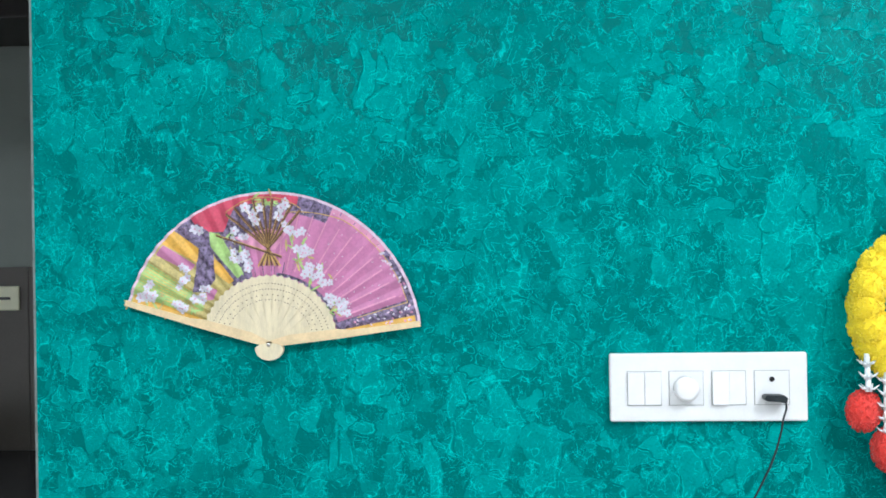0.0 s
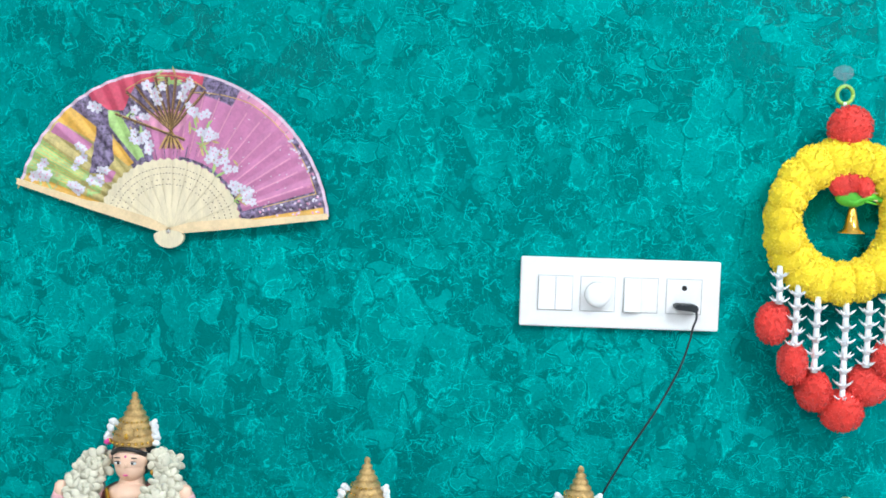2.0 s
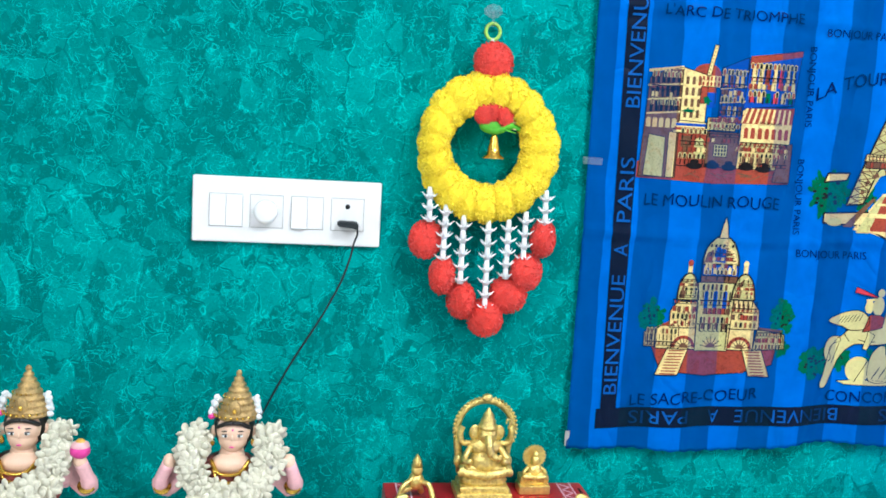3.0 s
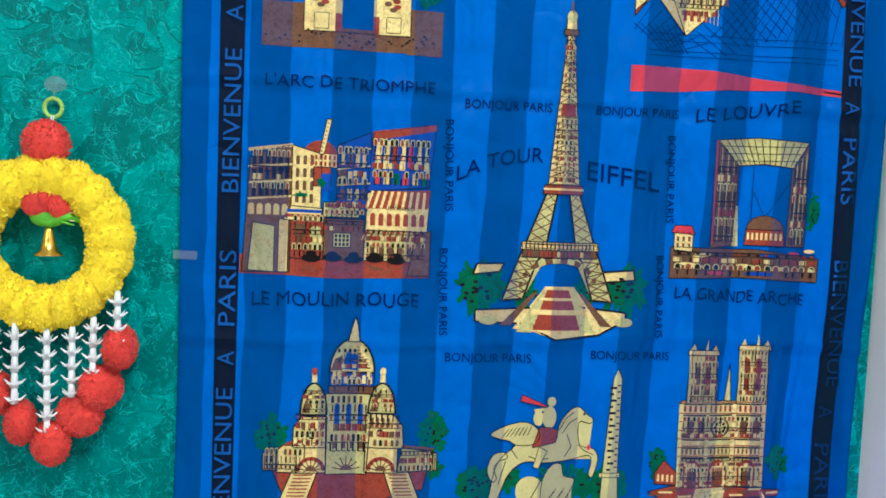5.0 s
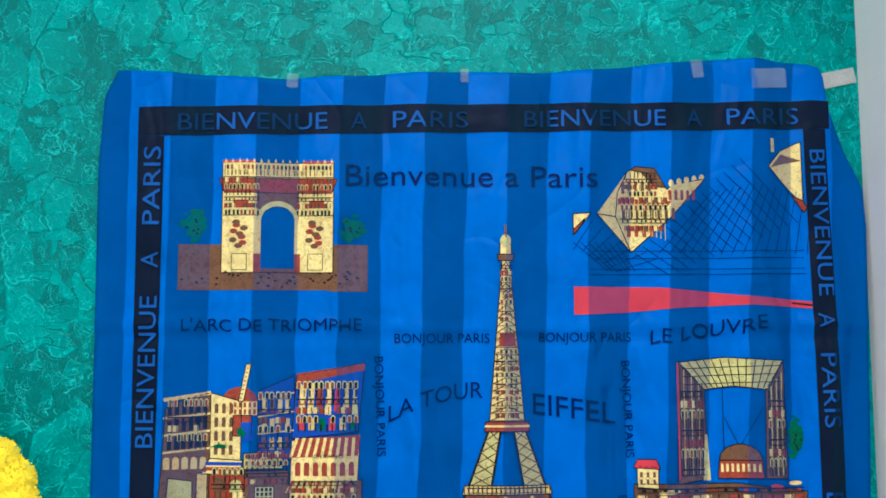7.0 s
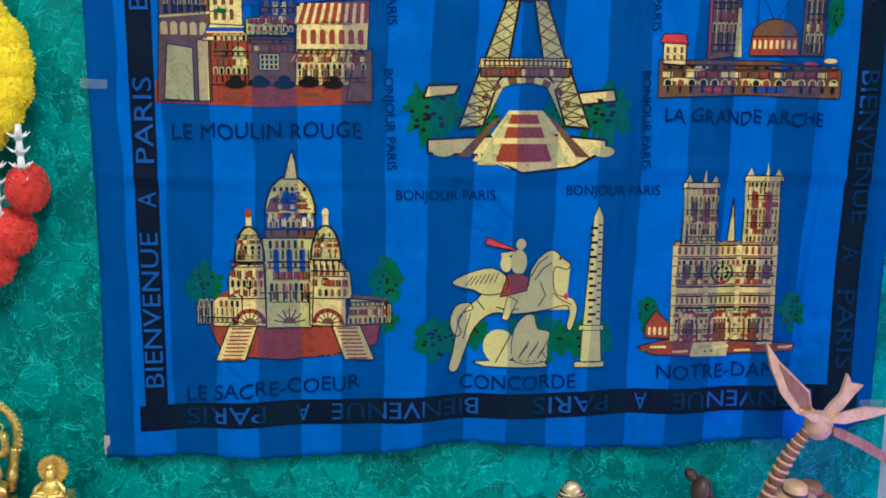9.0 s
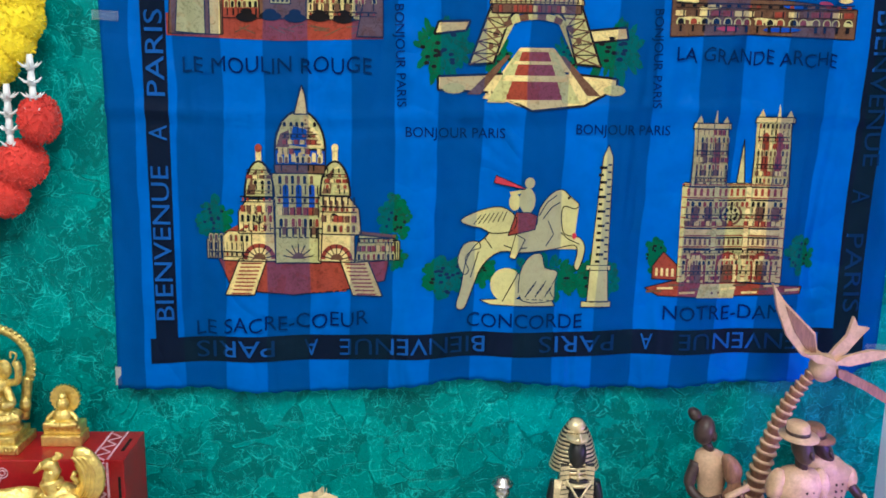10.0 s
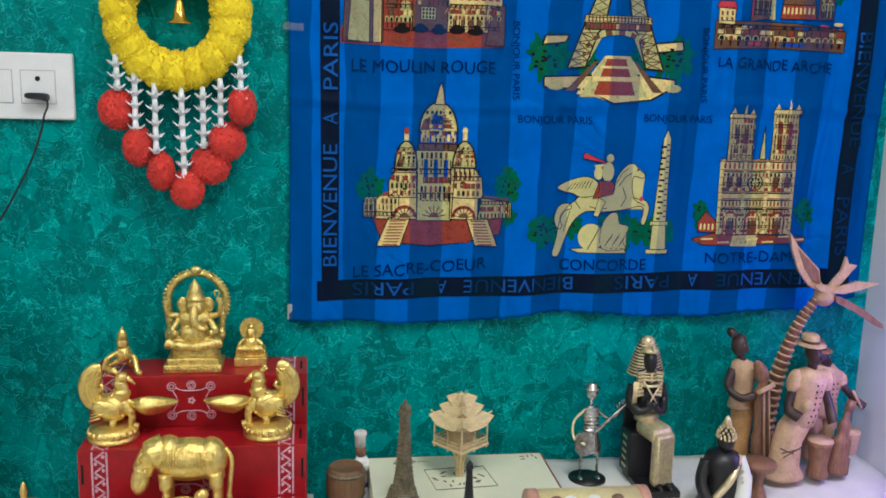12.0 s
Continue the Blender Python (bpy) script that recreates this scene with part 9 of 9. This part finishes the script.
s.lathe([(0.0130, 0.0), (0.0150, 0.004), (0.0175, 0.036), (0.0185, 0.040), (0.0, 0.041)], (1.634, 1.262, WB + 0.022), 1, 18)
tagged(thing_mesh("carved_bass", s, ["carve_mid", "carve"], (1.602, 1.236, WB)), "carved reddish wooden double bass", "carving")

# colour-changing light tower
lx, ly = 1.640, 1.095
lamp = thing("led_tower_lamp", (lx, ly, T2), "glowing pink and blue clear plastic tower lamp", "novelty lamp")
s = Shape()
s.lathe([(0.047, 0.0), (0.047, 0.006), (0.043, 0.010)], (lx, ly, T2 + 0.001), n=30)
part("base", s.bm, "plastic", lamp)
s = Shape()
s.lathe([(0.042, 0.010), (0.034, 0.060), (0.027, 0.110), (0.020, 0.155), (0.016, 0.178)], (lx, ly, T2 + 0.001), n=30)
for i in range(240):
    h = random.uniform(0.012, 0.17)
    t = random.uniform(0, 6.28)
    r = float(np.interp(h, (0.010, 0.060, 0.110, 0.155, 0.178), (0.042, 0.034, 0.027, 0.020, 0.016)))
    s.ball((lx + r * math.cos(t), ly + r * math.sin(t), T2 + h), random.uniform(0.0005, 0.0013), 1, 5)
part("body", s.bm, ["led_pink", "led_white"], lamp, "glittering pink-lit cone")
s = Shape()
s.lathe([(0.016, 0.180), (0.026, 0.183), (0.027, 0.188), (0.018, 0.190), (0.0, 0.191)], (lx, ly, T2 + 0.001), n=28)
part("collar", s.bm, "led_pink", lamp)
s = Shape()
s.lathe([(0.0115, 0.191), (0.0115, 0.207), (0.0160, 0.209), (0.0165, 0.213), (0.0095, 0.215), (0.0090, 0.228), (0.0118, 0.230), (0.0118, 0.233), (0.0060, 0.235), (0.0055, 0.247), (0.0030, 0.252)], (lx, ly, T2 + 0.001), n=24)
lantern = part("lantern", s.bm, "led_blue", lamp, "blue-lit lantern stage")
s = Shape()
s.lathe([(0.0030, 0.252), (0.0042, 0.258), (0.0028, 0.264), (0.0036, 0.270), (0.0022, 0.278), (0.0026, 0.284), (0.0010, 0.298)], (lx, ly, T2 + 0.001), n=14)
part("spire", s.bm, "led_blue", lantern)
